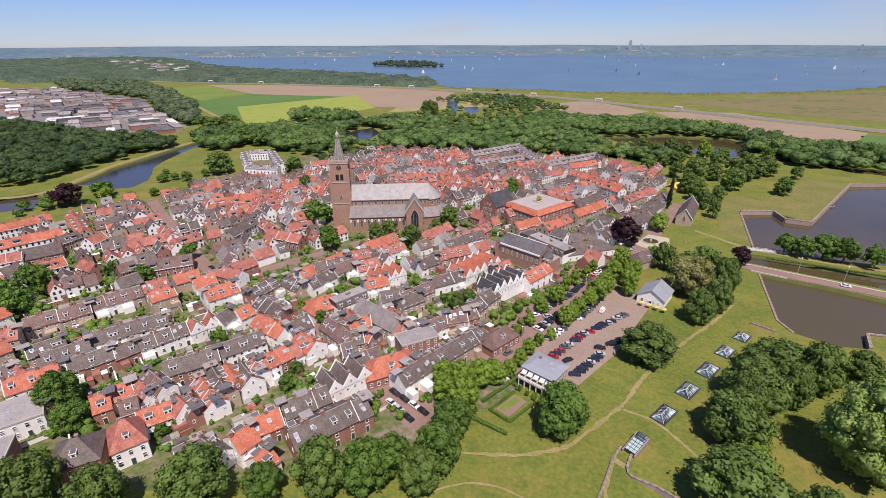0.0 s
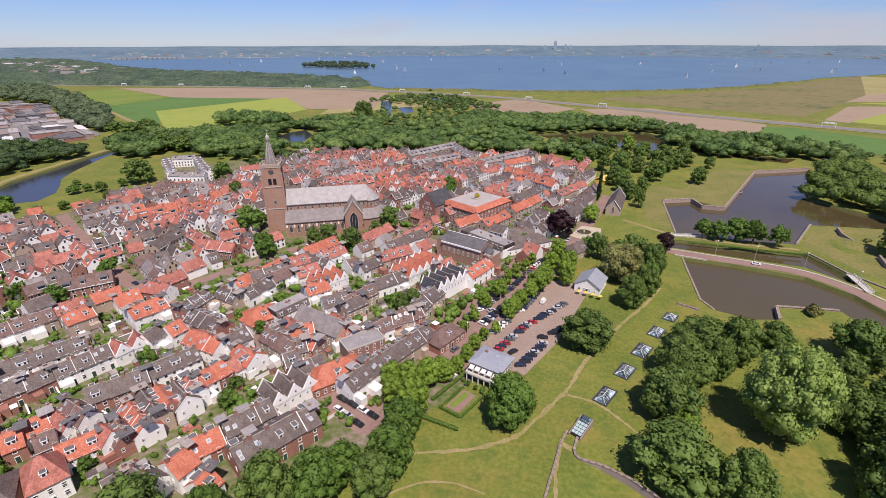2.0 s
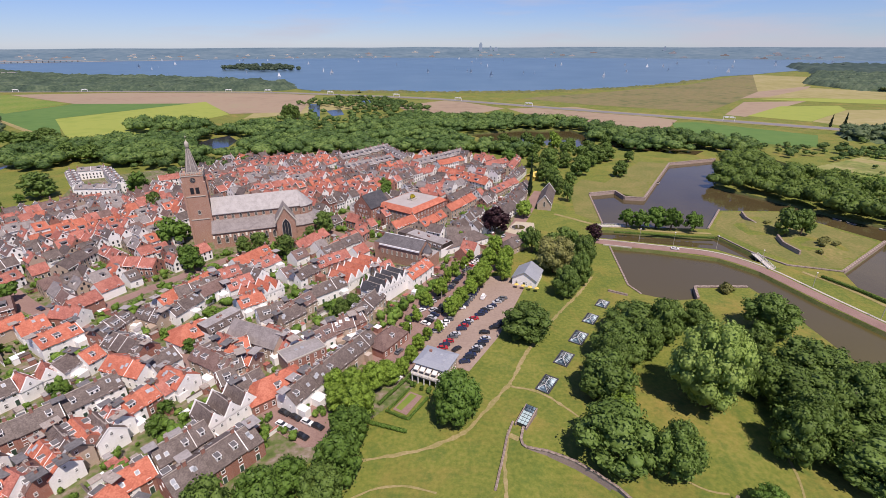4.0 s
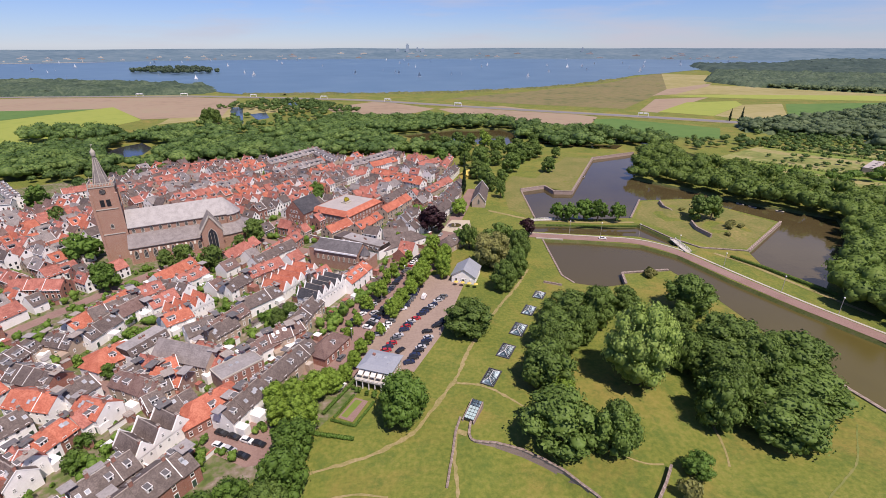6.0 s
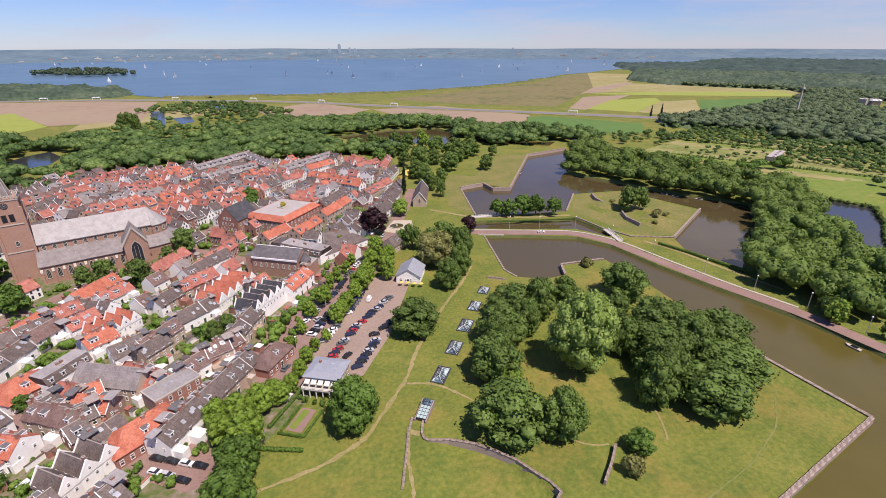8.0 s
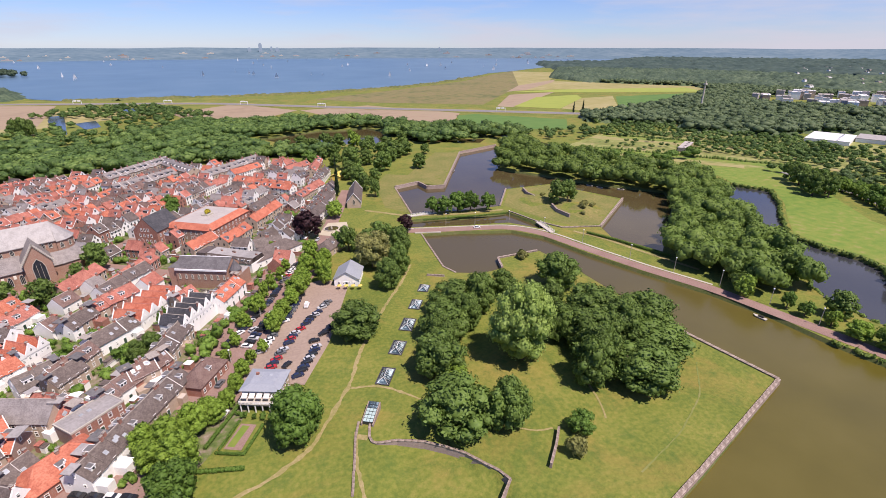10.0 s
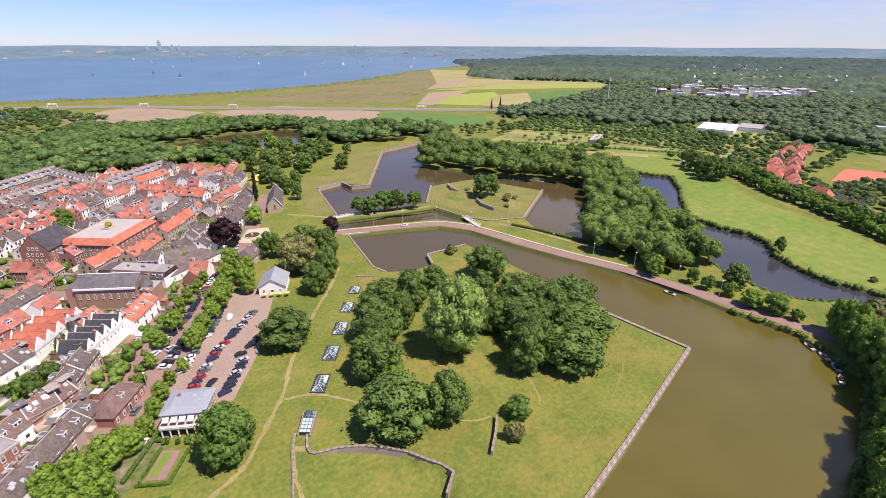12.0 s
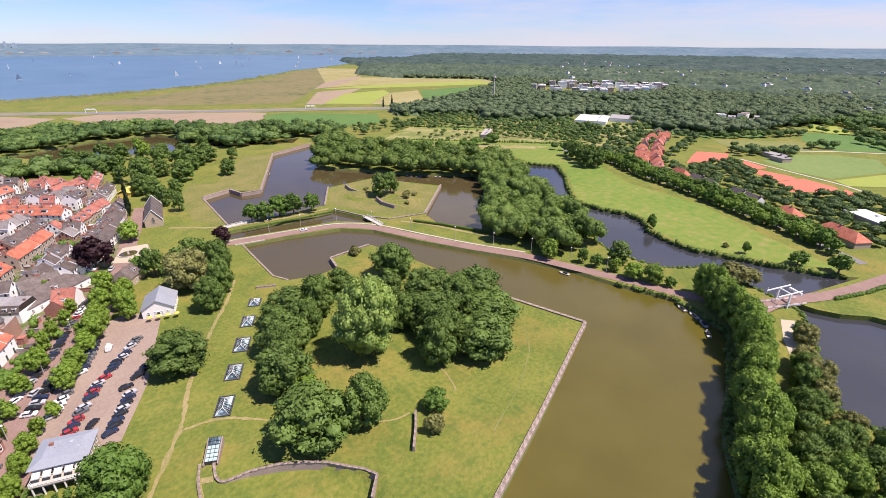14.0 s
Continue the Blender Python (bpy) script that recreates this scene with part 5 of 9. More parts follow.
    r = Form()
    pts = [(42, -14, 7.2)] + [(46 + 14 * math.cos(a), 14 * math.sin(a), 7.2) for a in [math.pi * (k / (n - 1) - 0.5) for k in range(n)]] + [(42, 14, 7.2)]
    top = [(42, -7.5, 11.5)] + [(46 + 7.4 * math.cos(a), 7.4 * math.sin(a), 11.5) for a in [math.pi * (k / (n - 1) - 0.5) for k in range(n)]] + [(42, 7.5, 11.5)]
    for k in range(len(pts) - 1):
        r = Form()
        r.slab([pts[k], pts[k + 1], top[k + 1], top[k]], 0.25)
        place_part("ambulatory_roof", r.mesh("ambulatory_roof", SLATE_GREY), root)
    # tower
    UP = 5.0
    t = Form()
    t.box(-11.5, -5.2, 0, -1, 5.2, 34 + UP)
    for z in (14, 27, 33.2 + UP):
        t.box(-11.75, -5.45, z, -0.75, 5.45, z + 0.45, 1)
    for cx in (-11.5, -1):
        for cy in (-5.2, 5.2):
            t.box(cx - 0.55, cy - 0.55, 0, cx + 0.55, cy + 0.55, 30 + UP, 0)
            t.rod((cx, cy, 34 + UP), (cx, cy, 37 + UP), 0.35, 0.05, 4, 1)
    for k in range(9):
        for cy in (-5.3, 5.3):
            t.box(-11.5 + k * 1.2, cy - 0.12, 34 + UP, -11.1 + k * 1.2, cy + 0.12, 35.1 + UP, 1)
        for cx in (-11.6, -0.9):
            t.box(cx - 0.12, -5.2 + k * 1.2, 34 + UP, cx + 0.12, -4.8 + k * 1.2, 35.1 + UP, 1)
    t.box(-11.7, -5.45, 35.1 + UP, -0.8, -5.15, 35.35 + UP, 1)
    t.box(-11.7, 5.15, 35.1 + UP, -0.8, 5.45, 35.35 + UP, 1)
    t.box(-11.75, -5.15, 35.1 + UP, -11.45, 5.15, 35.35 + UP, 1)
    t.box(-1.05, -5.15, 35.1 + UP, -0.75, 5.15, 35.35 + UP, 1)
    tower = place_part("tower", t.mesh("tower", BRICK_OLD, COPING), root, label="square brick west tower")
    lou = Form()
    lou.box(-0.9, -0.08, 0, 0.9, 0.02, 3.4)
    for k in range(8):
        lou.box(-0.85, -0.16, 0.2 + k * 0.4, 0.85, -0.04, 0.34 + k * 0.4, 1)
    lme = lou.mesh("louvre", GLASS, IRON)
    clock = Form()
    clock.rod((0, 0.02, 0), (0, -0.12, 0), 1.35, 1.35, 20, 0)
    clock.rod((0, -0.12, 0), (0, -0.16, 0), 1.15, 1.15, 20, 1)
    for a in range(12):
        s, c = math.sin(a * math.pi / 6), math.cos(a * math.pi / 6)
        clock.box(s * 0.95 - 0.07, -0.2, c * 0.95 - 0.07, s * 0.95 + 0.07, -0.16, c * 0.95 + 0.07, 2)
    clock.box(-0.05, -0.22, 0, 0.05, -0.18, 0.85, 2)
    clock.box(0, -0.22, -0.05, 0.6, -0.18, 0.05, 2)
    cme = clock.mesh("clock", IRON, TILE_BLACK, COPING)
    for a, (px, py) in {0: (-6.25, -5.25), 90: (-0.95, 0), 180: (-6.25, 5.25), 270: (-11.55, 0)}.items():
        for off in (-1.3, 1.3):
            place_part("louvre", lme, tower, pose(px + off * math.cos(radians(a)), py + off * math.sin(radians(a)), 28.6, 0, 0, a))
        place_part("clock", cme, tower, pose(px, py, 31 + UP, 0, 0, a))
        place_part("window", low, tower, pose(px, py, 17, 0, 0, a))
    s = Form()
    s.lathe(-6.25, 0, [(r, z + UP) for r, z in ((3.5, 34), (3.3, 35.5), (2.2, 39.5), (1.35, 43.5), (0.8, 46.6), (0.7, 47.4))], 8)
    ribs = [Form() for a in range(8)]
    for a in range(8):
        c, q = math.cos(a * math.pi / 4), math.sin(a * math.pi / 4)
        prev = None
        for rr, z in ((3.55, 34.2), (2.25, 39.5), (1.4, 43.5), (0.85, 46.6)):
            p = (-6.25 + rr * c, rr * q, z + UP)
            if prev:
                ribs[a].rod(prev, p, 0.16, 0.13, 4)
            prev = p
    place_part("spire", s.mesh("spire", SLATE_GREY), tower, label="grey eight-sided spire with pale ribs")
    for rib in ribs:
        place_part("rib", rib.mesh("rib", COPING), tower)
    b = Form()
    b.lathe(-6.25, 0, [(r, z + UP) for r, z in ((0.75, 47.4), (1.1, 47.9), (0.95, 48.6), (1.2, 49.2), (0.9, 50), (0.3, 50.8), (0.12, 51.4))], 12)
    b.rod((-6.25, 0, 51.3 + UP), (-6.25, 0, 53.4 + UP), 0.08, 0.05, 6)
    b.box(-6.25, -0.04, 52.6 + UP, -5.5, 0.04, 53.0 + UP)
    place_part("finial", b.mesh("finial", COPING, smooth=True), tower, label="white onion finial with a weathervane")
    claim(x + 20 * math.cos(radians(turn)), y + 20 * math.sin(radians(turn)), turn, 72, 46)


church(-141.6, 230.6, 24)

# ---- single buildings ----
def block(root, name, x0, y0, x1, y1, z0, z1, mat, cap=None, label=""):
    f = Form()
    f.box(x0, y0, z0, x1, y1, z1)
    if cap:
        f.add([(x0, y0, z1 + 0.004), (x1, y0, z1 + 0.004), (x1, y1, z1 + 0.004), (x0, y1, z1 + 0.004)], [(0, 1, 2, 3)], 1)
    return place_part(name, f.mesh(name, mat, cap or mat), root, label=label)


def facade(root, x0, x1, y, z, n, me=None, turn=0):
    for k in range(n):
        px = x0 + (x1 - x0) * (k + 0.5) / n
        m = pose(px, y, z) if turn == 0 else pose(px, y, z, 0, 0, 180)
        place_part("window", me or WINDOW, root, m)


def side(root, x, y0, y1, z, n, sx, me=None):
    for k in range(n):
        place_part("window", me or WINDOW, root, pose(x, y0 + (y1 - y0) * (k + 0.5) / n, z, 0, 0, 90 * sx))


def courtyard_hall(x, y, turn, a, b):
    """Four wings with orange roofs round a covered court."""
    root = thing("courtyard_building", x, y, 0, turn, label="large brick hall with orange roof round a pale flat court", category="building")
    f = Form()
    f.box(-a, -b, 0, a, b, 7.2)
    place_part("wall", f.mesh("wall", BRICK), root)
    i, o = 3.0, 0.5
    out = [(-a - o, -b - o, 7.0), (a + o, -b - o, 7.0), (a + o, b + o, 7.0), (-a - o, b + o, 7.0)]
    inn = [(-a + i, -b + i, 9.6), (a - i, -b + i, 9.6), (a - i, b - i, 9.6), (-a + i, b - i, 9.6)]
    for k in range(4):
        r = Form()
        r.slab([out[k], out[(k + 1) % 4], inn[(k + 1) % 4], inn[k]], 0.2)
        place_part("roof", r.mesh("roof", TILE_ORANGE), root)
    f = Form()
    f.box(-a + i - 0.1, -b + i - 0.1, 7.2, a - i + 0.1, b - i + 0.1, 9.3)
    place_part("flat_roof", f.mesh("flat_roof", FELT_PALE), root, label="pale flat roof over the court")
    g = Form()
    g.box(-2.6, -2.2, 9.3, 2.6, 2.2, 10.2)
    place_part("planter", g.mesh("planter", COPING), root)
    for st in range(2):
        facade(root, -a + 1, a - 1, -b - 0.02, 1.0 + 3 * st, 10)
        side(root, -a - 0.02, -b + 1, b - 1, 1.0 + 3 * st, 8, -1)
    claim(x, y, turn, 2 * a, 2 * b, 3)
    plant_later.append(("gold", x, y, 2.6, 10.0))


plant_later = []
FELT_PALE = surface("pale_roof_sheet", ((0.33, 0.295, 0.275), (0.39, 0.355, 0.335), (0.45, 0.41, 0.39)), scales=(0.15, 1.2), rough=0.8)
courtyard_hall(-36.5, 281, 58, 17.5, 14.5)


HALL_SLATE = tiled("blue_grey_slates", ((0.095, 0.088, 0.092), (0.125, 0.117, 0.122), (0.16, 0.15, 0.155)), course=0.3)


def long_hall(x, y, turn):
    """A former chapel: long slate roof between brick gables, a round stair turret at one end."""
    root = thing("chapel_hall", x, y, 0, turn, label="long brick chapel hall with grey slate roof", category="building")
    f = Form()
    gable_block(f, -11.8, 11.8, -5.5, 5.5, 9.6, 13)
    place_part("wall", f.mesh("wall", BRICK_OLD), root)
    for sy in (-1, 1):
        r = Form()
        q = [(-12.0, -5.9, 9.3), (12.0, -5.9, 9.3), (12.0, 0, 13.2), (-12.0, 0, 13.2)]
        r.slab([(p[0], sy * p[1], p[2]) for p in (q if sy < 0 else q[::-1])], 0.2)
        place_part("roof", r.mesh("roof", HALL_SLATE), root)
        g = Form()
        g.box(-11.8, -0.2, -0.55, 11.8, 0.2, 0.2)
        place_part("gutter", g.mesh("gutter", WHITE), root, pose(0, sy * 5.85, 9.3))
    low = arch_window(0.9, 2.4)
    for k in range(8):
        place_part("window", low, root, pose(-10.2 + 2.9 * k, -5.53, 4.6))
    g = Form()
    g.rod((-12.1, 0, 13.35), (12.1, 0, 13.35), 0.16, 0.16, 6)
    place_part("ridge_cap", g.mesh("ridge_cap", WHITE), root)
    f = Form()
    f.lathe(14.6, -3, [(2.3, 0), (2.3, 9), (2.5, 9.2)], 10)
    place_part("turret", f.mesh("turret", BRICK_OLD), root)
    f = Form()
    f.lathe(14.6, -3, [(2.7, 9.1), (1.6, 11), (0.5, 12.8), (0.3, 13.2), (0.05, 14.6)], 10)
    place_part("turret_roof", f.mesh("turret_roof", HALL_SLATE), root)
    block(root, "annexe", 11.8, -4.5, 17, 4.5, 0, 7, BRICK_OLD, FELT)
    block(root, "side_wing", -15.5, -5, -11.8, 4.5, 0, 9.5, BRICK_OLD, FELT_DARK)
    claim(x, y, turn, 34, 13, 1)


long_hall(-30.9, 207.2, -24.6)


def council_hall(x, y, turn):
    root = thing("council_hall", x, y, 0, turn, label="tall old hall with steep dark slate roof", category="building")
    f = Form()
    gable_block(f, -9, 9, -7, 7, 8, 15)
    place_part("wall", f.mesh("wall", BRICK), root)
    for sy in (-1, 1):
        r = Form()
        q = [(-9.1, -7.4, 7.6), (9.1, -7.4, 7.6), (9.1, 0, 15.2), (-9.1, 0, 15.2)]
        r.slab([(p[0], sy * p[1], p[2]) for p in (q if sy < 0 else q[::-1])], 0.2)
        place_part("roof", r.mesh("roof", TILE_BLACK), root)
        for st in range(2):
            facade(root, -8, 8, sy * 7.02, 1.2 + 3.2 * st, 6, None, 0 if sy < 0 else 180)
        for st in range(3):
            side(root, sy * 9.02, -6 + 1.5 * st, 6 - 1.5 * st, 1.2 + 3.2 * st, 5 - st, sy)
    for cx in (-8.4, 8.4):
        place_part("chimney", CHIMNEYS[1], root, pose(cx, 0, 15.2))
    claim(x, y, turn, 20, 16, 2)


council_hall(-62, 276, 60)


def park_house(x, y, turn):
    """Two-storey pavilion beside the parking ground: low grey hipped roof, balcony with white awnings over a terrace."""
    root = thing("pavilion", x, y, 0, turn, label="two-storey brick pavilion with low grey roof and white awnings", category="building")
    f = Form()
    f.box(-6.5, -5, 0, 6.5, 6, 7.4)
    place_part("wall", f.mesh("wall", BRICK_PALE), root)
    c = [(-7.3, -5.8, 7.3), (7.3, -5.8, 7.3), (7.3, 6.8, 7.3), (-7.3, 6.8, 7.3)]
    t = [(-4.5, -3, 8.2), (4.5, -3, 8.2), (4.5, 4, 8.2), (-4.5, 4, 8.2)]
    r = Form()
    for k in range(4):
        r.slab([c[k], c[(k + 1) % 4], t[(k + 1) % 4], t[k]], 0.2)
    r.slab(t, 0.2)
    place_part("roof", r.mesh("roof", ZINC), root, label="pale blue-grey zinc roof")
    block(root, "balcony", -6.8, -8.2, 6.8, -5, 3.4, 3.7, COPING)
    for k in range(6):
        g = Form()
        g.box(-0.15, -0.15, 0, 0.15, 0.15, 3.4)
        place_part("post", g.mesh("post", WHITE), root, pose(-6.4 + 12.8 * k / 5, -7.9, 0))
    rail = Form()
    for z in (0.4, 0.95):
        rail.box(-6.8, -0.05, z, 6.8, 0.05, z + 0.08)
    for k in range(29):
        rail.box(-6.8 + k * 0.485 - 0.03, -0.04, 0, -6.74 + k * 0.485, 0.04, 1.0)
    place_part("railing", rail.mesh("railing", WHITE), root, pose(0, -8.1, 3.7))
    for sx in (-6.75, 6.75):
        rail = Form()
        for z in (0.4, 0.95):
            rail.box(-0.05, -8.1, z, 0.05, -5, z + 0.08)
        place_part("railing", rail.mesh("railing", WHITE), root, pose(sx, 0, 3.7))
    for k in range(5):
        a = Form()
        a.slab([(-1.0, -2.0, 5.5), (1.0, -2.0, 5.5), (1.0, 0, 6.5), (-1.0, 0, 6.5)], 0.06)
        a.add([(-1.0, -2.0, 5.15), (1.0, -2.0, 5.15), (1.0, -2.0, 5.5), (-1.0, -2.0, 5.5)], [(0, 1, 2, 3)])
        place_part("awning", a.mesh("awning", AWNING), root, pose(-5.2 + 2.6 * k, -5.05, 0), label="off-white canvas awning")
    facade(root, -6, 6, -5.02, 4.2, 5, WINDOW_SHOP)
    facade(root, -6, 6, -5.02, 0.6, 5, WINDOW_SHOP)
    for sx in (-1, 1):
        side(root, sx * 6.52, -4.5, 5.5, 4.3, 4, sx)
        side(root, sx * 6.52, -4.5, 5.5, 1.0, 4, sx)
    for px, py in ((-2, 1.5), (1.6, 2.2), (4, -0.5)):
        place_part("roof_window", ROOFLIGHT, root, pose(px, py, 8.2))
    g = Form()
    g.box(-0.5, -0.4, 7.8, 0.5, 0.4, 9.0)
    place_part("chimney", g.mesh("chimney", BRICK), root, pose(-3.4, 2.4, 0))
    claim(x, y, turn, 18, 18, 1)
    root.scale = (0.84, 0.84, 0.86)
    return root


ZINC = surface("zinc_sheet", ((0.25, 0.27, 0.31), (0.32, 0.34, 0.38)), scales=(0.2, 1.5), rough=0.5)
AWNING = surface("awning_canvas", ((0.68, 0.64, 0.60), (0.76, 0.73, 0.69)), rough=0.8)
park_house(-8.6, 117.6, -22)


def white_house(x, y, turn):
    root = thing("white_pavilion", x, y, 0, turn, label="low white plastered house with pale grey roof", category="house")
    f = Form()
    gable_block(f, -9, 3.6, -5.5, 5.5, 4.0, 7.2)
    place_part("wall", f.mesh("wall", WHITE), root)
    for sy in (-1, 1):
        r = Form()
        q = [(-9.5, -6.0, 3.7), (4.1, -6.0, 3.7), (4.1, 0, 7.4), (-9.5, 0, 7.4)]
        r.slab([(p[0], sy * p[1], p[2]) for p in (q if sy < 0 else q[::-1])], 0.2)
        place_part("roof", r.mesh("roof", ZINC), root)
        facade(root, -8.4, 3, sy * 5.52, 0.9, 5, None, 0 if sy < 0 else 180)
        side(root, 3.62 if sy > 0 else -9.02, -4.5, 4.5, 0.8, 4, sy)
    place_part("door", DOOR, root, pose(-9.03, 0, 0.05, 0, 0, -90))
    for k in range(4):
        p = thing("parasol", x - 6.6 + 2.9 * k, y - 10.2 - 1.05 * k, 0, 0, label="yellow parasol over a terrace table", category="parasol", group="terrace parasols")
        g = Form()
        g.rod((0, 0, 0), (0, 0, 2.5), 0.05, 0.05, 6)
        place_part("pole", g.mesh("pole", IRON), p)
        g = Form()
        g.lathe(0, 0, [(1.1, 2.0), (0.6, 2.3), (0.08, 2.5)], 8)
        place_part("canopy", g.mesh("canopy", PARASOL), p)
    claim(x, y, turn, 20, 14, 1)


PARASOL = surface("yellow_canvas", ((0.62, 0.45, 0.10), (0.70, 0.52, 0.14)), rough=0.8)
white_house(29.8, 190.5, 70)


def slate_chapel(x, y, turn):
    root = thing("chapel", x, y, 0, turn, label="small white-gabled chapel with steep grey slate roof", category="chapel")
    f = Form()
    gable_block(f, -16, 16, -4.5, 4.5, 4.5, 10)
    place_part("wall", f.mesh("wall", BRICK_PALE), root)
    for sy in (-1, 1):
        r = Form()
        q = [(-16.2, -5, 4.0), (16.2, -5, 4.0), (16.2, 0, 10.2), (-16.2, 0, 10.2)]
        r.slab([(p[0], sy * p[1], p[2]) for p in (q if sy < 0 else q[::-1])], 0.2)
        place_part("roof", r.mesh("roof", TILE_DARK), root)
        facade(root, -15, 15, sy * 4.52, 1.2, 8, None, 0 if sy < 0 else 180)
        g = Form()
        g.slab([(-0.3, -4.9, 4.2), (0.3, -4.9, 4.2), (0.3, 0, 10.4), (-0.3, 0, 10.4)], 0.25)
        g.slab([(0.3, 4.9, 4.2), (-0.3, 4.9, 4.2), (-0.3, 0, 10.4), (0.3, 0, 10.4)], 0.25)
        place_part("gable_trim", g.mesh("gable_trim", WHITE), root, pose(sy * 16.2, 0, 0.1))
    place_part("window", arch_window(1.5, 3.6), root, pose(-16.05, 0, 2.4, 0, 0, -90))
    claim(x, y, turn, 34, 11, 1)


slate_chapel(54, 307, 77)
f = Form()
f.lathe(0, 0, [(4.6, 0), (4.6, 0.5), (4.1, 0.5), (4.1, 0.15), (0.6, 0.15), (0.5, 1.4), (0.05, 1.5)], 28)
SAND_PALE = surface("pale_gravel", ((0.40, 0.35, 0.26), (0.48, 0.42, 0.32)), scales=(0.2, 2.0), rough=0.95)
fountain = thing("fountain", 30.6, 257.2, 0.1, label="round pale stone basin on a lawn", category="fountain")
place_part("basin", f.mesh("basin", COPING), fountain)
g = Form()
g.rod((0, 0, 0.1), (0, 0, 0.3), 4.05, 4.05, 28)
place_part("water", g.mesh("water", W_BROWN), fountain)
sheet("fountain_square", [(22, 250), (30, 245), (40, 252), (41, 266), (30, 268)], SAND_PALE, 0.2, "sandy square round the basin", "square")
# yellow-roofed stall at the north end of the street
root = thing("stall", 52, 372, 0, 60, label="yellow canvas market stall", category="stall")
f = Form()
f.box(-6, -4, 0, 6, 4, 3)
place_part("wall", f.mesh("wall", PARASOL), root)
f = Form()
f.slab([(-6.5, -4.5, 3), (6.5, -4.5, 3), (6.5, 0, 5), (-6.5, 0, 5)], 0.1)
f.slab([(6.5, 4.5, 3), (-6.5, 4.5, 3), (-6.5, 0, 5), (6.5, 0, 5)], 0.1)
place_part("canopy", f.mesh("canopy", PARASOL), root)


# ---- roof lights of the casemates and their entrance ----
# dark glass; its pale blue tones paint in the reflected sky
BLUE_GLASS = surface("sky_toned_pane_glass", ((0.025, 0.04, 0.05), (0.10, 0.15, 0.18), (0.42, 0.54, 0.58)), scales=(0.3, 0.9), rough=0.06, spec=0.7, vary=0.42, span=(0.42, 0.62))
PALE_GLASS = surface("milky_pane_glass", ((0.34, 0.46, 0.45), (0.46, 0.58, 0.57)), scales=(0.3, 0.9), rough=0.15, spec=0.6, vary=0.1)


def casemate_light(x, y, turn, a, b):
    """A sunken rim with a hipped glass roof: every pane a piece, white bars between."""
    root = thing("roof_light", x, y, gz(x, y), turn, label="sunken glass roof light with dark panes in the grass", category="roof light", group="casemate roof lights")
    f = Form()
    for x0, y0, x1, y1 in ((-a, -b, a, -b + 0.3), (-a, b - 0.3, a, b), (-a, -b + 0.3, -a + 0.3, b - 0.3), (a - 0.3, -b + 0.3, a, b - 0.3)):
        f.box(x0, y0, -0.5, x1, y1, 0.35)
    place_part("rim", f.mesh("rim", TILE_BLACK), root)
    f = Form()
    f.box(-a + 0.3, -b + 0.3, -0.5, a - 0.3, b - 0.3, 0.06)
    place_part("sunken_floor", f.mesh("sunken_floor", IRON), root)
    i = 0.5
    A, B, h = a - i, b - i, 1.5
    k = B * 0.95
    n = 8
    for sy in (-1, 1):
        for s in range(n):
            x0, x1 = -A + 2 * A * s / n + 0.05, -A + 2 * A * (s + 1) / n - 0.05
            t0, t1 = max(min(x0, A - k), -A + k), max(min(x1, A - k), -A + k)
            g = Form()
            g.slab([(x0, sy * B, 0.2), (x1, sy * B, 0.2), (t1, 0.06 * sy, h), (t0, 0.06 * sy, h)][:: 1 if sy < 0 else -1], 0.03)
            place_part("pane", g.mesh("pane", BLUE_GLASS), root)
    for sx in (-1, 1):
        g = Form()
        g.slab([(sx * A, -B, 0.2), (sx * A, B, 0.2), (sx * (A - k), 0, h)][:: 1 if sx > 0 else -1], 0.03)
        place_part("pane", g.mesh("pane", BLUE_GLASS), root)
    bars = Form()
    bars.rod((-A + k, 0, h + 0.04), (A - k, 0, h + 0.04), 0.06, 0.06, 5)
    for sx in (-1, 1):
        for sy in (-1, 1):
            bars.rod((sx * A, sy * B, 0.22), (sx * (A - k), 0, h + 0.04), 0.05, 0.05, 5)
    for s in range(1, n):
        x0 = -A + 2 * A * s / n
        t0 = max(min(x0, A - k), -A + k)
        for sy in (-1, 1):
            bars.rod((x0, sy * B, 0.22), (t0, 0, h + 0.04), 0.028, 0.028, 4)
    place_part("glazing_frame", bars.mesh("glazing_frame", WHITE), root)


for cx, cy, aa, bb in ((27.9, 114.6, 4.4, 2.35), (35.8, 128.6, 4.2, 2.5), (43.5, 142, 4.4, 2.6), (51, 155.7, 3.9, 2.4), (58.7, 168.1, 3.2, 2.4)):
    casemate_light(cx, cy, 60, aa, bb)


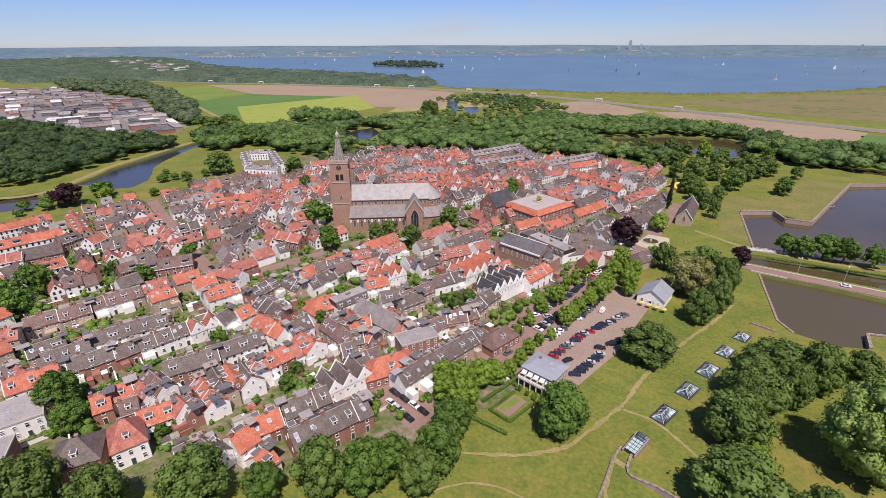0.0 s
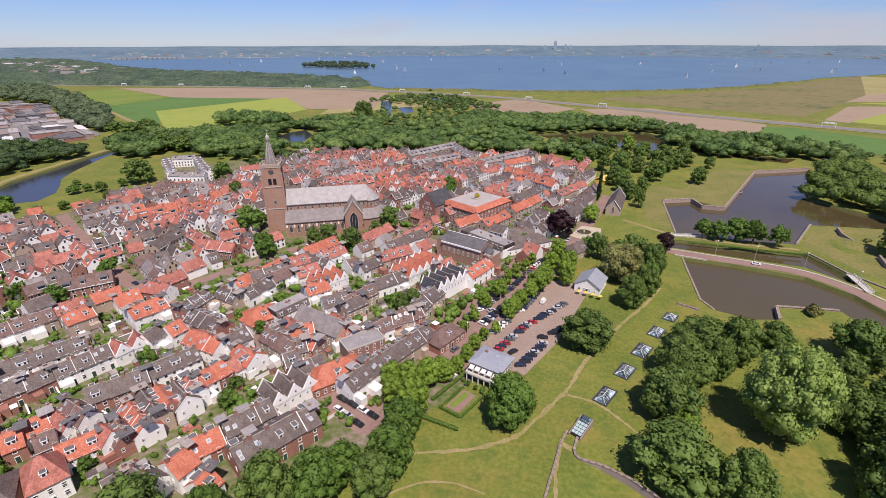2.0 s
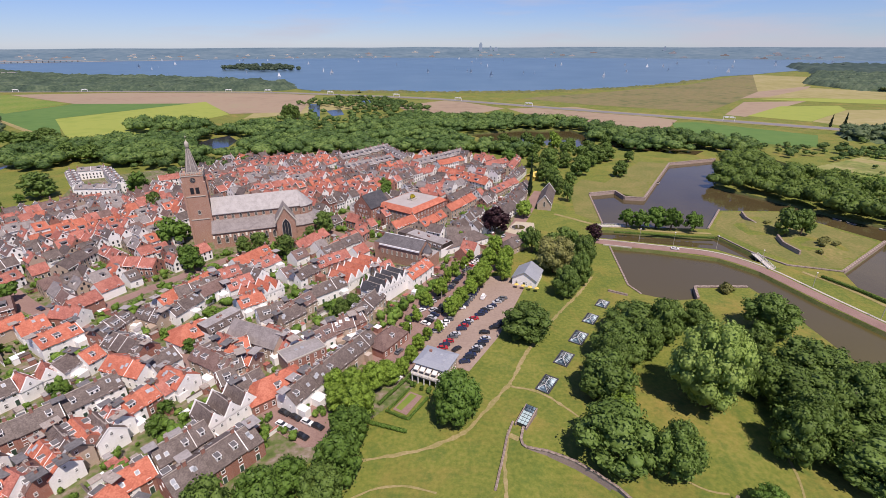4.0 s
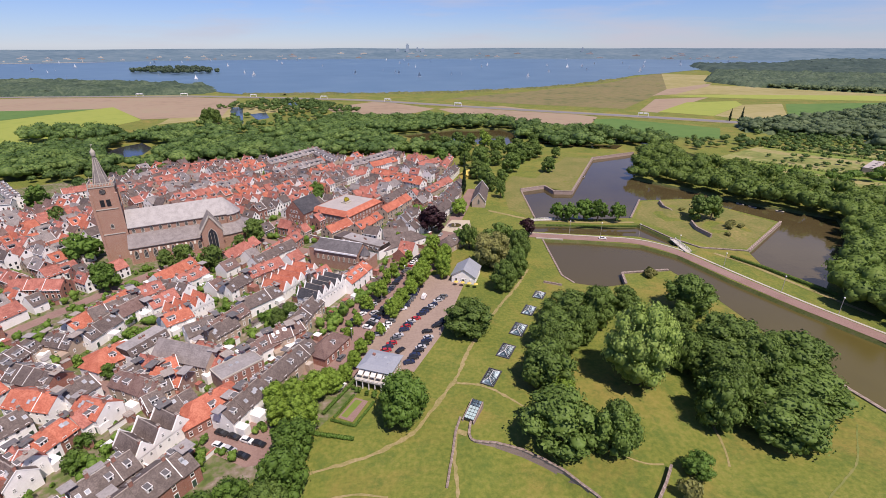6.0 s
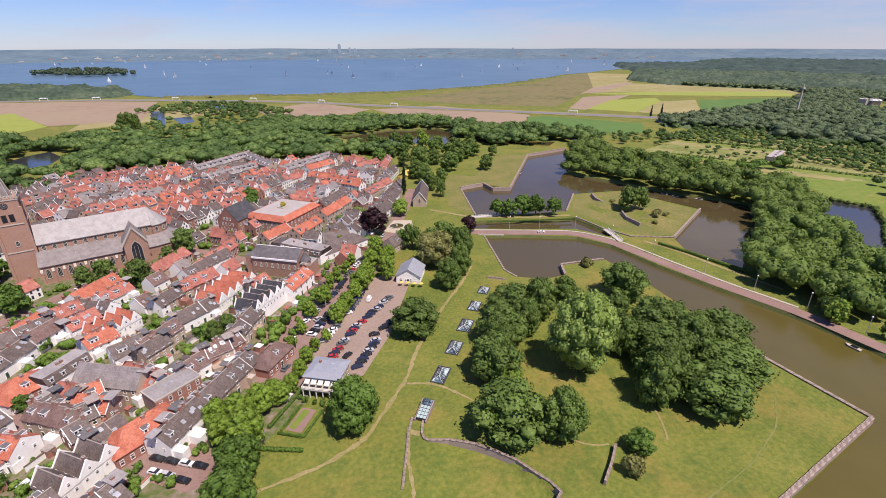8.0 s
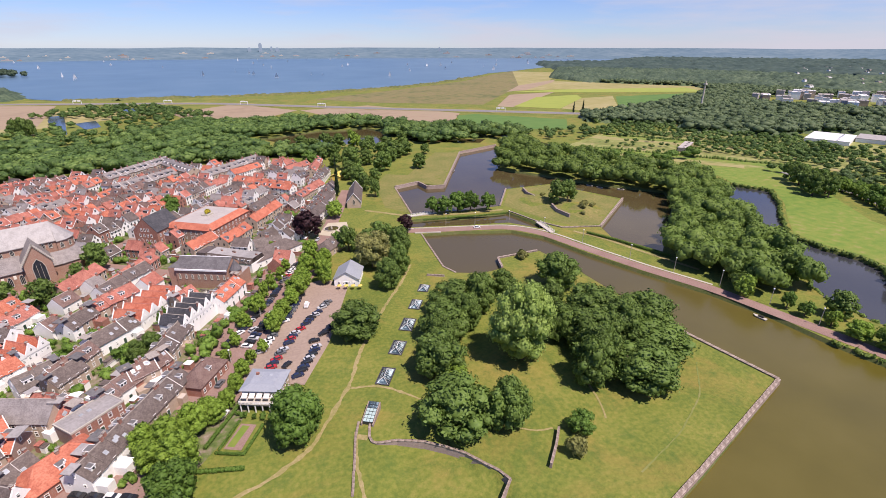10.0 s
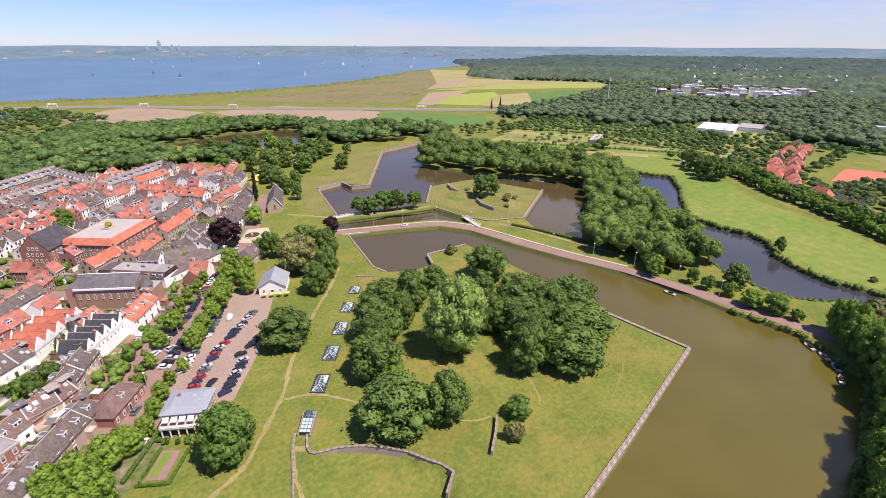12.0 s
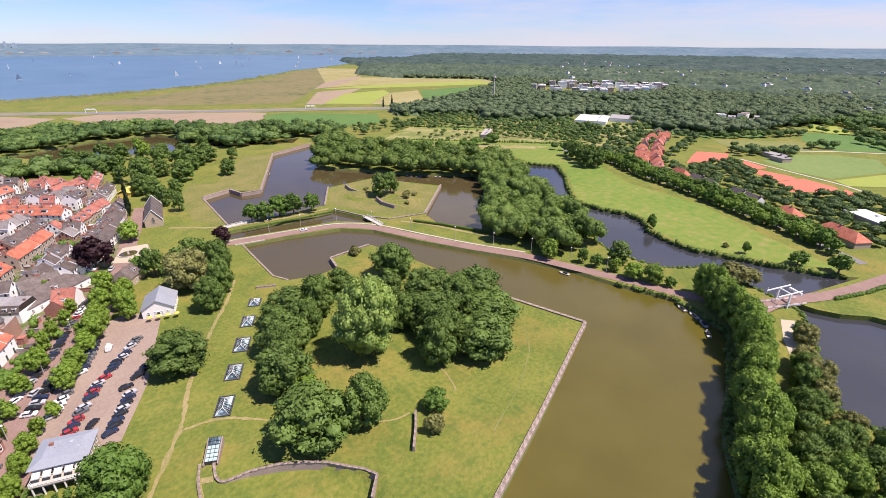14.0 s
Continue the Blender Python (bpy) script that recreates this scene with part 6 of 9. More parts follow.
def casemate_entrance(x, y, turn):
    root = thing("glass_entrance", x, y, 0, turn, label="sloping glass canopy over a sunken entrance", category="entrance")
    root.scale = (0.85, 0.68, 0.9)
    for k in range(6):
        g = Form()
        g.slab([(-4.2 + 1.35 * k, -2.2, 1.2 + 0.26 * k), (-4.2 + 1.35 * (k + 0.92), -2.2, 1.2 + 0.26 * (k + 0.92)), (-4.2 + 1.35 * (k + 0.92), 2.2, 1.2 + 0.26 * (k + 0.92)), (-4.2 + 1.35 * k, 2.2, 1.2 + 0.26 * k)], 0.05)
        place_part("pane", g.mesh("pane", PALE_GLASS if k < 4 else BLUE_GLASS), root)
    b = Form()
    for sy in (-2.2, -0.73, 0.73, 2.2):
        b.rod((-4.2, sy, 1.26), (3.9, sy, 2.84), 0.07, 0.07, 5)
    for k in range(7):
        b.rod((-4.2 + 1.35 * k, -2.25, 1.26 + 0.26 * k), (-4.2 + 1.35 * k, 2.25, 1.26 + 0.26 * k), 0.05, 0.05, 4)
    place_part("glazing_frame", b.mesh("glazing_frame", IRON), root)
    for sy in (-1, 1):
        w = Form()
        w.add([(-5, -0.25, -2.2), (4, -0.25, -2.2), (4, 0.25, -2.2), (-5, 0.25, -2.2), (-5, -0.25, 1.0), (4, -0.25, 2.7), (4, 0.25, 2.7), (-5, 0.25, 1.0)], [(0, 1, 5, 4), (2, 3, 7, 6), (4, 5, 6, 7), (3, 0, 4, 7), (1, 2, 6, 5)])
        place_part("side_wall", w.mesh("side_wall", REVET), root, pose(0, sy * 2.5, 0))
    f = Form()
    f.box(3.6, -2.2, -2.2, 4.0, 2.2, 2.6)
    place_part("back_wall", f.mesh("back_wall", REVET), root)
    f = Form()
    f.box(-4.3, -2.1, -2.2, -4.1, 2.1, 1.1)
    place_part("door_glass", f.mesh("door_glass", GLASS), root)
    f = Form()
    f.add([(-11, -2.2, 0.1), (-4.2, -2.2, -0.2), (-4.2, 2.2, -0.2), (-11, 2.2, 0.1)], [(0, 1, 2, 3)])
    place_part("ramp", f.mesh("ramp", PATH_SAND), root)


casemate_entrance(19.7, 98.6, 60)
stone_run("ramp_wall", [(9.5, 73.5), (12, 84), (13.6, 91.4), (15.6, 97.2)], -0.6, 0.2, 0.4, REVET, "low brick wall beside the sunken entrance path", stone=1.6)
stone_run("garden_steps", [(64, 179.8), (71.5, 176)], -0.4, 0.6, 0.5, REVET, "low stone wall with steps by the moat", stone=1.5)

# ---- rows of houses, street by street ----
house_row(-321, 137, -313, 164, 'O', 8, 'r')
house_row(-294, 122, -280, 149, 'O', 9, 'r')
house_row(-275, 112, -267, 121, 'R', 8, 'r')
house_row(-270, 126, -265, 134, 'D', 14, 'h')
house_row(-244, 112, -240, 123, 'O', 9, 'r')
house_row(-253, 103, -252, 111, 'D', 9, 'r')
house_row(-250, 98, -245, 101, 'O', 9, 'r')
house_row(-217, 78, -216, 84, 'O', 9, 'r')
house_row(-198, 79, -187, 97, 'B', 9, 'r')
house_row(-188, 98, -180, 114, 'B', 9, 'r')
house_row(-181, 115, -176, 124, 'R', 8, 'r')
house_row(-170, 109, -166, 118, 'O', 9, 'r')
house_row(-198, 69, -193, 75, 'R', 9, 'r')
house_row(-168, 65, -161, 78, 'D', 9, 'r')
house_row(-165, 80, -151, 101, 'D', 9, 'r')
house_row(-177, 67, -172, 77, 'D', 6, 'r')
house_row(-150, 77, -147, 84, 'D', 8, 'r')
house_row(-189, 62, -187, 68, 'O', 7, 'r')
house_row(-157, 67, -150, 78, 'D', 8, 'r')
house_row(-146, 84, -138, 98, 'D', 8, 'r')
house_row(-311, 175, -270, 154, 'O', 8, 'r')
house_row(-270, 139, -269, 150, 'D', 8, 'r')
house_row(-253, 143, -255, 153, 'R', 8, 'r')
house_row(-239, 141, -233, 150, 'D', 8, 'r')
house_row(-230, 148, -221, 163, 'R', 10, 'r')
house_row(-233, 173, -216, 164, 'R', 8, 'r')
house_row(-208, 160, -205, 171, 'R', 8, 'r')
house_row(-222, 173, -217, 183, 'D', 8, 'r')
house_row(-229, 124, -217, 122, 'R', 7, 'r')
house_row(-208, 125, -205, 132, 'B', 8, 'r')
house_row(-196, 115, -193, 124, 'D', 8, 'r')
house_row(-199, 133, -185, 147, 'B', 13, 'r')
house_row(-174, 125, -169, 135, 'O', 8, 'r')
house_row(-165, 127, -160, 135, 'O', 11, 'r')
house_row(-151, 119, -145, 131, 'O', 13, 'r')
house_row(-131, 105, -130, 112, 'D', 8, 'r')
house_row(-137, 97, -135, 102, 'R', 7, 'g')
house_row(-135, 103, -132, 107, 'R', 7, 'g')
house_row(-116, 90, -108, 103, 'D', 9, 'r', 'P')
house_row(-117, 112, -101, 108, 'O', 10, 'r', 'P')
house_row(-127, 111, -125, 117, 'O', 8, 'r', 'P')
house_row(-100, 88, -93, 84, 'R', 7, 'r', 'P')
house_row(-98, 89, -94, 99, 'O', 9, 'r')
house_row(-95, 107, -85, 103, 'O', 9, 'r', 'P')
house_row(-93, 99, -90, 105, 'R', 8, 'r', 'P')
house_row(-164, 53, -157, 65, 'O', 10, 'r')
house_row(-170, 60, -162, 59, 'R', 7, 'r')
house_row(-152, 44, -146, 53, 'D', 13, 'f')
house_row(-132, 57, -129, 61, 'O', 9, 'r')
house_row(-131, 62, -128, 67, 'O', 8, 'r', 'P')
house_row(-130, 69, -119, 66, 'R', 7, 'r', 'P')
house_row(-127, 72, -116, 69, 'B', 7, 'r')
house_row(-122, 58, -119, 62, 'B', 7, 'r', 'B')
house_row(-114, 57, -108, 65, 'O', 8, 'r', 'P')
house_row(-109, 66, -103, 64, 'R', 7, 'r', 'P')
house_row(-108, 69, -100, 65, 'B', 7, 'r')
house_row(-125, 76, -115, 89, 'D', 9, 'r')
house_row(-110, 76, -97, 69, 'O', 8, 'r')
house_row(-109, 80, -97, 73, 'D', 8, 'r')
house_row(-94, 51, -91, 56, 'D', 9, 'r', 'P')
house_row(-90, 56, -82, 54, 'D', 8, 'r', 'P')
house_row(-72, 55, -71, 60, 'O', 8, 'r', 'P')
house_row(-82, 58, -80, 64, 'O', 9, 'r')
house_row(-82, 65, -77, 72, 'O', 9, 'r')
house_row(-77, 73, -69, 84, 'D', 9, 'r')
house_row(-69, 65, -56, 84, 'D', 11, 'r')
house_row(-73, 87, -65, 100, 'W', 9.5, 'g')
house_row(-106, 83, -96, 77, 'O', 8, 'r')
house_row(-103, 86, -93, 80, 'D', 8, 'r')
house_row(-63, 100, -54, 109, 'O', 10, 'h')
house_row(-77, 105, -73, 109, 'D', 8, 'r')
house_row(-69, 101, -64, 108, 'D', 8, 'r')
house_row(-80, 119, -69, 116, 'O', 8, 'r')
house_row(-125, 149, -116, 176, 'O', 9, 'r')
house_row(-116, 142, -112, 156, 'D', 8, 'r', 'P')
house_row(-112, 157, -107, 168, 'B', 8, 'r', 'P')
house_row(-103, 127, -99, 136, 'O', 9, 'h', 'P')
house_row(-72, 144, -64, 158, 'B', 8, 'r', 'L')
house_row(-190, 176, -192, 199, 'D', 9, 'r')
house_row(-186, 201, -171, 192, 'R', 8, 'r')
house_row(-171, 187, -148, 186, 'R', 9, 'r')
house_row(-159, 159, -155, 168, 'R', 9, 'r')
house_row(-158, 143, -154, 154, 'R', 8, 'r')
house_row(-162, 141, -149, 140, 'R', 8, 'r')
house_row(-133, 125, -131, 140, 'D', 8, 'r')
house_row(-126, 125, -109, 119, 'D', 10, 'r')
house_row(-102, 109, -98, 117, 'D', 9, 'r')
house_row(-128, 144, -116, 140, 'D', 8, 'r')
house_row(-90, 118, -74, 110, 'B', 9, 'r')
house_row(-175, 55, -172, 60, 'D', 9, 'r')
house_row(-139, 35, -136, 38, 'D', 10, 'f')
house_row(-142, 52, -144, 57, 'D', 7, 'r')
house_row(-112, 188, -103, 207, 'O', 9, 'r')
house_row(-101, 185, -94, 197, 'R', 8, 'r')
house_row(-113, 172, -105, 180, 'R', 9, 'r')
house_row(-104, 165, -97, 174, 'R', 8, 'r')
house_row(-106, 182, -92, 176, 'D', 8, 'r')
house_row(-92, 157, -83, 170, 'O', 10, 'g')
house_row(-92, 150, -85, 158, 'O', 9, 'r')
house_row(-121, 156, -110, 169, 'D', 9, 'r')
house_row(-96, 131, -89, 144, 'D', 8, 'm')
house_row(-104, 130, -99, 135, 'O', 11, 'h')
house_row(-84, 133, -63, 125, 'B', 9.5, 'c')
house_row(-72, 134, -59, 124, 'R', 9, 'r')
house_row(-80, 142, -71, 149, 'D', 9, 'r')
house_row(-71, 140, -65, 149, 'D', 8, 'r')
house_row(-87, 126, -79, 121, 'R', 8, 'r')
house_row(-81, 120, -75, 124, 'O', 9, 'r')
house_row(-90, 116, -86, 122, 'D', 8, 'r')
house_row(-78, 110, -73, 114, 'D', 8, 'r')
house_row(-63, 101, -54, 110, 'O', 10, 'h')
house_row(-60, 116, -50, 126, 'D', 8, 'f', 'B')
house_row(-52, 97, -34, 132, 'D', 9, 'r')
house_row(-55, 128, -40, 145, 'B', 8, 'r')
house_row(-42, 147, -37, 163, 'D', 9, 'r')
house_row(-40, 162, -30, 180, 'K', 10, 'g')
house_row(-57, 175, -46, 197, 'O', 12, 'g')
house_row(-66, 161, -55, 174, 'D', 9, 'r')
house_row(-77, 175, -71, 186, 'D', 8, 'r')
house_row(-72, 189, -60, 202, 'R', 9, 'r')
house_row(-89, 209, -80, 230, 'R', 9, 'r')
house_row(-70, 208, -59, 236, 'R', 9, 'r')
house_row(-73, 202, -59, 225, 'D', 8, 'r')
house_row(-72, 282, -59, 300, 'D', 12, 'h')
house_row(-12, 221, 6, 235, 'D', 12, 'h')
house_row(-36, 234, -10, 215, 'D', 10, 'm')
house_row(-44, 242, -33, 257, 'O', 9, 'r')
house_row(-28, 244, -16, 263, 'O', 9, 'r')
house_row(-14, 272, 2, 300, 'O', 9, 'r')
house_row(-15, 295, 2, 326, 'D', 9, 'r')
house_row(7, 245, 32, 294, 'D', 10, 'r')
house_row(-24, 381, 15, 345, 'O', 11, 'r')
house_row(-29, 395, -8, 416, 'O', 10, 'r')
house_row(-10, 359, 15, 337, 'O', 9, 'r')
house_row(-119, 408, -84, 462, 'S', 11, 'b')
house_row(-105, 372, -72, 411, 'S', 10, 'b')
house_row(-81, 451, -56, 408, 'S', 11, 'b')
house_row(-50, 389, -9, 443, 'S', 10, 'b')
house_row(12, 390, 32, 412, 'R', 9, 'r')
house_row(32, 383, 43, 427, 'R', 9, 'r')
house_row(15, 315, 35, 348, 'R', 9, 'r')
house_row(30, 347, 44, 385, 'D', 9, 'r')
house_row(25, 285, 38, 318, 'D', 9, 'r')
house_row(-12, 236, 2, 239, 'D', 9, 'r', 'P')
house_row(-21, 240, -13, 236, 'D', 9, 'r', 'P')
house_row(3, 240, 13, 261, 'D', 8, 'r', 'P')
house_row(15, 269, 26, 293, 'D', 9, 'r', 'P')
house_row(27, 297, 43, 339, 'D', 9, 'r', 'P')
house_row(-42, 184, -36, 191, 'R', 8, 'r')
house_row(-27, 177, -19, 193, 'O', 9, 'r')
house_row(21, 220, 29, 229, 'D', 9, 'h')
house_row(-30, 128, -25, 137, 'B', 8, 'h', 'B')
house_row(-49, 136, -42, 140, 'B', 8, 'r')
house_row(-241, 332, -220, 349, 'R', 8, 'r')
# white block round a narrow court
for x0, y0, x1, y1 in ((-282, 301, -255, 307), (-286, 307, -324, 346), (-258, 314, -300, 356), (-321, 350, -304, 359)):
    n = max(1, round(math.hypot(x1 - x0, y1 - y0) / 9))
    for k in range(n):
        f = (k + 0.5) / n
        house(x0 + (x1 - x0) * f, y0 + (y1 - y0) * f, math.degrees(math.atan2(y1 - y0, x1 - x0)), math.hypot(x1 - x0, y1 - y0) / n - 0.05, 7.5, 7.4, 9.6, "S", PLASTER, "r", False)

# ---- the remaining rows of the old town, on its street grid ----
STREETS = [[(-40, 88), (-53.5, 96.3), (-64, 106), (-80, 114), (-95, 119), (-113, 125), (-133, 131), (-155, 139), (-183, 151), (-241, 185), (-300, 222)], [(-50, 95), (-38, 109), (-25, 124), (-15, 150), (-5, 172), (8, 205), (23, 238), (42, 300), (53, 335)],
           [(-92, 117), (-70, 160), (-40, 225), (-20, 275), (5, 330)], [(-160, 141), (-128, 195), (-85, 262), (-50, 330), (0, 420)], [(-20, 205), (-90, 250), (-150, 285), (-240, 330)]]
GREEN = [(-150, 214, 10), (-128, 210, 10), (-108, 212, 9), (31, 257, 14), (20, 228, 16), (-120, 190, 8)]


FITTED = [(-233, 87), (-227, 94), (-199, 128), (-160, 152), (-116, 184), (-72, 179), (-29, 193), (-17, 127), (-48, 69), (-67, 49), (-125, 26)]


def street_gap(x, y):
    best = 1e9
    for line in STREETS:
        for (x0, y0), (x1, y1) in zip(line, line[1:]):
            dx, dy = x1 - x0, y1 - y0
            t = min(1, max(0, ((x - x0) * dx + (y - y0) * dy) / (dx * dx + dy * dy)))
            best = min(best, math.hypot(x - x0 - t * dx, y - y0 - t * dy))
    return best


def fill_town():
    rnd = random.Random(11)
    ux, uy = math.cos(radians(60)), math.sin(radians(60))
    vx, vy = -uy, ux
    own = np.array(taken)
    count = 0
    v = -40.0
    while v < 470:
        for off, deep in ((0, 8.0), (11.5, 7.5)):
            u = -160.0
            roof = "D"
            while u < 480:
                far = math.hypot(u, v) > 250
                length = rnd.uniform(5.2, 8.5)
                x, y = (u + length / 2) * ux + (v + off) * vx, (u + length / 2) * uy + (v + off) * vy
                u += length
                warm = 0.62 if (y > 230 and x > -150) else 0.42
                if rnd.random() < 0.45:
                    roof = rnd.choice("ORRR") if rnd.random() < warm else rnd.choice("DDSB")
                if not inside(TOWN_IN, x, y) or inside(FITTED, x, y) or street_gap(x, y) < deep / 2 + 2.4:
                    continue
                d2 = np.hypot(own[:, 0] - x, own[:, 1] - y).min()
                if d2 < (deep + length) / 4 + 0.8 or any(math.hypot(x - a, y - b) < r for a, b, r in GREEN):
                    continue
                if rnd.random() < 0.06:
                    continue
                lift = rnd.uniform(-0.9, 0.9)
                near = math.hypot(x, y) < 205
                wall = rnd.choice((PLASTER, PLASTER, PLASTER, BRICK, BRICK_PALE, PLASTER))
                lift += rnd.choice((0, 0, 0, 1.4, 2.2)) if far else 0
                cross = rnd.random() < 0.38
                if cross:
                    house(x, y, -30 + rnd.uniform(-2, 2), deep + 1, min(length - 0.3, 7), 4.6 + lift, 8.0 + lift, roof, wall, "r", near)
                else:
                    house(x, y, 60 + rnd.uniform(-1.5, 1.5), length - 0.04, deep, 4.4 + lift, 7.7 + lift, roof, wall, "r", near)
                count += 1
        v += 22.5
    return count


TOWN_IN = [(-313, 172), (-308, 204), (-296, 230), (-290, 255), (-284, 280), (-262, 288), (-238, 296), (-222, 420), (20, 440), (30, 320), (14, 240), (-2, 197), (-16, 135), (-30, 110), (-46, 86), (-66, 68), (-103, 50), (-170, 20), (-300, 125)]
house(-111, 51.5, 57, 8.2, 11, 6.4, 11.4, "R", PLASTER, "h")
house(-117.5, 43.2, 45.6, 10.6, 11, 6.6, 10.6, "D", BRICK, "h")
fill_town()

tagged(new("distant_houses", MASS.mesh("distant_houses", *MASS_MATS)), "close-packed gabled houses with red and grey roofs", "houses", kind="stuff")


def outbuildings():
    """Sheds, lean-tos, walls and glass rooms in the back gardens, as one mass."""
    rnd = random.Random(8)
    f = Form()
    cell = collections.defaultdict(list)
    for a, b in taken:
        cell[(int(a // 6), int(b // 6))].append((a, b))
    mats = [PLASTER, BRICK, FELT, WHITE, STONE, TILE_DARK, TILE_RED]
    count = 0
    for _ in range(9000):
        x, y = rnd.uniform(-340, 25), rnd.uniform(20, 440)
        if count > 900 or not inside(TOWN_IN, x, y) or street_gap(x, y) < 5.5:
            continue
        near = [p for i in (-1, 0, 1) for j in (-1, 0, 1) for p in cell[(int(x // 6) + i, int(y // 6) + j)]]
        d = min((math.hypot(x - a, y - b) for a, b in near), default=9)
        if d < 2.3 or d > 5.5:
            continue
        t = radians(60 + rnd.choice((0, 90)))
        a, b, h = rnd.uniform(0.8, 1.7), rnd.uniform(0.7, 1.3), rnd.uniform(1.9, 2.7)
        if rnd.random() < 0.4:
            a, b, h = rnd.uniform(2, 4), 0.12, rnd.uniform(1.5, 2.0)
        wall, roof = rnd.choice((0, 1, 1, 4)), rnd.choice((2, 3, 5, 5, 6, 4))
        g = Form()
        g.box(-a, -b, 0, a, b, h, wall)
        g.box(-a - 0.1, -b - 0.1, h, a + 0.1, b + 0.1, h + 0.12, roof)
        n = len(f.v)
        f.v += [(x + p * math.cos(t) - q * math.sin(t), y + p * math.sin(t) + q * math.cos(t), r) for p, q, r in g.v]
        f.f += [tuple(n + k for k in q) for q in g.f]
        f.i += g.i
        count += 1
    tagged(new("outbuildings", f.mesh("outbuildings", *mats)), "small sheds and walls in the back gardens", "sheds", kind="stuff")


outbuildings()


def garden_green():
    """Shrubs and small trees in the gardens between the rows, as one mass."""
    rng = np.random.default_rng(5)
    own = np.array(taken)
    cell = collections.defaultdict(list)
    for a, b in own:
        cell[(int(a // 6), int(b // 6))].append((a, b))
    V, Q, T3, n0 = [], [], [], 0
    for _ in range(13500):
        x, y = rng.uniform(-340, 30), rng.uniform(20, 440)
        if not inside(TOWN_IN, x, y) or street_gap(x, y) < 4.2:
            continue
        near = [p for i in (-1, 0, 1) for j in (-1, 0, 1) for p in cell[(int(x // 6) + i, int(y // 6) + j)]]
        d = min((math.hypot(x - a, y - b) for a, b in near), default=9)
        if d < 1.4 or d > 9.5:
            continue
        r = rng.uniform(0.5, min(2.0, d * 0.6))
        if rng.uniform() < 0.1 and d > 2.4:
            r = min(2.9, d * 0.75)
        h = r * rng.uniform(1.0, 2.2)
        lobes = [((x, y, h * 0.5), (r, r, h * 0.55))] + [((x + rng.uniform(-r, r) * 0.7, y + rng.uniform(-r, r) * 0.7, h * rng.uniform(0.3, 0.9)), (r * 0.5, r * 0.5, h * 0.3)) for _ in range(2)]
        v, q, t = crown_arrays(rng, lobes, 27 if math.hypot(x, y) < 200 else 9, 0.33, 1)
        V.append(v)
        Q.append(q + n0)
        T3.append(t + n0)
        n0 += len(v)
    tagged(new("garden_shrubs", np_mesh("garden_shrubs", np.concatenate(V), np.concatenate(Q), np.concatenate(T3), [GARDEN_LEAF])), "mixed green garden shrubs between the houses", "shrubs", kind="stuff")

# ---- trees ----
def ico(sub):
    bm = bmesh.new()
    bmesh.ops.create_icosphere(bm, subdivisions=sub, radius=1)
    v = np.array([tuple(q.co) for q in bm.verts])
    f = np.array([[q.index for q in p.verts] for p in bm.faces])
    bm.free()
    return v, f


ICO = {1: ico(1), 2: ico(2)}


def crown_arrays(rng, lobes, clumps, leaf, core=2, hard=0.86, scatter=0.4):
    """Leaf clumps over a set of lobes (centre, radii), with a leafy core in each lobe. Returns verts, quads, tris."""
    verts, quads, tris, n0 = [], [], [], 0
    iv, itri = ICO[core]
    total = sum(r[0] * r[2] for _, r in lobes)
    for c, r in lobes:
        c, r = np.array(c), np.array(r)
        jag = 1 + 0.12 * rng.standard_normal((len(iv), 1))
        verts.append(c + iv * r * hard * jag)
        tris.append(itri + n0)
        n0 += len(iv)
        m = max(8, int(clumps * r[0] * r[2] / total))
        d = rng.standard_normal((m, 3))
        d[:, 2] = np.where(d[:, 2] < -0.45, -d[:, 2], d[:, 2])
        d /= np.linalg.norm(d, axis=1, keepdims=True)
        p = c + d * r * rng.uniform(hard - 0.02, 1.1, (m, 1))
        nrm = d + scatter * rng.standard_normal((m, 3))
        nrm /= np.linalg.norm(nrm, axis=1, keepdims=True)
        a = np.cross(nrm, rng.standard_normal((m, 3)))
        a /= np.linalg.norm(a, axis=1, keepdims=True) + 1e-9
        b = np.cross(nrm, a)
        s = leaf * rng.uniform(0.6, 1.35, (m, 1))
        bend = nrm * s * 0.35
        q = np.stack([p - a * s - bend * 0.6, p - b * s * 0.7 + bend * 0.5, p + a * s - bend, p + b * s * 0.7 + bend * 0.5], 1).reshape(-1, 3)
        verts.append(q)
        quads.append(np.arange(m * 4).reshape(-1, 4) + n0)
        n0 += 4 * m
    return np.concatenate(verts), np.concatenate(quads), np.concatenate(tris)


def np_mesh(name, verts, quads, tris, mats):
    me = bpy.data.meshes.new(name)
    loops = np.r_[quads.ravel(), tris.ravel()].astype(np.int32)
    sizes = np.r_[np.full(len(quads), 4), np.full(len(tris), 3)]
    me.vertices.add(len(verts))
    me.vertices.foreach_set("co", verts.astype(np.float32).ravel())
    me.loops.add(len(loops))
    me.loops.foreach_set("vertex_index", loops)
    me.polygons.add(len(sizes))
    me.polygons.foreach_set("loop_start", np.r_[0, np.cumsum(sizes)[:-1]].astype(np.int32))
    for m in mats:
        me.materials.append(m)
    me.update(calc_edges=True)
    me.validate()
    return me


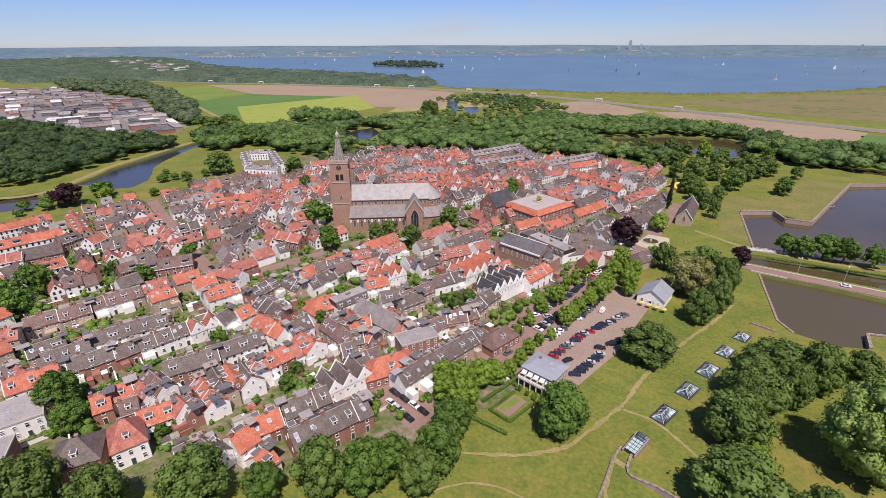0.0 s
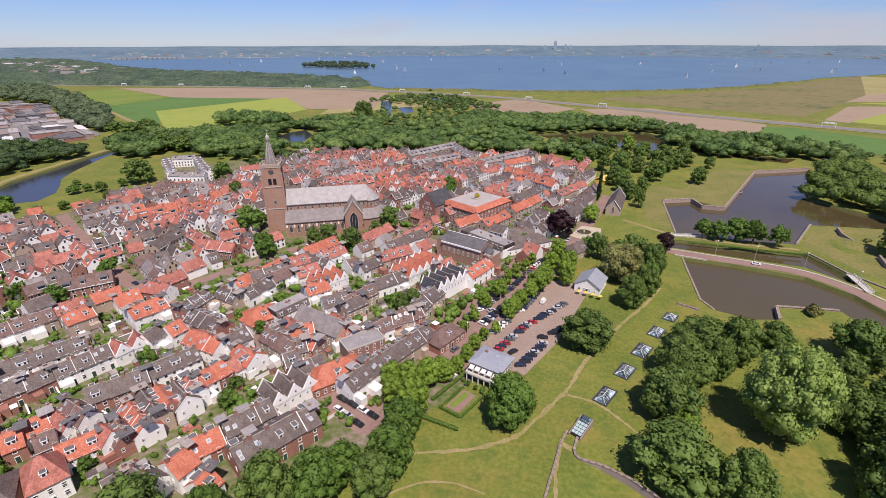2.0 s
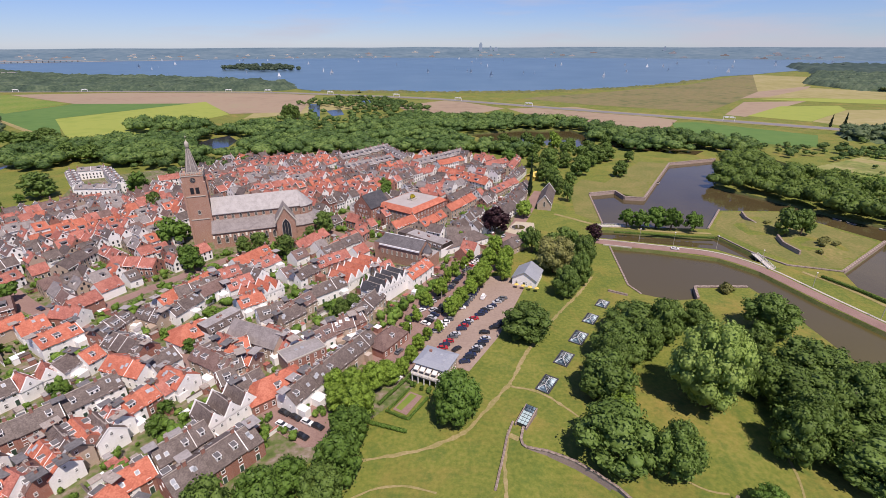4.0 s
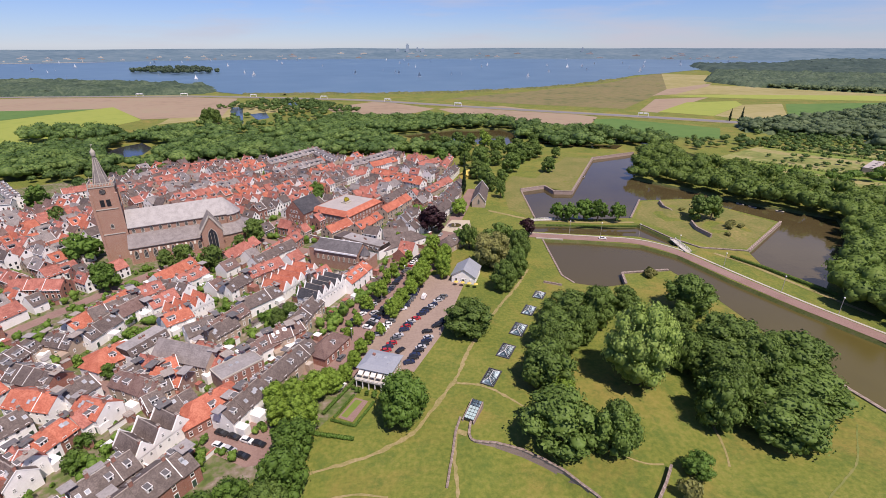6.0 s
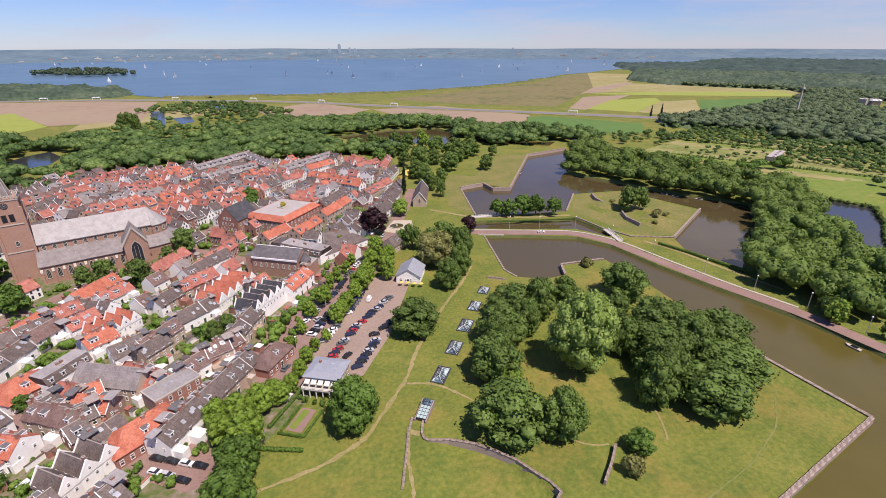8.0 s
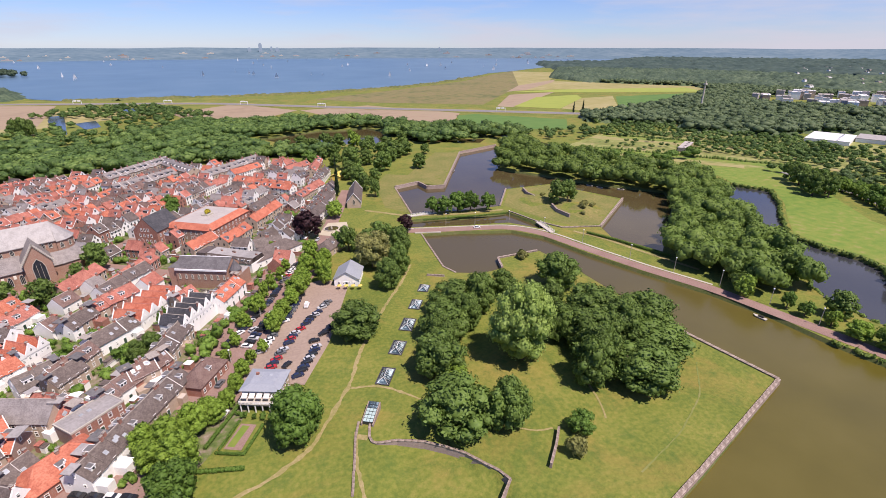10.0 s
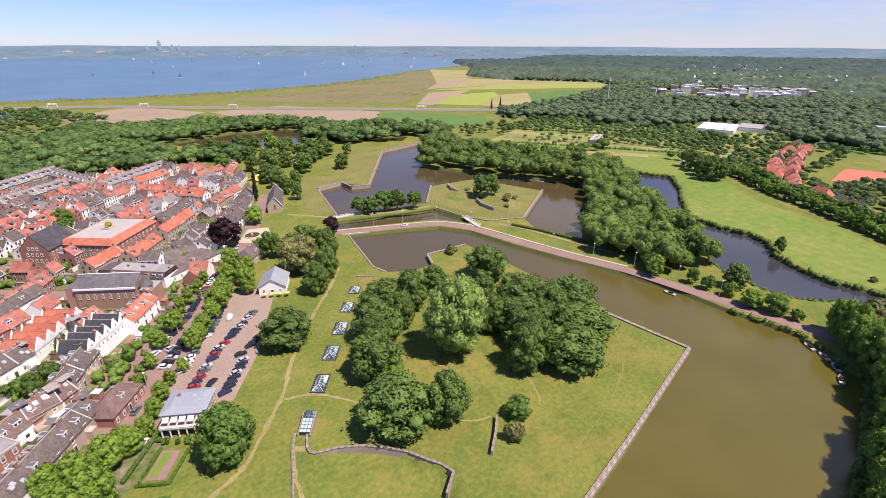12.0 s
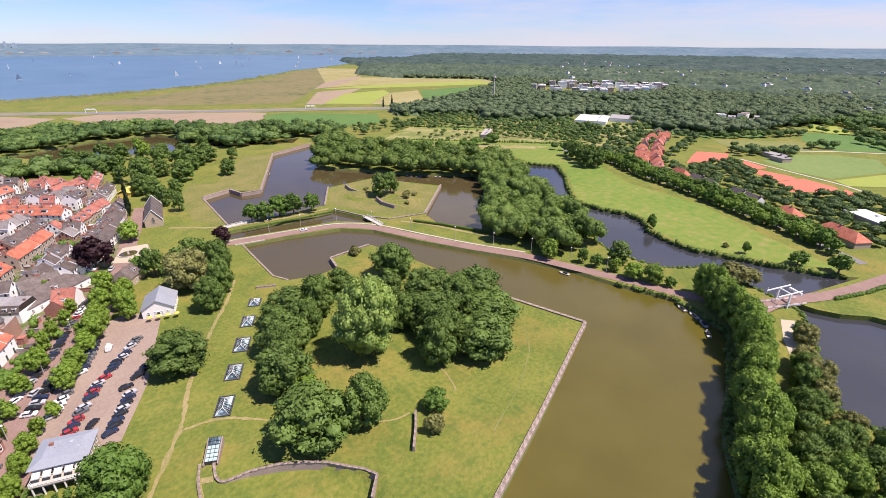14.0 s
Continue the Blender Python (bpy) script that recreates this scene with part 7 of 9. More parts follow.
def tree_meshes(kind, seed, far=False):
    """Trunk with limbs, and crown, of a tree with crown radius 1 and height about 2.1 (scaled when planted)."""
    rng = np.random.default_rng(seed)
    lobes = []
    if kind == "cypress":
        for k in range(7):
            f = k / 6
            lobes.append(((rng.normal(0, 0.06), rng.normal(0, 0.06), 0.5 + 2.9 * f), (0.62 * (1 - f * 0.8), 0.62 * (1 - f * 0.8), 0.55)))
        clumps, leaf = 700, 0.09
    elif kind in ("small", "shrub", "gold"):
        for k in range(9):
            a, q = rng.uniform(0, 2 * math.pi), rng.uniform(0.1, 0.6)
            lobes.append(((q * math.cos(a), q * math.sin(a), rng.uniform(0.55, 1.25) if kind == "small" else rng.uniform(0.3, 0.7)), (rng.uniform(0.3, 0.5),) * 2 + (rng.uniform(0.28, 0.45),)))
        clumps, leaf = 650, 0.11
    else:
        wide = {"willow": 1.0, "lime": 0.9}.get(kind, 1.0)
        lobes.append(((0, 0, 1.0), (0.72 * wide, 0.72 * wide, 0.66)))
        n = 70 if kind == "willow" else 56
        for k in range(n):
            a = k * 2.4 + rng.uniform(-0.4, 0.4)
            h = rng.uniform(-0.95, 1.0)
            q = 0.70 * math.sqrt(max(0.05, 1 - h * h * (1 if h > 0 or kind == "willow" else 0.62))) * rng.uniform(0.62 if kind == "willow" else 0.8, 1.16 if kind == "willow" else 1.08) * wide
            s = rng.uniform(0.2, 0.31) * (0.85 if kind == "willow" else 1)
            lobes.append(((q * math.cos(a), q * math.sin(a), 0.95 + 0.68 * h), (s, s, s * rng.uniform(0.75, 1.0))))
        clumps, leaf = (3100, 0.048) if kind in ("oak", "willow", "olive", "beech", "bank") else (2300, 0.055)
    if kind == "willow":
        clumps, leaf = 7500, 0.031
    if far:
        lobes, clumps, leaf = lobes[:26], clumps // 4, leaf * 1.9
    crown = np_mesh("crown", *crown_arrays(rng, lobes, clumps, leaf, 1, 0.74, 0.24 if kind == "willow" else 0.32), [LEAF[kind]])
    t = Form()
    top = 0.9 if kind not in ("small", "shrub", "gold") else 0.5
    t.rod((0, 0, -0.05), (0.02, 0.01, top * 0.55), 0.085, 0.06, 8)
    t.rod((0.02, 0.01, top * 0.5), (0.0, 0.03, top * 1.3), 0.06, 0.025, 7)
    for k in range(6):
        a = k * 1.05 + rng.uniform(-0.3, 0.3)
        t.rod((0.015, 0.01, top * rng.uniform(0.45, 0.8)), (0.5 * math.cos(a), 0.5 * math.sin(a), top * rng.uniform(1.0, 1.5)), 0.035, 0.012, 5)
    return t.mesh("trunk", BARK), crown


TREE_WORDS = {"oak": "broad dark green deciduous tree", "round": "green leafy deciduous tree", "lime": "bright green street tree", "bank": "tall fresh green bank tree in a row", "willow": "tall pale green willow tree", "olive": "olive green leafy broad tree",
              "beech": "dark purple copper beech tree", "cypress": "tall dark narrow conifer", "small": "small green garden tree", "shrub": "low olive green bush", "gold": "bright yellow flowering bush"}
TREE_SET = {kind: [tree_meshes(kind, 10 * k + j) for j in range(4 if kind in ("oak", "lime", "round", "bank") else 2)] for k, kind in enumerate(TREE_WORDS)}
TREE_FAR = {kind: [tree_meshes(kind, 10 * k + j + 5, True) for j in range(3)] for k, kind in enumerate(TREE_WORDS)}
planted = []


def plant(kind, x, y, r, z=None, half=None):
    rnd = random.Random(int(x * 91 + y * 17))
    z = gz(x, y) if z is None else z
    base = {"oak": 1.2, "round": 1.1, "lime": 1.15, "willow": 1.3, "olive": 1.0, "cypress": 1.35}.get(kind, 1.0)
    h = r * base if kind == "willow" else max(r, 3.4) * base if kind == "lime" else min(max(r, 4.2) * base, 8.0 + 0.12 * r) if kind in ("oak", "round", "lime", "olive", "beech", "willow") else r * base
    if half is not None:
        h = half / (0.5 if kind in ("small", "shrub", "gold") else 0.93)
        # low crowns whose skirts reach the grass
        z -= 0.1 * half if kind in ("oak", "willow", "bank") else 0
        h *= 1.04
    root = thing("bush" if kind in ("shrub", "gold") else "tree", x, y, z, rnd.uniform(0, 360), label=TREE_WORDS[kind], category="bush" if kind in ("shrub", "gold") else "tree", group="trees")
    root.scale = (r, r, h)
    small = math.hypot(x, y) > 215 or r * 0.9 < math.hypot(x, y) * 0.018
    trunk, crown = rnd.choice((TREE_FAR if small else TREE_SET)[kind])
    place_part("trunk", trunk, root)
    place_part("crown", crown, root)
    planted.append((x, y, r))


def woods(name, loop, spacing, height, label, mat, clumps=110, leaf=0.9, core=1, seed=3, sub=2, skip=(), dry=True, close=1.0):
    """A wood as one mass of many crowns with an uneven outline."""
    rng = np.random.default_rng(seed)
    xs, ys = [p[0] for p in loop], [p[1] for p in loop]
    gx, gy = np.meshgrid(np.arange(min(xs), max(xs), spacing), np.arange(min(ys), max(ys), spacing))
    px = gx.ravel() + rng.uniform(-0.45, 0.45, gx.size) * spacing
    py = gy.ravel() + rng.uniform(-0.45, 0.45, gx.size) * spacing
    ok = inside(loop, px, py)
    for hole in ([h for h, _ in HOLES] if dry else []) + list(skip):
        ok &= ~inside(hole, px, py)
    V, Q, T3, n0 = [], [], [], 0
    for x, y in zip(px[ok], py[ok]):
        h = height * rng.uniform(0.6, 1.35)
        r = min(spacing * rng.uniform(0.55, 0.9), h * 0.58) * close
        lobes = [((x, y, h * 0.62), (r, r, h * 0.36))]
        for k in range(sub):
            a = rng.uniform(0, 2 * math.pi)
            lobes.append(((x + r * 0.6 * math.cos(a), y + r * 0.6 * math.sin(a), h * rng.uniform(0.5, 0.8)), (r * 0.55, r * 0.55, h * 0.24)))
        v, q, t = crown_arrays(rng, lobes, clumps, leaf, core, 0.86, 0.2)
        V.append(v)
        Q.append(q + n0)
        T3.append(t + n0)
        n0 += len(v)
    ob = new(name, np_mesh(name, np.concatenate(V), np.concatenate(Q), np.concatenate(T3), [mat]))
    return tagged(ob, label, "woods", kind="stuff")


WOOD_MIX = leafy("wood_leaves", ((0.048, 0.095, 0.030), (0.099, 0.173, 0.045), (0.216, 0.308, 0.084)), scales=(0.034, 0.45), island=0.11)
WEST_LEAF = leafy("tall_wood_leaves", ((0.030, 0.062, 0.026), (0.062, 0.110, 0.036), (0.125, 0.190, 0.058)), scales=(0.03, 0.4), island=0.10)
STRIP_LEAF = leafy("moat_tree_leaves", ((0.091, 0.152, 0.034), (0.140, 0.220, 0.046), (0.210, 0.292, 0.066)), scales=(0.09, 0.7), island=0.1)
GLADES = ([(-312, 548), (-268, 545), (-240, 490), (-228, 432), (-262, 428), (-300, 480)], [(-120, 500), (-90, 520), (-40, 512), (-60, 490)], [(-250, 640), (-200, 620), (-120, 660), (-180, 690)], [(-30, 585), (-14, 520), (0, 498), (30, 485), (80, 462), (150, 462), (160, 520), (160, 560), (140, 600), (60, 640)])
woods("woods", [(-312, 384), (-218, 424), (-143, 448), (-49, 462), (30, 462), (48, 445), (70, 470), (100, 480), (237, 477), (200, 520), (150, 560), (55, 600), (5, 640), (-83, 640), (-146, 640), (-202, 600), (-280, 640), (-325, 570), (-344, 530), (-390, 520), (-420, 500)], 10, 11, "dense green wood round the ramparts", WOOD_MIX, 46, 1.05, 1, 1, 2, GLADES, close=1.25)
sheet("pond", [(-308, 491), (-305, 529), (-294, 552), (-268, 520), (-262, 485), (-281, 467)], W_DARK, 0.1, "dark pond among the trees", "pond")
woods("woods", [(-412, 377), (-479, 444), (-453, 483), (-360, 472), (-283, 460), (-244, 405), (-292, 418), (-322, 420), (-366, 405), (-369, 374), (-374, 361)], 9.5, 11, "dense trees between the pond and the rampart", WOOD_MIX, 70, 0.95, 1, 51, close=1.2)
woods("woods", [(-116, 676), (-90, 728), (-20, 710), (53, 707), (127, 677), (184, 616), (168, 539), (98, 529), (11, 583), (-76, 582)], 9.5, 10, "wood along the outer ditch", WOOD_MIX, 66, 0.95, 1, 52, close=1.2)
woods("woods", [(-460, 600), (-420, 560), (-330, 560), (-330, 600), (-400, 640)], 11, 13, "belt of trees beside the fields", WOOD_MIX, 60, 1.0, 1, 8)
woods("woods", [(191, 164), (257, 225), (274, 252), (300, 246), (312, 234), (276, 198), (250, 152), (243, 128), (222, 108), (205, 104), (186, 118), (182, 148)], 7.5, 12, "dense trees on the strip between two moats", STRIP_LEAF, 240, 0.66, 1, 2, 5, (), False)
woods("woods", [(189, 358), (213, 323), (240, 281), (273, 248), (300, 250), (330, 262), (300, 310), (285, 380), (262, 400), (262, 470), (236, 448), (226, 416)], 9, 12, "dense trees along the outer moat", STRIP_LEAF, 150, 0.85, 1, 4, 3, (), False)
woods("woods", [(-60, 468), (-12, 502), (45, 496), (62, 478), (72, 455), (45, 447), (30, 462), (-49, 462)], 9, 7.5, "trees between the pond and the houses", WOOD_MIX, 70, 0.8, 1, 61, 2, close=1.1)
woods("woods", [(138, 560), (150, 524), (190, 512), (238, 501), (262, 476), (292, 470), (290, 520), (240, 560), (180, 590), (145, 600)], 9, 12, "tall trees behind the rampart point", WOOD_MIX, 80, 0.85, 1, 62, 2, dry=False, close=1.15)
sheet("thin_moat", [(142, 514), (183, 488), (224, 471), (240, 490), (190, 505), (150, 522)], W_BROWN, 0.1, "thin dark moat behind the rampart point", "water")
# single trees of the north-east rampart
NORTH_EAST = (("lime", 86.4, 486.8, 9.5, 9.4), ("oak", 47, 497, 10, 6.0), ("oak", 15, 484, 11, 5.5), ("oak", 0, 478, 10, 6.0), ("oak", 30, 478, 8, 5.6), ("oak", 115.5, 431.5, 11, 8.6), ("oak", 104, 440, 9, 7.6), ("oak", 128, 440, 9, 7.0), ("oak", 92, 385, 9.4, 8.6), ("oak", 124.6, 382, 7.0, 7.0), ("oak", 148, 436, 5.4, 5.6),
              ("oak", 69.5, 312, 4.6, 6.9), ("oak", 68, 394.7, 10.5, 10.4), ("oak", 64.6, 348, 7.6, 7.8), ("oak", 60, 366, 7.5, 8.0), ("oak", 56, 410, 7, 7.0), ("round", 35.8, 423.4, 6.4, 6.0), ("cypress", 44.1, 321.9, 3.2, 7.0), ("lime", 35.5, 276.5, 6.6, 5.4), ("oak", 74, 440, 8, 6.5), ("oak", 62, 456, 8, 6.4), ("oak", 48, 448, 7, 6.0), ("oak", 66, 330, 5.6, 6.4), ("round", 100, 400, 6, 5.0), ("oak", 78, 352, 6.0, 5.6), ("oak", 84, 412, 8.0, 7.0), ("round", 52, 300, 4.0, 4.0), ("oak", 108, 418, 8.0, 7.0), ("oak", 60, 502, 9, 8.0), ("oak", 72, 494, 8, 8.0), ("oak", 102, 482, 8, 7.0), ("oak", 118, 472, 8, 7.0), ("oak", 95, 466, 8, 7.0), ("oak", 136, 472, 7, 6.0), ("oak", 142, 500, 7, 7.0), ("oak", 36, 506, 9, 7.0))
woods("woods", [(-850, 421), (-714, 418), (-594, 385), (-510, 390), (-459, 390), (-428, 350), (-456, 333), (-434, 310), (-438, 265), (-424, 222), (-435, 203), (-500, 150), (-640, 200)], 10, 10, "dense trees beyond the pond", WEST_LEAF, 70, 1.0, 1, 9, close=1.25)
strip("causeway_track", [(-446, 420), (-438, 372), (-430, 326), (-427, 306), (-422, 282), (-410, 257), (-400, 230), (-392, 214), (-398, 198), (-430, 176)], 6, PATH_SAND, 0.12, "bare earth track beside the pond", "track")
woods("woods", [(-330, 392), (-268, 372), (-236, 350), (-200, 410), (-300, 410), (-335, 430)], 12, 9, "trees and bushes along the rampart", WOOD_MIX, 110, 0.9, 1, 10)
woods("woods", [(-360, 150), (-335, 180), (-360, 225), (-400, 200), (-400, 150)], 14, 6, "low trees on the rampart", LEAF["round"], 120, 0.8, 1, 11)

GARDEN_LEAF = leafy("garden_leaves", ((0.082, 0.156, 0.026), (0.152, 0.270, 0.044), (0.246, 0.365, 0.072)), scales=(0.15, 1.6))
garden_green()
for x, y, r in ((192, 238, 3), (196, 240, 3.4), (199, 236, 2.8), (190, 234, 2.6), (203, 240, 2.4), (186, 228, 2.2), (180, 268, 2.2), (184, 272, 2)):
    plant("shrub", x, y, r)
for x, y in ((-52, 101.6), (-47, 99.8), (-42, 97.6), (-37, 95.2), (-56, 93.5)):
    plant("small", x, y, 1.7)


def fringe(line, label, width=1.6, height=1.3):
    """Reeds and low bushes along a water's edge, as one mass."""
    rng = np.random.default_rng(int(abs(line[0][0])))
    V, Q, T3, n0 = [], [], [], 0
    for (x0, y0), (x1, y1) in zip(line, line[1:]):
        n = max(1, int(math.hypot(x1 - x0, y1 - y0) / 1.7))
        for k in range(n):
            f = (k + rng.uniform(0, 1)) / n
            x, y = x0 + (x1 - x0) * f + rng.uniform(-0.8, 0.8), y0 + (y1 - y0) * f + rng.uniform(-0.8, 0.8)
            r, h = width * rng.uniform(0.5, 1.1), height * rng.uniform(0.5, 1.5)
            v, q, t = crown_arrays(rng, [((x, y, h * 0.2 - 0.3), (r, r, h))], 14, 0.4, 1)
            V.append(v)
            Q.append(q + n0)
            T3.append(t + n0)
            n0 += len(v)
    tagged(new("reeds", np_mesh("reeds", np.concatenate(V), np.concatenate(Q), np.concatenate(T3), [STRIP_LEAF])), label, "reeds", kind="stuff")


fringe(MOAT_FAR[:15], "reeds and low bushes along the dark moat")
fringe(MOAT_FAR[18:], "reeds and low bushes under the bank trees", 1.3, 1.0)
fringe(MOAT_NEAR[21:27], "low bushes along the near moat", 1.3, 1.0)

# single trees
# the grove on the bastion
for kind, x, y, r, half in (("oak", 42.0, 86.2, 12.3, 7.7), ("lime", 47.9, 103.8, 5.6, 4.0), ("oak", 55.6, 81.9, 7.5, 8.0), ("oak", 45.0, 109.2, 9.7, 8.4), ("oak", 53.3, 128.2, 10.0, 7.7), ("oak", 63.3, 145.5, 11.2, 6.9), ("oak", 73.7, 142.7, 8.2, 8.7),
                            ("oak", 88.8, 150.5, 6.6, 6.2), ("oak", 116.5, 150.2, 11.1, 8.2), ("willow", 74.2, 107.0, 13.2, 15.2), ("oak", 112.2, 119.9, 12.4, 7.6), ("oak", 99.5, 103.7, 11.5, 7.5), ("oak", 127.4, 108.7, 13.1, 7.5), ("oak", 121.0, 95.0, 13.6, 5.5),
                            ("oak", 104.4, 82.2, 12.3, 6.9), ("oak", 88.7, 88.3, 7.9, 8.7), ("olive", 122.2, 114.3, 5.5, 5.9), ("round", 73.8, 72.5, 4.6, 3.2), ("shrub", 67.3, 66.1, 3.4, 2.6), ("shrub", 115.0, 181.7, 3.7, 2.2), ("oak", 92.0, 112.0, 7.0, 7.6), ("oak", 96.0, 94.0, 7.4, 8.6), ("oak", 112.0, 104.0, 9.0, 8.8), ("oak", 64.0, 132.0, 6.5, 7.4), ("oak", 80.0, 124.0, 5.5, 7.6), ("oak", 48.5, 118.5, 7.0, 8.0), ("oak", 100.0, 131.0, 7.0, 6.8)):
    plant(kind, x, y, r, None, half)
# the old trees round the white house and the lone oak by the parking ground
for kind, x, y, r, half in (("oak", 23.9, 142.2, 10.4, 7.0), ("round", 1.2, 101.0, 6.5, 4.6), ("olive", 42.5, 198.0, 10.6, 9.6), ("oak", 34.7, 221.8, 6.0, 7.4), ("oak", 52.5, 187.0, 6.2, 8.0), ("oak", 44.0, 174.5, 6.6, 7.4),
                            ("oak", 53.5, 226.0, 8.4, 6.6), ("oak", 57.5, 205.0, 7.0, 8.0), ("oak", 60.0, 214.0, 6.5, 7.0), ("oak", 44.0, 216.0, 7.0, 7.2), ("round", 30.5, 228.0, 5.0, 4.6)):
    plant(kind, x, y, r, None, half)
for x, y, r in ((-15.2, 110.6, 1.3), (-12.6, 109.2, 1.1), (-10.0, 108.4, 1.4), (-7.6, 107.4, 1.1), (-5.4, 106.8, 1.2), (-17.0, 112.4, 1.0)):
    plant("small", x, y, r)
# limes along both sides of the street
for x, y, r, half in ((14.9, 215.7, 5.5, 5.4), (11.1, 200.4, 5.1, 5.4), (18.1, 188.3, 4.7, 6.2), (17.5, 197.5, 4.2, 5.2), (8.2, 188.2, 5.0, 5.0), (5.2, 180.2, 5.6, 5.2), (2.4, 173.4, 3.8, 4.0), (-1.6, 164.7, 4.1, 3.9), (-5.4, 155.0, 4.1, 4.3),
                      (-3.2, 159.4, 3.4, 3.8), (-9.5, 142.6, 2.4, 2.6), (-10.8, 170.4, 4.1, 4.6), (-8.3, 183.9, 2.9, 3.9), (-5.1, 190.8, 2.8, 3.9), (-0.7, 199.0, 2.7, 3.3), (-16.1, 162.0, 3.3, 3.5), (-18.6, 149.6, 2.6, 2.9),
                      (-13.3, 137.4, 2.5, 2.9), (-15.9, 130.8, 3.1, 3.3), (-17.6, 123.3, 3.0, 3.6), (-19.9, 116.6, 3.1, 3.4), (2.0, 207.8, 2.9, 3.2), (-23.0, 111.8, 4.2, 3.8), (20.5, 206.8, 4.2, 4.8), (-21.5, 141.0, 2.4, 2.7)):
    plant("lime", x, y, r, None, half)
# the close row on the near moat's outer bank, and the wilder trees behind it
BANK_ROW = [(204, 46.5), (196.5, 38.5), (188.5, 30.5), (180.4, 23.2), (167.3, 17.4), (155.2, 13.4), (143.1, 9.8), (133.1, 6.5), (124.3, 3.4), (116.5, 0.5), (108.0, -2.6), (98.0, -6.4), (86.0, -11.0)]
row_rnd = random.Random(3)
for (x0, y0), (x1, y1) in zip(BANK_ROW, BANK_ROW[1:]):
    n = max(1, round(math.hypot(x1 - x0, y1 - y0) / 5.6))
    for k in range(n):
        f = k / n
        plant("bank", x0 + (x1 - x0) * f + row_rnd.uniform(-1.3, 1.3), y0 + (y1 - y0) * f + row_rnd.uniform(-1.3, 1.3), row_rnd.uniform(4.8, 7.2), None, row_rnd.uniform(6.6, 9.2))
for kind, x, y, r, half in (("olive", 224, 42, 8.0, 5.4), ("olive", 215, 46, 6.0, 4.6), ("olive", 230, 37, 5.0, 4.0), ("olive", 193, 8, 4.6, 4.4), ("round", 198, 10, 3.6, 3.0), ("olive", 167, -0.6, 5.0, 6.0), ("oak", 172, 3.9, 4.8, 4.5), ("olive", 178, 5, 4.6, 4.0), ("oak", 162, 1.5, 5.0, 5.6), ("olive", 158, -3.5, 4.6, 5.0),
                            ("oak", 152, -3, 4.6, 4.8), ("oak", 149.5, 0, 4.2, 5.4), ("oak", 136.3, -9, 5.0, 5.4), ("oak", 146, -12, 4.8, 4.0), ("oak", 139, -4, 5.2, 5.2), ("bank", 127.3, -14.5, 5.4, 6.0), ("oak", 140, -18.6, 4.8, 4.4), ("oak", 130, -6, 5.4, 5.0), ("bank", 119, -10, 5.6, 5.6), ("oak", 112, -15, 6.0, 5.6), ("bank", 104, -12, 5.8, 5.4),
                            ("oak", 150, -20, 4.8, 4.2), ("oak", 132, -24, 5.4, 4.8), ("bank", 120, -23, 5.6, 5.4), ("oak", 143, -28, 5.2, 4.4), ("olive", 154, -12, 3.6, 3.2), ("shrub", 205, 11.5, 3.0, 1.6), ("shrub", 185, 4.6, 2.8, 1.5), ("shrub", 157, -8, 2.6, 1.2)):
    plant(kind, x, y, r, None, half)
sheet("bare_bank", [(207, 18.5), (210, 14.5), (198, 10.5), (190, 8.6), (183, 9.6), (192, 13.8)], SAND_PALE, 0.1, "bare sandy bank beside the bridge", "bank")
for kind, x, y, r, half in NORTH_EAST:
    plant(kind, x, y, r, None, half)
plant('shrub', 117.0, 182.7, 3.4)
plant('round', 35.1, 418.3, 7.6)
plant('oak', -469.3, 465.9, 15.7)
plant('oak', -470.0, 489.9, 16.1)
plant('oak', -493.2, 469.1, 14.6)
plant('oak', -356.9, 407.9, 11.7)
plant('oak', -385.5, 417.3, 10.9)
plant('beech', 16.2, 246.8, 9.5)
plant('beech', 71.2, 240.0, 5.4)
plant('lime', 6.2, 246.2, 3.5)
plant('lime', -2.7, 231.9, 2.9)
plant('lime', -24.6, 113.3, 3.9)
plant('lime', -27.9, 108.9, 4.9)
plant('lime', -32.9, 104.5, 5.5)
plant('lime', -36.1, 98.0, 4.9)
plant('lime', -38.8, 104.9, 4.8)
plant('round', -1.0, 98.0, 8.2)
plant('round', 96.0, 263.2, 5.6)
plant('round', 103.4, 260.4, 6.0)
plant('round', 112.8, 261.6, 6.8)
plant('round', 120.6, 258.8, 6.8)
plant('round', 131.7, 256.0, 6.1)
plant('oak', 183.1, 253.8, 8.5)
plant('oak', 192.4, 254.8, 7.1)
# trees along the road between the two moats
for kind, x, y, r, half in (("lime", 185.7, 113, 5.6, 5.2), ("round", 194.1, 99.7, 3.2, 3.8), ("round", 194.8, 92.8, 3.4, 3.5), ("oak", 206.5, 87.6, 6.4, 6.0), ("lime", 196.9, 84.1, 3.8, 3.5), ("lime", 196.4, 74.5, 5.4, 3.9), ("bank", 199.6, 66.8, 5.5, 4.5), ("round", 201.2, 59.6, 3.0, 2.6), ("oak", 217.3, 116.4, 7.0, 8.0),
                            ("round", 265.1, 99, 3.2, 4.4), ("round", 271, 28, 5.0, 3.8), ("small", 266, 49.6, 3.0, 2.4), ("shrub", 268, 60, 2.4, 1.2)):
    plant(kind, x, y, r, None, half)
plant('small', 274.2, 12.3, 6.0)
plant('oak', -54.7, 58.0, 7.2)
plant('round', -44.8, 62.5, 7.2)
plant('round', -40.3, 68.8, 5.8)
plant('round', -30.2, 74.3, 7.2)
plant('round', -29.7, 86.2, 6.4)
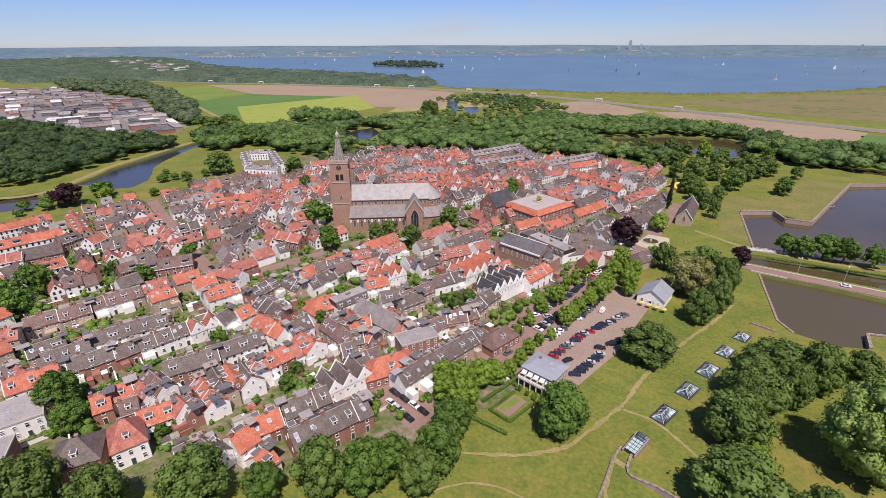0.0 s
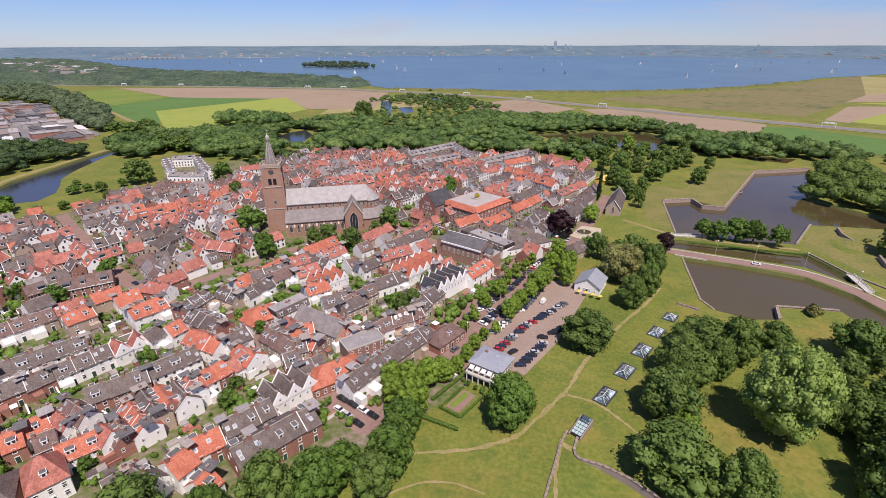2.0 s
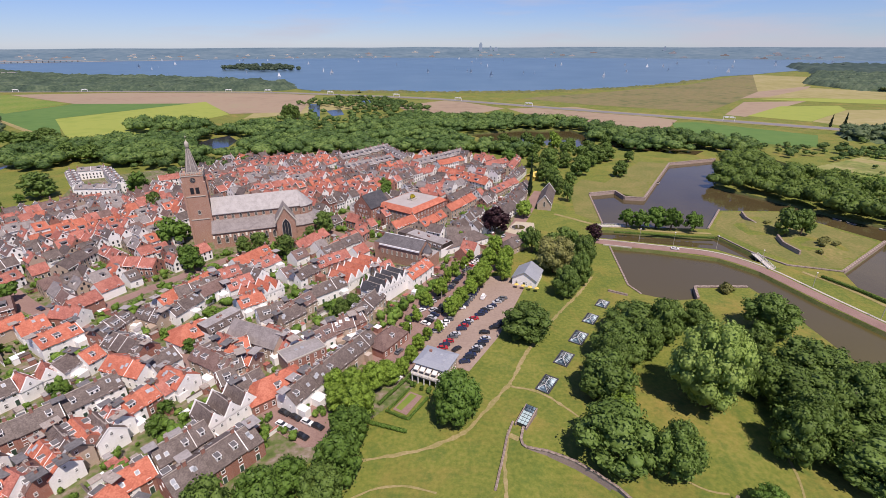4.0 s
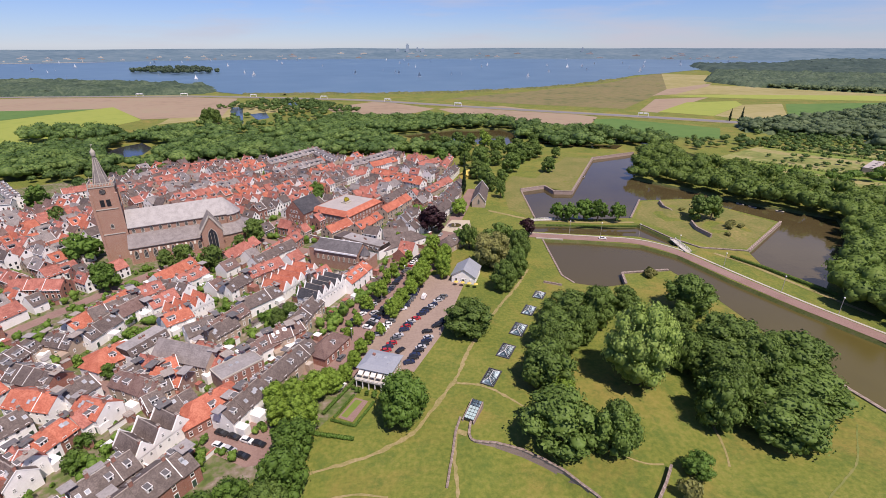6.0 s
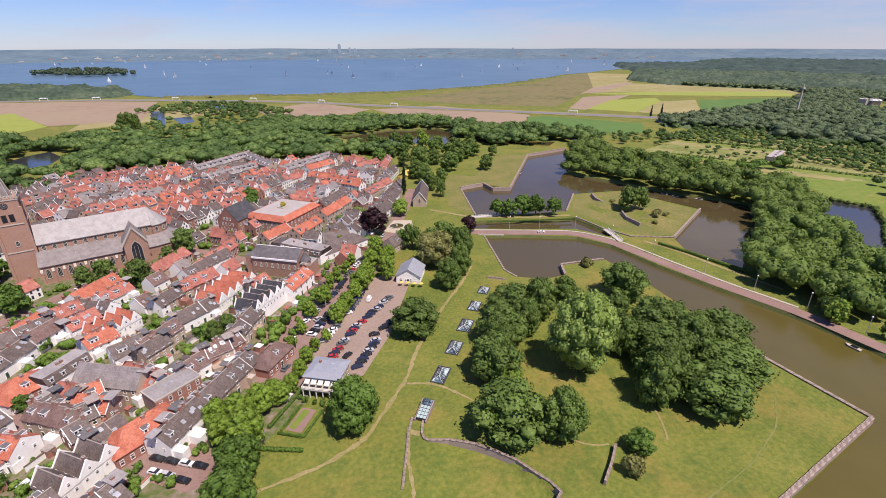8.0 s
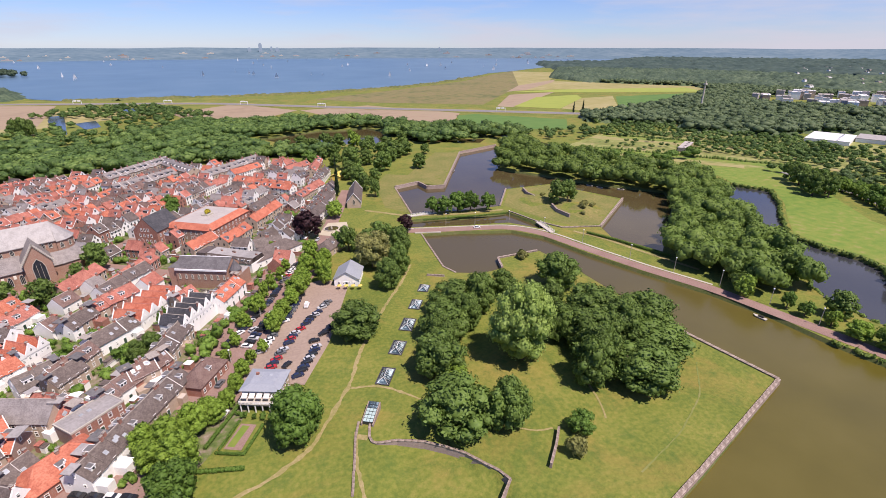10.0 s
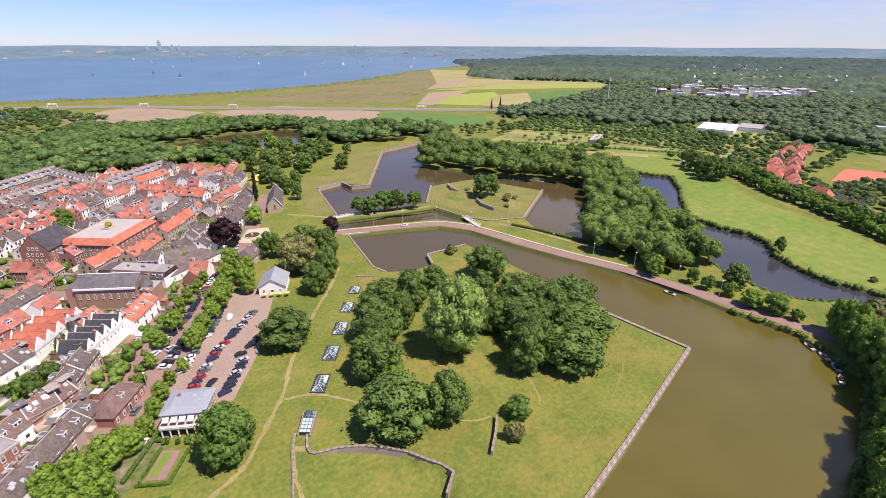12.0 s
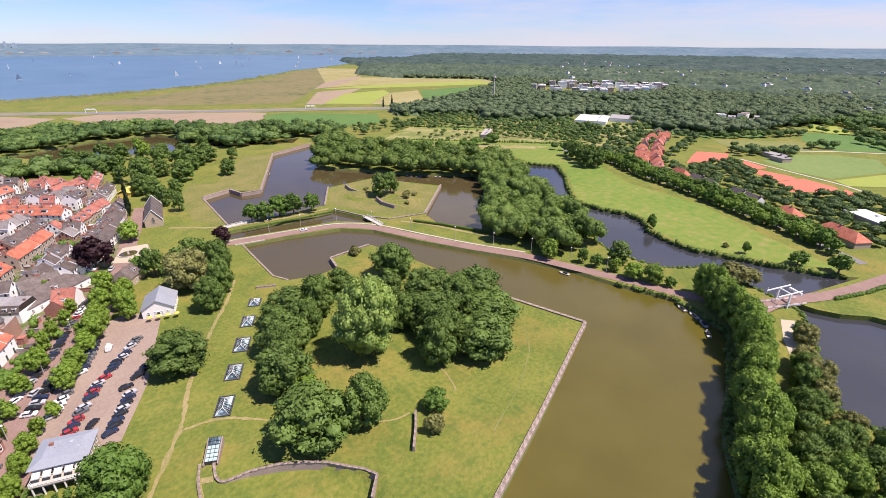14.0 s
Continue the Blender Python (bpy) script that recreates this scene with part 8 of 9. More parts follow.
plant('lime', -29.5, 96.1, 6.0)
plant('oak', -80.5, 44.7, 9.2)
plant('oak', -98.8, 34.8, 7.1)
plant('oak', -116.6, 30.0, 9.1)
plant('oak', -31.6, 66.3, 5.9)
plant('round', -66.8, 51.8, 5.3)
plant('round', -1.7, 96.4, 7.0)
plant('round', -228.5, 92.0, 6.9)
plant('round', -214.2, 87.0, 7.1)
plant('round', -227.3, 103.6, 7.0)
plant('round', -144.8, 56.0, 7.0)
plant('round', -133.0, 51.3, 5.3)
plant('round', -236.0, 106.5, 6.6)
plant('round', -244.8, 313.4, 8.8)
plant('round', -132.0, 188.1, 6.0)
plant('round', -161.6, 220.0, 9.0)
plant('round', -194.6, 127.4, 4.8)
plant('round', -60.6, 310.0, 5.5)
plant('round', -159.5, 226.0, 5.6)
plant('oak', -92.5, 204.7, 6.5)
plant('oak', -109.1, 212.2, 5.6)
plant('oak', -116.5, 209.7, 4.7)
plant('oak', -82.8, 240.6, 6.5)
plant('oak', -85.7, 224.8, 5.0)
plant('oak', -44.9, 153.4, 4.5)
plant('oak', -48.9, 149.6, 3.6)
plant('beech', -344.2, 195.2, 11.0, None, 7.9)
# trees on the green between the pond and the houses
for kind, x, y, r, half in (("oak", -310, 300, 13.5, 9.6), ("round", -342.6, 219, 9.0, 5.6), ("lime", -333, 214, 6.0, 4.6), ("round", -333.7, 262.6, 5.4, 3.6), ("round", -330, 270.8, 4.2, 2.9), ("oak", -317.8, 271.4, 5.4, 4.2), ("round", -314.3, 287.1, 3.6, 3.4), ("lime", -287.3, 184, 3.8, 3.4), ("oak", -300, 258, 3.6, 3.0), ("round", -308, 232, 4.0, 3.0), ("round", -318, 222, 3.4, 2.6), ("small", -322, 196, 3.0, 2.2), ("round", -352, 282, 3.2, 2.4)):
    plant(kind, x, y, r, None, half)
plant('small', -151.6, 58.6, 4.5)
plant('small', -244.5, 157.5, 2.9)
plant('small', -195.3, 154.3, 5.8)
plant('small', -219.5, 125.0, 4.5)
plant('small', -220.0, 131.5, 3.9)
plant('small', -95.4, 156.5, 2.5)
plant('small', -107.8, 158.0, 3.1)
plant('small', -129.2, 114.2, 2.9)
plant('small', -121.7, 67.4, 3.7)
plant('small', -108.2, 58.4, 2.7)
plant('small', -106.3, 62.8, 2.7)
plant('small', -125.0, 99.0, 3.6)
plant('small', -98.7, 94.3, 2.9)
plant('small', -87.8, 95.0, 2.8)
plant('small', -86.1, 86.5, 3.4)
plant('small', -98.5, 125.1, 3.2)
plant('small', -89.0, 122.0, 3.5)
plant('small', -57.3, 109.1, 1.9)
plant('small', -55.5, 127.7, 2.5)
plant('small', -54.8, 154.5, 3.3)
plant('round', -136.3, 192.5, 6.1)
plant('round', -62.4, 326.3, 5.8)
plant('round', -44.3, 173.2, 3.5)
plant('oak', -207.8, 275.4, 6.0)
for kind, x, y, r, z in plant_later:
    plant(kind, x, y, r, z)

# ---- cars and street furniture ----
CAR_PAINT = {w: surface(w + "_car_paint", (c, tuple(min(1, v * 1.15) for v in c)), rough=0.25, spec=0.6) for w, c in
             (("black", (0.018, 0.018, 0.02)), ("dark blue", (0.02, 0.03, 0.07)), ("silver", (0.42, 0.43, 0.45)), ("white", (0.75, 0.75, 0.75)), ("red", (0.38, 0.03, 0.035)), ("grey", (0.12, 0.125, 0.135)))}


def car_meshes(paint, van=False):
    b = Form()
    prof = [(-2.15, 0.35), (2.15, 0.35), (2.2, 0.7), (1.95, 0.92), (1.0, 1.0), (-1.75, 1.02), (-2.2, 0.95)]
    n = len(prof)
    b.add([(x, -0.88, z) for x, z in prof] + [(x, 0.88, z) for x, z in prof], [tuple(range(n - 1, -1, -1)), tuple(range(n, 2 * n))] + [(a, (a + 1) % n, n + (a + 1) % n, n + a) for a in range(n)])
    c = Form()
    top = 2.2 if van else 1.5
    lo, hi = ((-2.1, 1.35), (-2.0, 0.8)) if van else ((-1.75, 1.05), (-1.2, 0.3))
    for s, mat, ins in ((0, 0, 0.0),):
        c.add([(lo[0], -0.8, 1.0), (lo[1], -0.8, 1.0), (lo[1], 0.8, 1.0), (lo[0], 0.8, 1.0), (hi[0], -0.62, top), (hi[1], -0.62, top), (hi[1], 0.62, top), (hi[0], 0.62, top)],
              [(0, 1, 5, 4), (2, 3, 7, 6), (1, 2, 6, 5), (3, 0, 4, 7)], 0)
        c.box(hi[0] - 0.03, -0.64, top - 0.02, hi[1] + 0.03, 0.64, top + 0.03, 1)
    return b.mesh("body", paint), c.mesh("cabin", paint if van else GLASS, paint)


w = Form()
w.rod((0, -0.1, 0), (0, 0.1, 0), 0.32, 0.32, 12)
w.rod((0, -0.115, 0), (0, 0.115, 0), 0.19, 0.19, 8, 1)
WHEEL = w.mesh("wheel", RUBBER, STEEL)
CARS = {k: car_meshes(m) for k, m in CAR_PAINT.items()}
CARS["van"] = car_meshes(CAR_PAINT["white"], True)


def car(x, y, turn, colour, z=0.12):
    word = "white delivery van" if colour == "van" else f"{colour} parked car"
    root = thing("car", x, y, z, turn, label=f"{word} standing on brick paving", category="van" if colour == "van" else "car", group="parked cars")
    root.scale = (0.9, 0.9, 0.92)
    body, cabin = CARS[colour]
    place_part("body", body, root)
    place_part("cabin", cabin, root)
    for sx in (-1.35, 1.35):
        for sy in (-0.82, 0.82):
            place_part("wheel", WHEEL, root, pose(sx, sy, 0.32))


def car_row(x0, y0, x1, y1, turn, step, colours, gap=0.1, seed=1):
    rnd = random.Random(seed)
    length = math.hypot(x1 - x0, y1 - y0)
    n = int(length / step)
    for k in range(n):
        if rnd.random() < gap:
            continue
        f = (k + 0.5) / n
        car(x0 + (x1 - x0) * f + rnd.uniform(-0.25, 0.25), y0 + (y1 - y0) * f + rnd.uniform(-0.25, 0.25), turn + rnd.uniform(-2.5, 2.5) + rnd.choice((0, 180)), rnd.choice(colours))


DARKS = ["black", "dark blue", "grey", "silver", "black", "grey"]
MIXED = DARKS + ["silver", "white", "dark blue", "red", "grey"]
car_row(-8.0, 131.0, -5.0, 137.0, 15, 2.1, ["red", "black", "red", "dark blue"], 0.0, 2)
car_row(-4.4, 138.2, 2.6, 151.4, 15, 2.1, ["dark blue", "black", "grey", "black", "silver", "dark blue", "red"], 0.03, 12)
car_row(3.4, 151.6, 17.0, 170.4, 15, 2.1, MIXED, 0.1, 3)
car_row(0.6, 123.4, 8.9, 139.6, 15, 2.05, ["dark blue", "grey", "black", "silver", "black", "dark blue", "silver"], 0.03, 4)
car_row(11.0, 145.2, 16.4, 151.8, 15, 2.2, ["black", "dark blue", "grey", "black"], 0.0, 5)
car_row(-22.6, 150, -15.6, 160.7, 38, 2.5, DARKS + ["white", "silver"], 0.04, 6)
car_row(-15.6, 160.7, -8.6, 173.8, 38, 2.5, MIXED, 0.04, 14)
car_row(-8.6, 173.8, -2.4, 189, 40, 2.5, MIXED + ["red"], 0.06, 7)
car_row(-2.4, 189, 7, 213, 40, 2.6, MIXED, 0.15, 15)
car_row(-11.2, 141.6, -6.6, 150.2, 8, 2.3, ["white", "silver", "grey", "white", "black"], 0.12, 8)
car_row(-6.6, 150.2, -0.8, 161.5, 8, 2.3, ["silver", "white", "grey", "black"], 0.35, 16)
car_row(-0.8, 161.5, 5.4, 178.1, 8, 2.5, MIXED, 0.35, 17)
car_row(-15.6, 146.5, -12.2, 153.5, -25, 2.5, MIXED, 0.05, 21)
car_row(-12.2, 153.5, -4.6, 169.5, -25, 2.5, MIXED, 0.08, 22)
car_row(-28, 118, -18, 140, 62, 6.5, DARKS, 0.4, 9)
car_row(4, 205, 22, 245, 65, 5.5, DARKS + ["white"], 0.2, 10)
for x, y, t, c in ((-52.5, 96.3, -25, "black"), (-48.5, 94.6, -28, "black"), (-44.4, 92.9, -25, "white"), (-40.8, 91.4, -25, "black"), (-51.5, 91.6, -25, "white"), (-48.2, 90, -25, "silver"), (-44, 87.5, -25, "black"), (-2.1, 131.5, 48, "black"), (8.2, 142.8, 6, "black"), (-12.8, 158.3, 40, "silver"), (8.1, 169.9, 70, "van"), (-21, 113.5, 58, "white"), (112, 229, -14, "white"), (-60, 100, 150, "grey")):
    car(x, y, t, c)
for line in ([(-78, 112), (-113, 124.5), (-155, 138.5), (-183, 150)], [(-66, 166), (-45, 214)], [(-120, 205), (-95, 245)]):
    for (x0, y0), (x1, y1) in zip(line, line[1:]):
        car_row(x0 + 1.6, y0 + 1.6, x1 + 1.6, y1 + 1.6, math.degrees(math.atan2(y1 - y0, x1 - x0)), 8, DARKS + ["white", "red"], 0.45, int(abs(x0)))


def lamp_post(x, y, h=7.5):
    root = thing("street_lamp", x, y, gz(x, y), 0, label="slim pale street lamp beside the road", category="street lamp", group="street lamps")
    f = Form()
    f.rod((0, 0, 0), (0, 0, h), 0.13, 0.08, 8)
    place_part("pole", f.mesh("pole", COPING), root)
    f = Form()
    f.lathe(0, 0, [(0.12, h), (0.34, h + 0.15), (0.3, h + 0.45), (0.05, h + 0.6)], 8)
    place_part("lantern", f.mesh("lantern", WHITE), root)


for x, y in ((96, 239), (113, 234.5), (134, 230.5), (147.5, 212.5), (157, 188), (167, 162), (176, 142), (185, 124), (190, 104), (193, 86)):
    lamp_post(x, y)
for x, y in ((-10, 168), (0, 192), (-20, 140), (14, 218)):
    lamp_post(x, y, 5)


def hedge(x0, y0, x1, y1, width, height, label="clipped green hedge"):
    """A clipped hedge of many leaf clumps over a solid core."""
    rng = np.random.default_rng(int(abs(x0 * 7 + y0)))
    length = math.hypot(x1 - x0, y1 - y0)
    n = max(2, int(length / (width * 0.7)))
    lobes = [((length * (k + 0.5) / n, 0, height * 0.5), (width * 0.62, width * 0.5, height * 0.55)) for k in range(n)]
    ob = new("hedge", np_mesh("hedge", *crown_arrays(rng, lobes, n * 45, 0.2, 1), [LEAF["round"]]))
    ob.matrix_basis = pose(x0, y0, gz(x0, y0), 0, 0, math.degrees(math.atan2(y1 - y0, x1 - x0)))
    return tagged(ob, label + " beside a lawn", "hedge")


for h in ((-25, 101.5, -16, 117.5, 1.1, 1.4), (-22.3, 99, -15.2, 96, 0.8, 0.9), (-15.2, 96, -10.2, 105.5, 0.8, 0.9), (-21.5, 100, -16.5, 109.5, 0.7, 0.8), (-26.5, 94, -15, 91, 1.4, 1.2), (168, 199, 176, 184, 1.6, 1.6), (176, 184, 188, 156, 1.6, 1.6), (86, 252, 140, 246, 1.2, 1.0), (241, 7.5, 256, 0.3, 2.4, 2.2), (257, -0.2, 276, -6.5, 2.4, 2.2)):
    hedge(*h)
sheet("garden_path", [(-20.5, 100.2), (-16.2, 108.5), (-12, 106.5), (-16, 98)], PAVING, 0.08, "red gravel garden path", "path")
sheet("garden_lawn", [(-19.6, 100.8), (-15.8, 107.6), (-13.8, 106.6), (-17.8, 99.8)], LAWN, 0.11, "small clipped lawn in a garden", "lawn")

# moored boats along the far bank of the moat
bh = Form()
bh.add([(-2.4, -0.8, 0.7), (1.6, -0.85, 0.7), (3, 0, 0.9), (1.6, 0.85, 0.7), (-2.4, 0.8, 0.7), (-2.2, -0.5, 0), (1.6, -0.5, 0), (2.4, 0, 0), (1.6, 0.5, 0), (-2.2, 0.5, 0)], [(4, 3, 2, 1, 0)] + [(a, (a + 1) % 5, (a + 1) % 5 + 5, a + 5) for a in range(5)])
bc = Form()
bc.box(-1.2, -0.55, 0.7, 0.8, 0.55, 1.25)
bme, cme2 = bh.mesh("hull", COPING), bc.mesh("canopy", IRON)
for x, y, t in ((190, 47, 62), (188, 41.5, 58), (184.5, 36.5, 48), (178.5, 32.5, 30), (181, 98, 100), (240, 278, 120), (236, 285, 120), (252, 268, 140), (153, 366, 60)):
    root = thing("rowing_boat", x - 1.5, y + 1.5, WATER_Z - 0.1, t, label="small white boat moored at the bank", category="boat", group="moored boats")
    place_part("hull", bme, root)
    place_part("canopy", cme2, root)

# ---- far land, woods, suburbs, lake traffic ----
# aerial haze is mixed into the land colours as blue
HAZE_LAND = surface("hazed_land", ((0.070, 0.125, 0.165), (0.105, 0.165, 0.205), (0.15, 0.205, 0.235)), scales=(0.004, 0.02), rough=1.0)
# tower blocks paled towards blue, the haze before them is in the colour
HAZE_TOWER = surface("hazed_concrete", ((0.24, 0.31, 0.37), (0.30, 0.37, 0.43)), scales=(0.02, 0.2), rough=1.0)
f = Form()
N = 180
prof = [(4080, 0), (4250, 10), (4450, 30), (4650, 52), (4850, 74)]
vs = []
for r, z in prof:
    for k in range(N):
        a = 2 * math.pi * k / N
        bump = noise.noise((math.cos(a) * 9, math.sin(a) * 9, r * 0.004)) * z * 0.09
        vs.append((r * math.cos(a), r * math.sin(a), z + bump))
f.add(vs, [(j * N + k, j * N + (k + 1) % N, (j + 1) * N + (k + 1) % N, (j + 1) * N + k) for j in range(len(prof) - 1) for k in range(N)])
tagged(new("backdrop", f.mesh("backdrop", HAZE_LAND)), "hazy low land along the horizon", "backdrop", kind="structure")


def canopy(loop, cell, height, mat, label, seed, skip=(), name="woods", word="woods"):
    """Far woods as one rough sheet of tree tops."""
    rng = np.random.default_rng(seed)
    xs, ys = [p[0] for p in loop], [p[1] for p in loop]
    gx = np.arange(min(xs), max(xs) + cell, cell)
    gy = np.arange(min(ys), max(ys) + cell, cell)
    X, Y = np.meshgrid(gx, gy)
    X = X + rng.uniform(-0.4, 0.4, X.shape) * cell
    Y = Y + rng.uniform(-0.4, 0.4, X.shape) * cell
    ok = inside(loop, X, Y)
    for s in skip:
        ok &= ~inside(s, X, Y)
    rise = np.array([noise.noise((a * 0.022, b * 0.022, seed)) + 0.6 * noise.noise((a * 0.007, b * 0.007, seed + 9)) for a, b in zip(X.ravel(), Y.ravel())]).reshape(X.shape)
    Z = height * (rng.uniform(0.3, 1.25, X.shape) ** 0.8 + 0.45 * np.clip(rise, -0.8, 1))
    h, w = X.shape
    idx = np.arange(h * w).reshape(h, w)
    q = np.stack([idx[:-1, :-1], idx[:-1, 1:], idx[1:, 1:], idx[1:, :-1]], -1).reshape(-1, 4)
    okf = ok.ravel()[q]
    full = okf.sum(1) >= 1
    Z = np.where(ok, Z, -1.0)
    q = q[full]
    t = np.concatenate([q[:, [0, 1, 2]], q[:, [0, 2, 3]]])
    ob = new(name, np_mesh(name, np.stack([X, Y, Z], -1).reshape(-1, 3), np.zeros((0, 4), int), t, [mat]))
    return tagged(ob, label, word, kind="stuff")


SUBURB = ([(424, 150), (470, 172), (520, 172), (526, 140), (488, 130), (446, 146)], [(502, 126), (466, 42), (440, 28), (426, 34), (410, 64), (436, 86), (480, 120)], [(386, 150), (396, 178), (424, 196), (560, 226), (575, 205), (470, 180), (425, 166), (400, 146)],
          [(332, 44), (338, 60), (360, 64), (366, 52), (350, 40)], [(312, 8), (318, 30), (344, 38), (344, 20), (326, 4)], [(362, 94), (366, 116), (384, 122), (386, 108), (372, 92)], [(346, 66), (350, 84), (370, 92), (372, 80), (358, 62)], [(360, 2), (362, 20), (390, 30), (394, 14)])
# greens shifted to blue, distance haze put into the canopy colour
FOREST = surface("hazed_forest", ((0.030, 0.054, 0.036), (0.054, 0.086, 0.052), (0.095, 0.130, 0.078)), scales=(0.016, 0.16), rough=0.9, span=(0.38, 0.62))
# bluer again, for thicker painted haze towards the horizon
FOREST_FAR = surface("hazed_far_forest", ((0.024, 0.048, 0.042), (0.04, 0.068, 0.058), (0.07, 0.102, 0.08)), scales=(0.006, 0.03), rough=0.95)
CLEARINGS = ([(1000, 110), (1120, 100), (1180, 190), (1040, 200)], [(1300, 420), (1400, 400), (1440, 520), (1330, 560)], [(1250, 760), (1340, 800), (1300, 900), (1200, 860)], [(1500, 250), (1640, 230), (1660, 330), (1520, 340)])
CAMPUS = [(880, 690), (998, 745), (1100, 735), (1250, 545), (1093, 460), (940, 490), (860, 585)]
ROADWAY = [(550, 660), (600, 630), (690, 584), (775, 520), (860, 425), (975, 270), (945, 250), (830, 405), (755, 492), (680, 556), (600, 600), (545, 640)]
SHEDS = [(555, 340), (610, 390), (660, 380), (700, 330), (650, 290), (570, 300)]
VILLAS = [(690, 245), (800, 240), (810, 165), (715, 190)]
WOODED = [(906, 1198), (1110, 1047), (1005, 855), (877, 787), (641, 671), (563, 645), (460, 619), (429, 563), (500, 510), (540, 500), (481, 444), (440, 360), (493, 273), (600, 250), (640, 210), (704, 200), (800, 150), (900, 130), (1050, 90), (1120, 400), (1250, 560), (1150, 900)]
SUBURB_LEAF = leafy("garden_tree_leaves", ((0.060, 0.105, 0.040), (0.096, 0.158, 0.052), (0.150, 0.222, 0.070)), scales=(0.075, 0.6), island=0.12)
# lighter, greyer leaf tones stand in for the air haze over far woods
WOOD_FAR = leafy("hazed_wood_leaves", ((0.078, 0.121, 0.060), (0.118, 0.170, 0.081), (0.179, 0.233, 0.112)), scales=(0.05, 0.3), island=0.08)
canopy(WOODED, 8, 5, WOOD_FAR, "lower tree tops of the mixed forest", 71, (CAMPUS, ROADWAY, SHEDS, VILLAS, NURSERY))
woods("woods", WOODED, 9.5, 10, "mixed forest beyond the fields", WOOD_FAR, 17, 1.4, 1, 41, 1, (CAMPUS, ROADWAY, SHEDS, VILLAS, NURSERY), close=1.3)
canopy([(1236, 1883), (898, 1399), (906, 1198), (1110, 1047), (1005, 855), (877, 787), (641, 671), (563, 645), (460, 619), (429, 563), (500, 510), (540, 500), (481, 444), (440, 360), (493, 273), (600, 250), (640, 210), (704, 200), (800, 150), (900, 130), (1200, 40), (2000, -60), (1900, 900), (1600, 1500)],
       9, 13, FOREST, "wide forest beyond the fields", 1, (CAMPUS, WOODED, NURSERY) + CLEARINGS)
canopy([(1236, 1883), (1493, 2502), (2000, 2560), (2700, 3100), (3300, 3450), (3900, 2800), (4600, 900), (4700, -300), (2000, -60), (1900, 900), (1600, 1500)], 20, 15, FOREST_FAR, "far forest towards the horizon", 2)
canopy([(-4818, 2716), (-4333, 2840), (-3708, 2843), (-2962, 2636), (-2391, 2276), (-1657, 1751), (-1290, 1592), (-924, 1522), (-680, 1420), (-510, 1326), (-440, 1190), (-460, 1150), (-680, 1128), (-868, 1126), (-1062, 1100), (-1500, 1075), (-1560, 900), (-2600, 1300), (-4300, 1700)], 13, 12, FOREST, "wooded shore beyond the highway", 3)
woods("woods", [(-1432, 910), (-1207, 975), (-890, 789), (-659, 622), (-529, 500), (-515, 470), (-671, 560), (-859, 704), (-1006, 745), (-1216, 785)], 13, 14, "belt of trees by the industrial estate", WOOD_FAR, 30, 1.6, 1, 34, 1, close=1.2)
canopy([(-1750, 850), (-950, 450), (-1000, 300), (-2500, 700)], 14, 12, FOREST, "trees beyond the industrial estate", 6)
woods("woods", [(429, 563), (497, 520), (480, 444), (416, 345), (400, 330), (440, 300), (493, 273), (440, 240), (405, 250), (402, 330), (432, 398), (330, 445), (300, 470), (290, 520), (360, 520), (420, 510)], 15, 6, "young trees and hedges round the gardens", WOOD_MIX, 60, 0.9, 1, 21, 2, (NURSERY,))
for k in range(12):
    # long plots and hedges side by side, across the line of sight
    d = 452 + 17.5 * k
    ends = [(d * 0.752 + w * 0.66, d * 0.66 - w * 0.75) for w in range(-160, 165, 8)]
    ends = [p for p in ends if inside(NURSERY, *p) and not inside(SHEDS, *p)]
    if len(ends) < 4:
        continue
    strip("nursery_plot", [ends[0], ends[-1]], 11, (DRY, NURSERY_SOIL, FIELD_DRY, LAWN, NURSERY_SOIL)[k % 5], 0.2, "long garden plot with low crops", "plot", 12)
    if k in (3, 8):
        fringe([(x + 6, y + 5) for x, y in (ends[0], ends[-1])], "clipped hedges and young trees between plots", 1.9, 2.2)
woods("woods", [(415, 351), (445, 289), (469, 252), (714, 409), (649, 442), (595, 506), (527, 536), (390, 500), (366, 467), (453, 408)], 8, 4.5, "young trees and shrubs of the nursery", WOOD_MIX, 34, 0.8, 1, 91, 2, (SHEDS,))
woods("woods", [(348, 432), (429, 436), (442, 411), (417, 353), (373, 346), (341, 372)], 15, 3.5, "loose shrubs between garden plots", WOOD_MIX, 34, 0.8, 1, 92, 2)
woods("woods", [(300, 330), (331, 320), (400, 332), (392, 345), (330, 335), (300, 372)], 11, 8, "trees behind the outer moat", LEAF["round"], 120, 0.9, 1, 22)
woods("woods", [(-1084, 2076), (-1155, 2369), (-922, 2411), (-719, 2046), (-835, 1952)], 28, 16, "wooded island in the lake", FOREST, 60, 3.0, 1, 23)
woods("woods", [(395, 175), (410, 200), (440, 250), (460, 245), (545, 245), (640, 206), (560, 190), (500, 175), (440, 170), (425, 150), (350, 120)], 9.5, 5.6, "trees and gardens of the suburb", SUBURB_LEAF, 90, 0.85, 1, 24, 2, SUBURB)
woods("woods", [(927, 386), (1119, 333), (1232, 242), (1262, 114), (949, 76), (803, 133), (666, 160), (604, 190), (607, 221), (690, 272)], 11, 12, "tall trees round the villas", WOOD_FAR, 44, 1.3, 1, 81, 2, (VILLAS,), close=1.2)
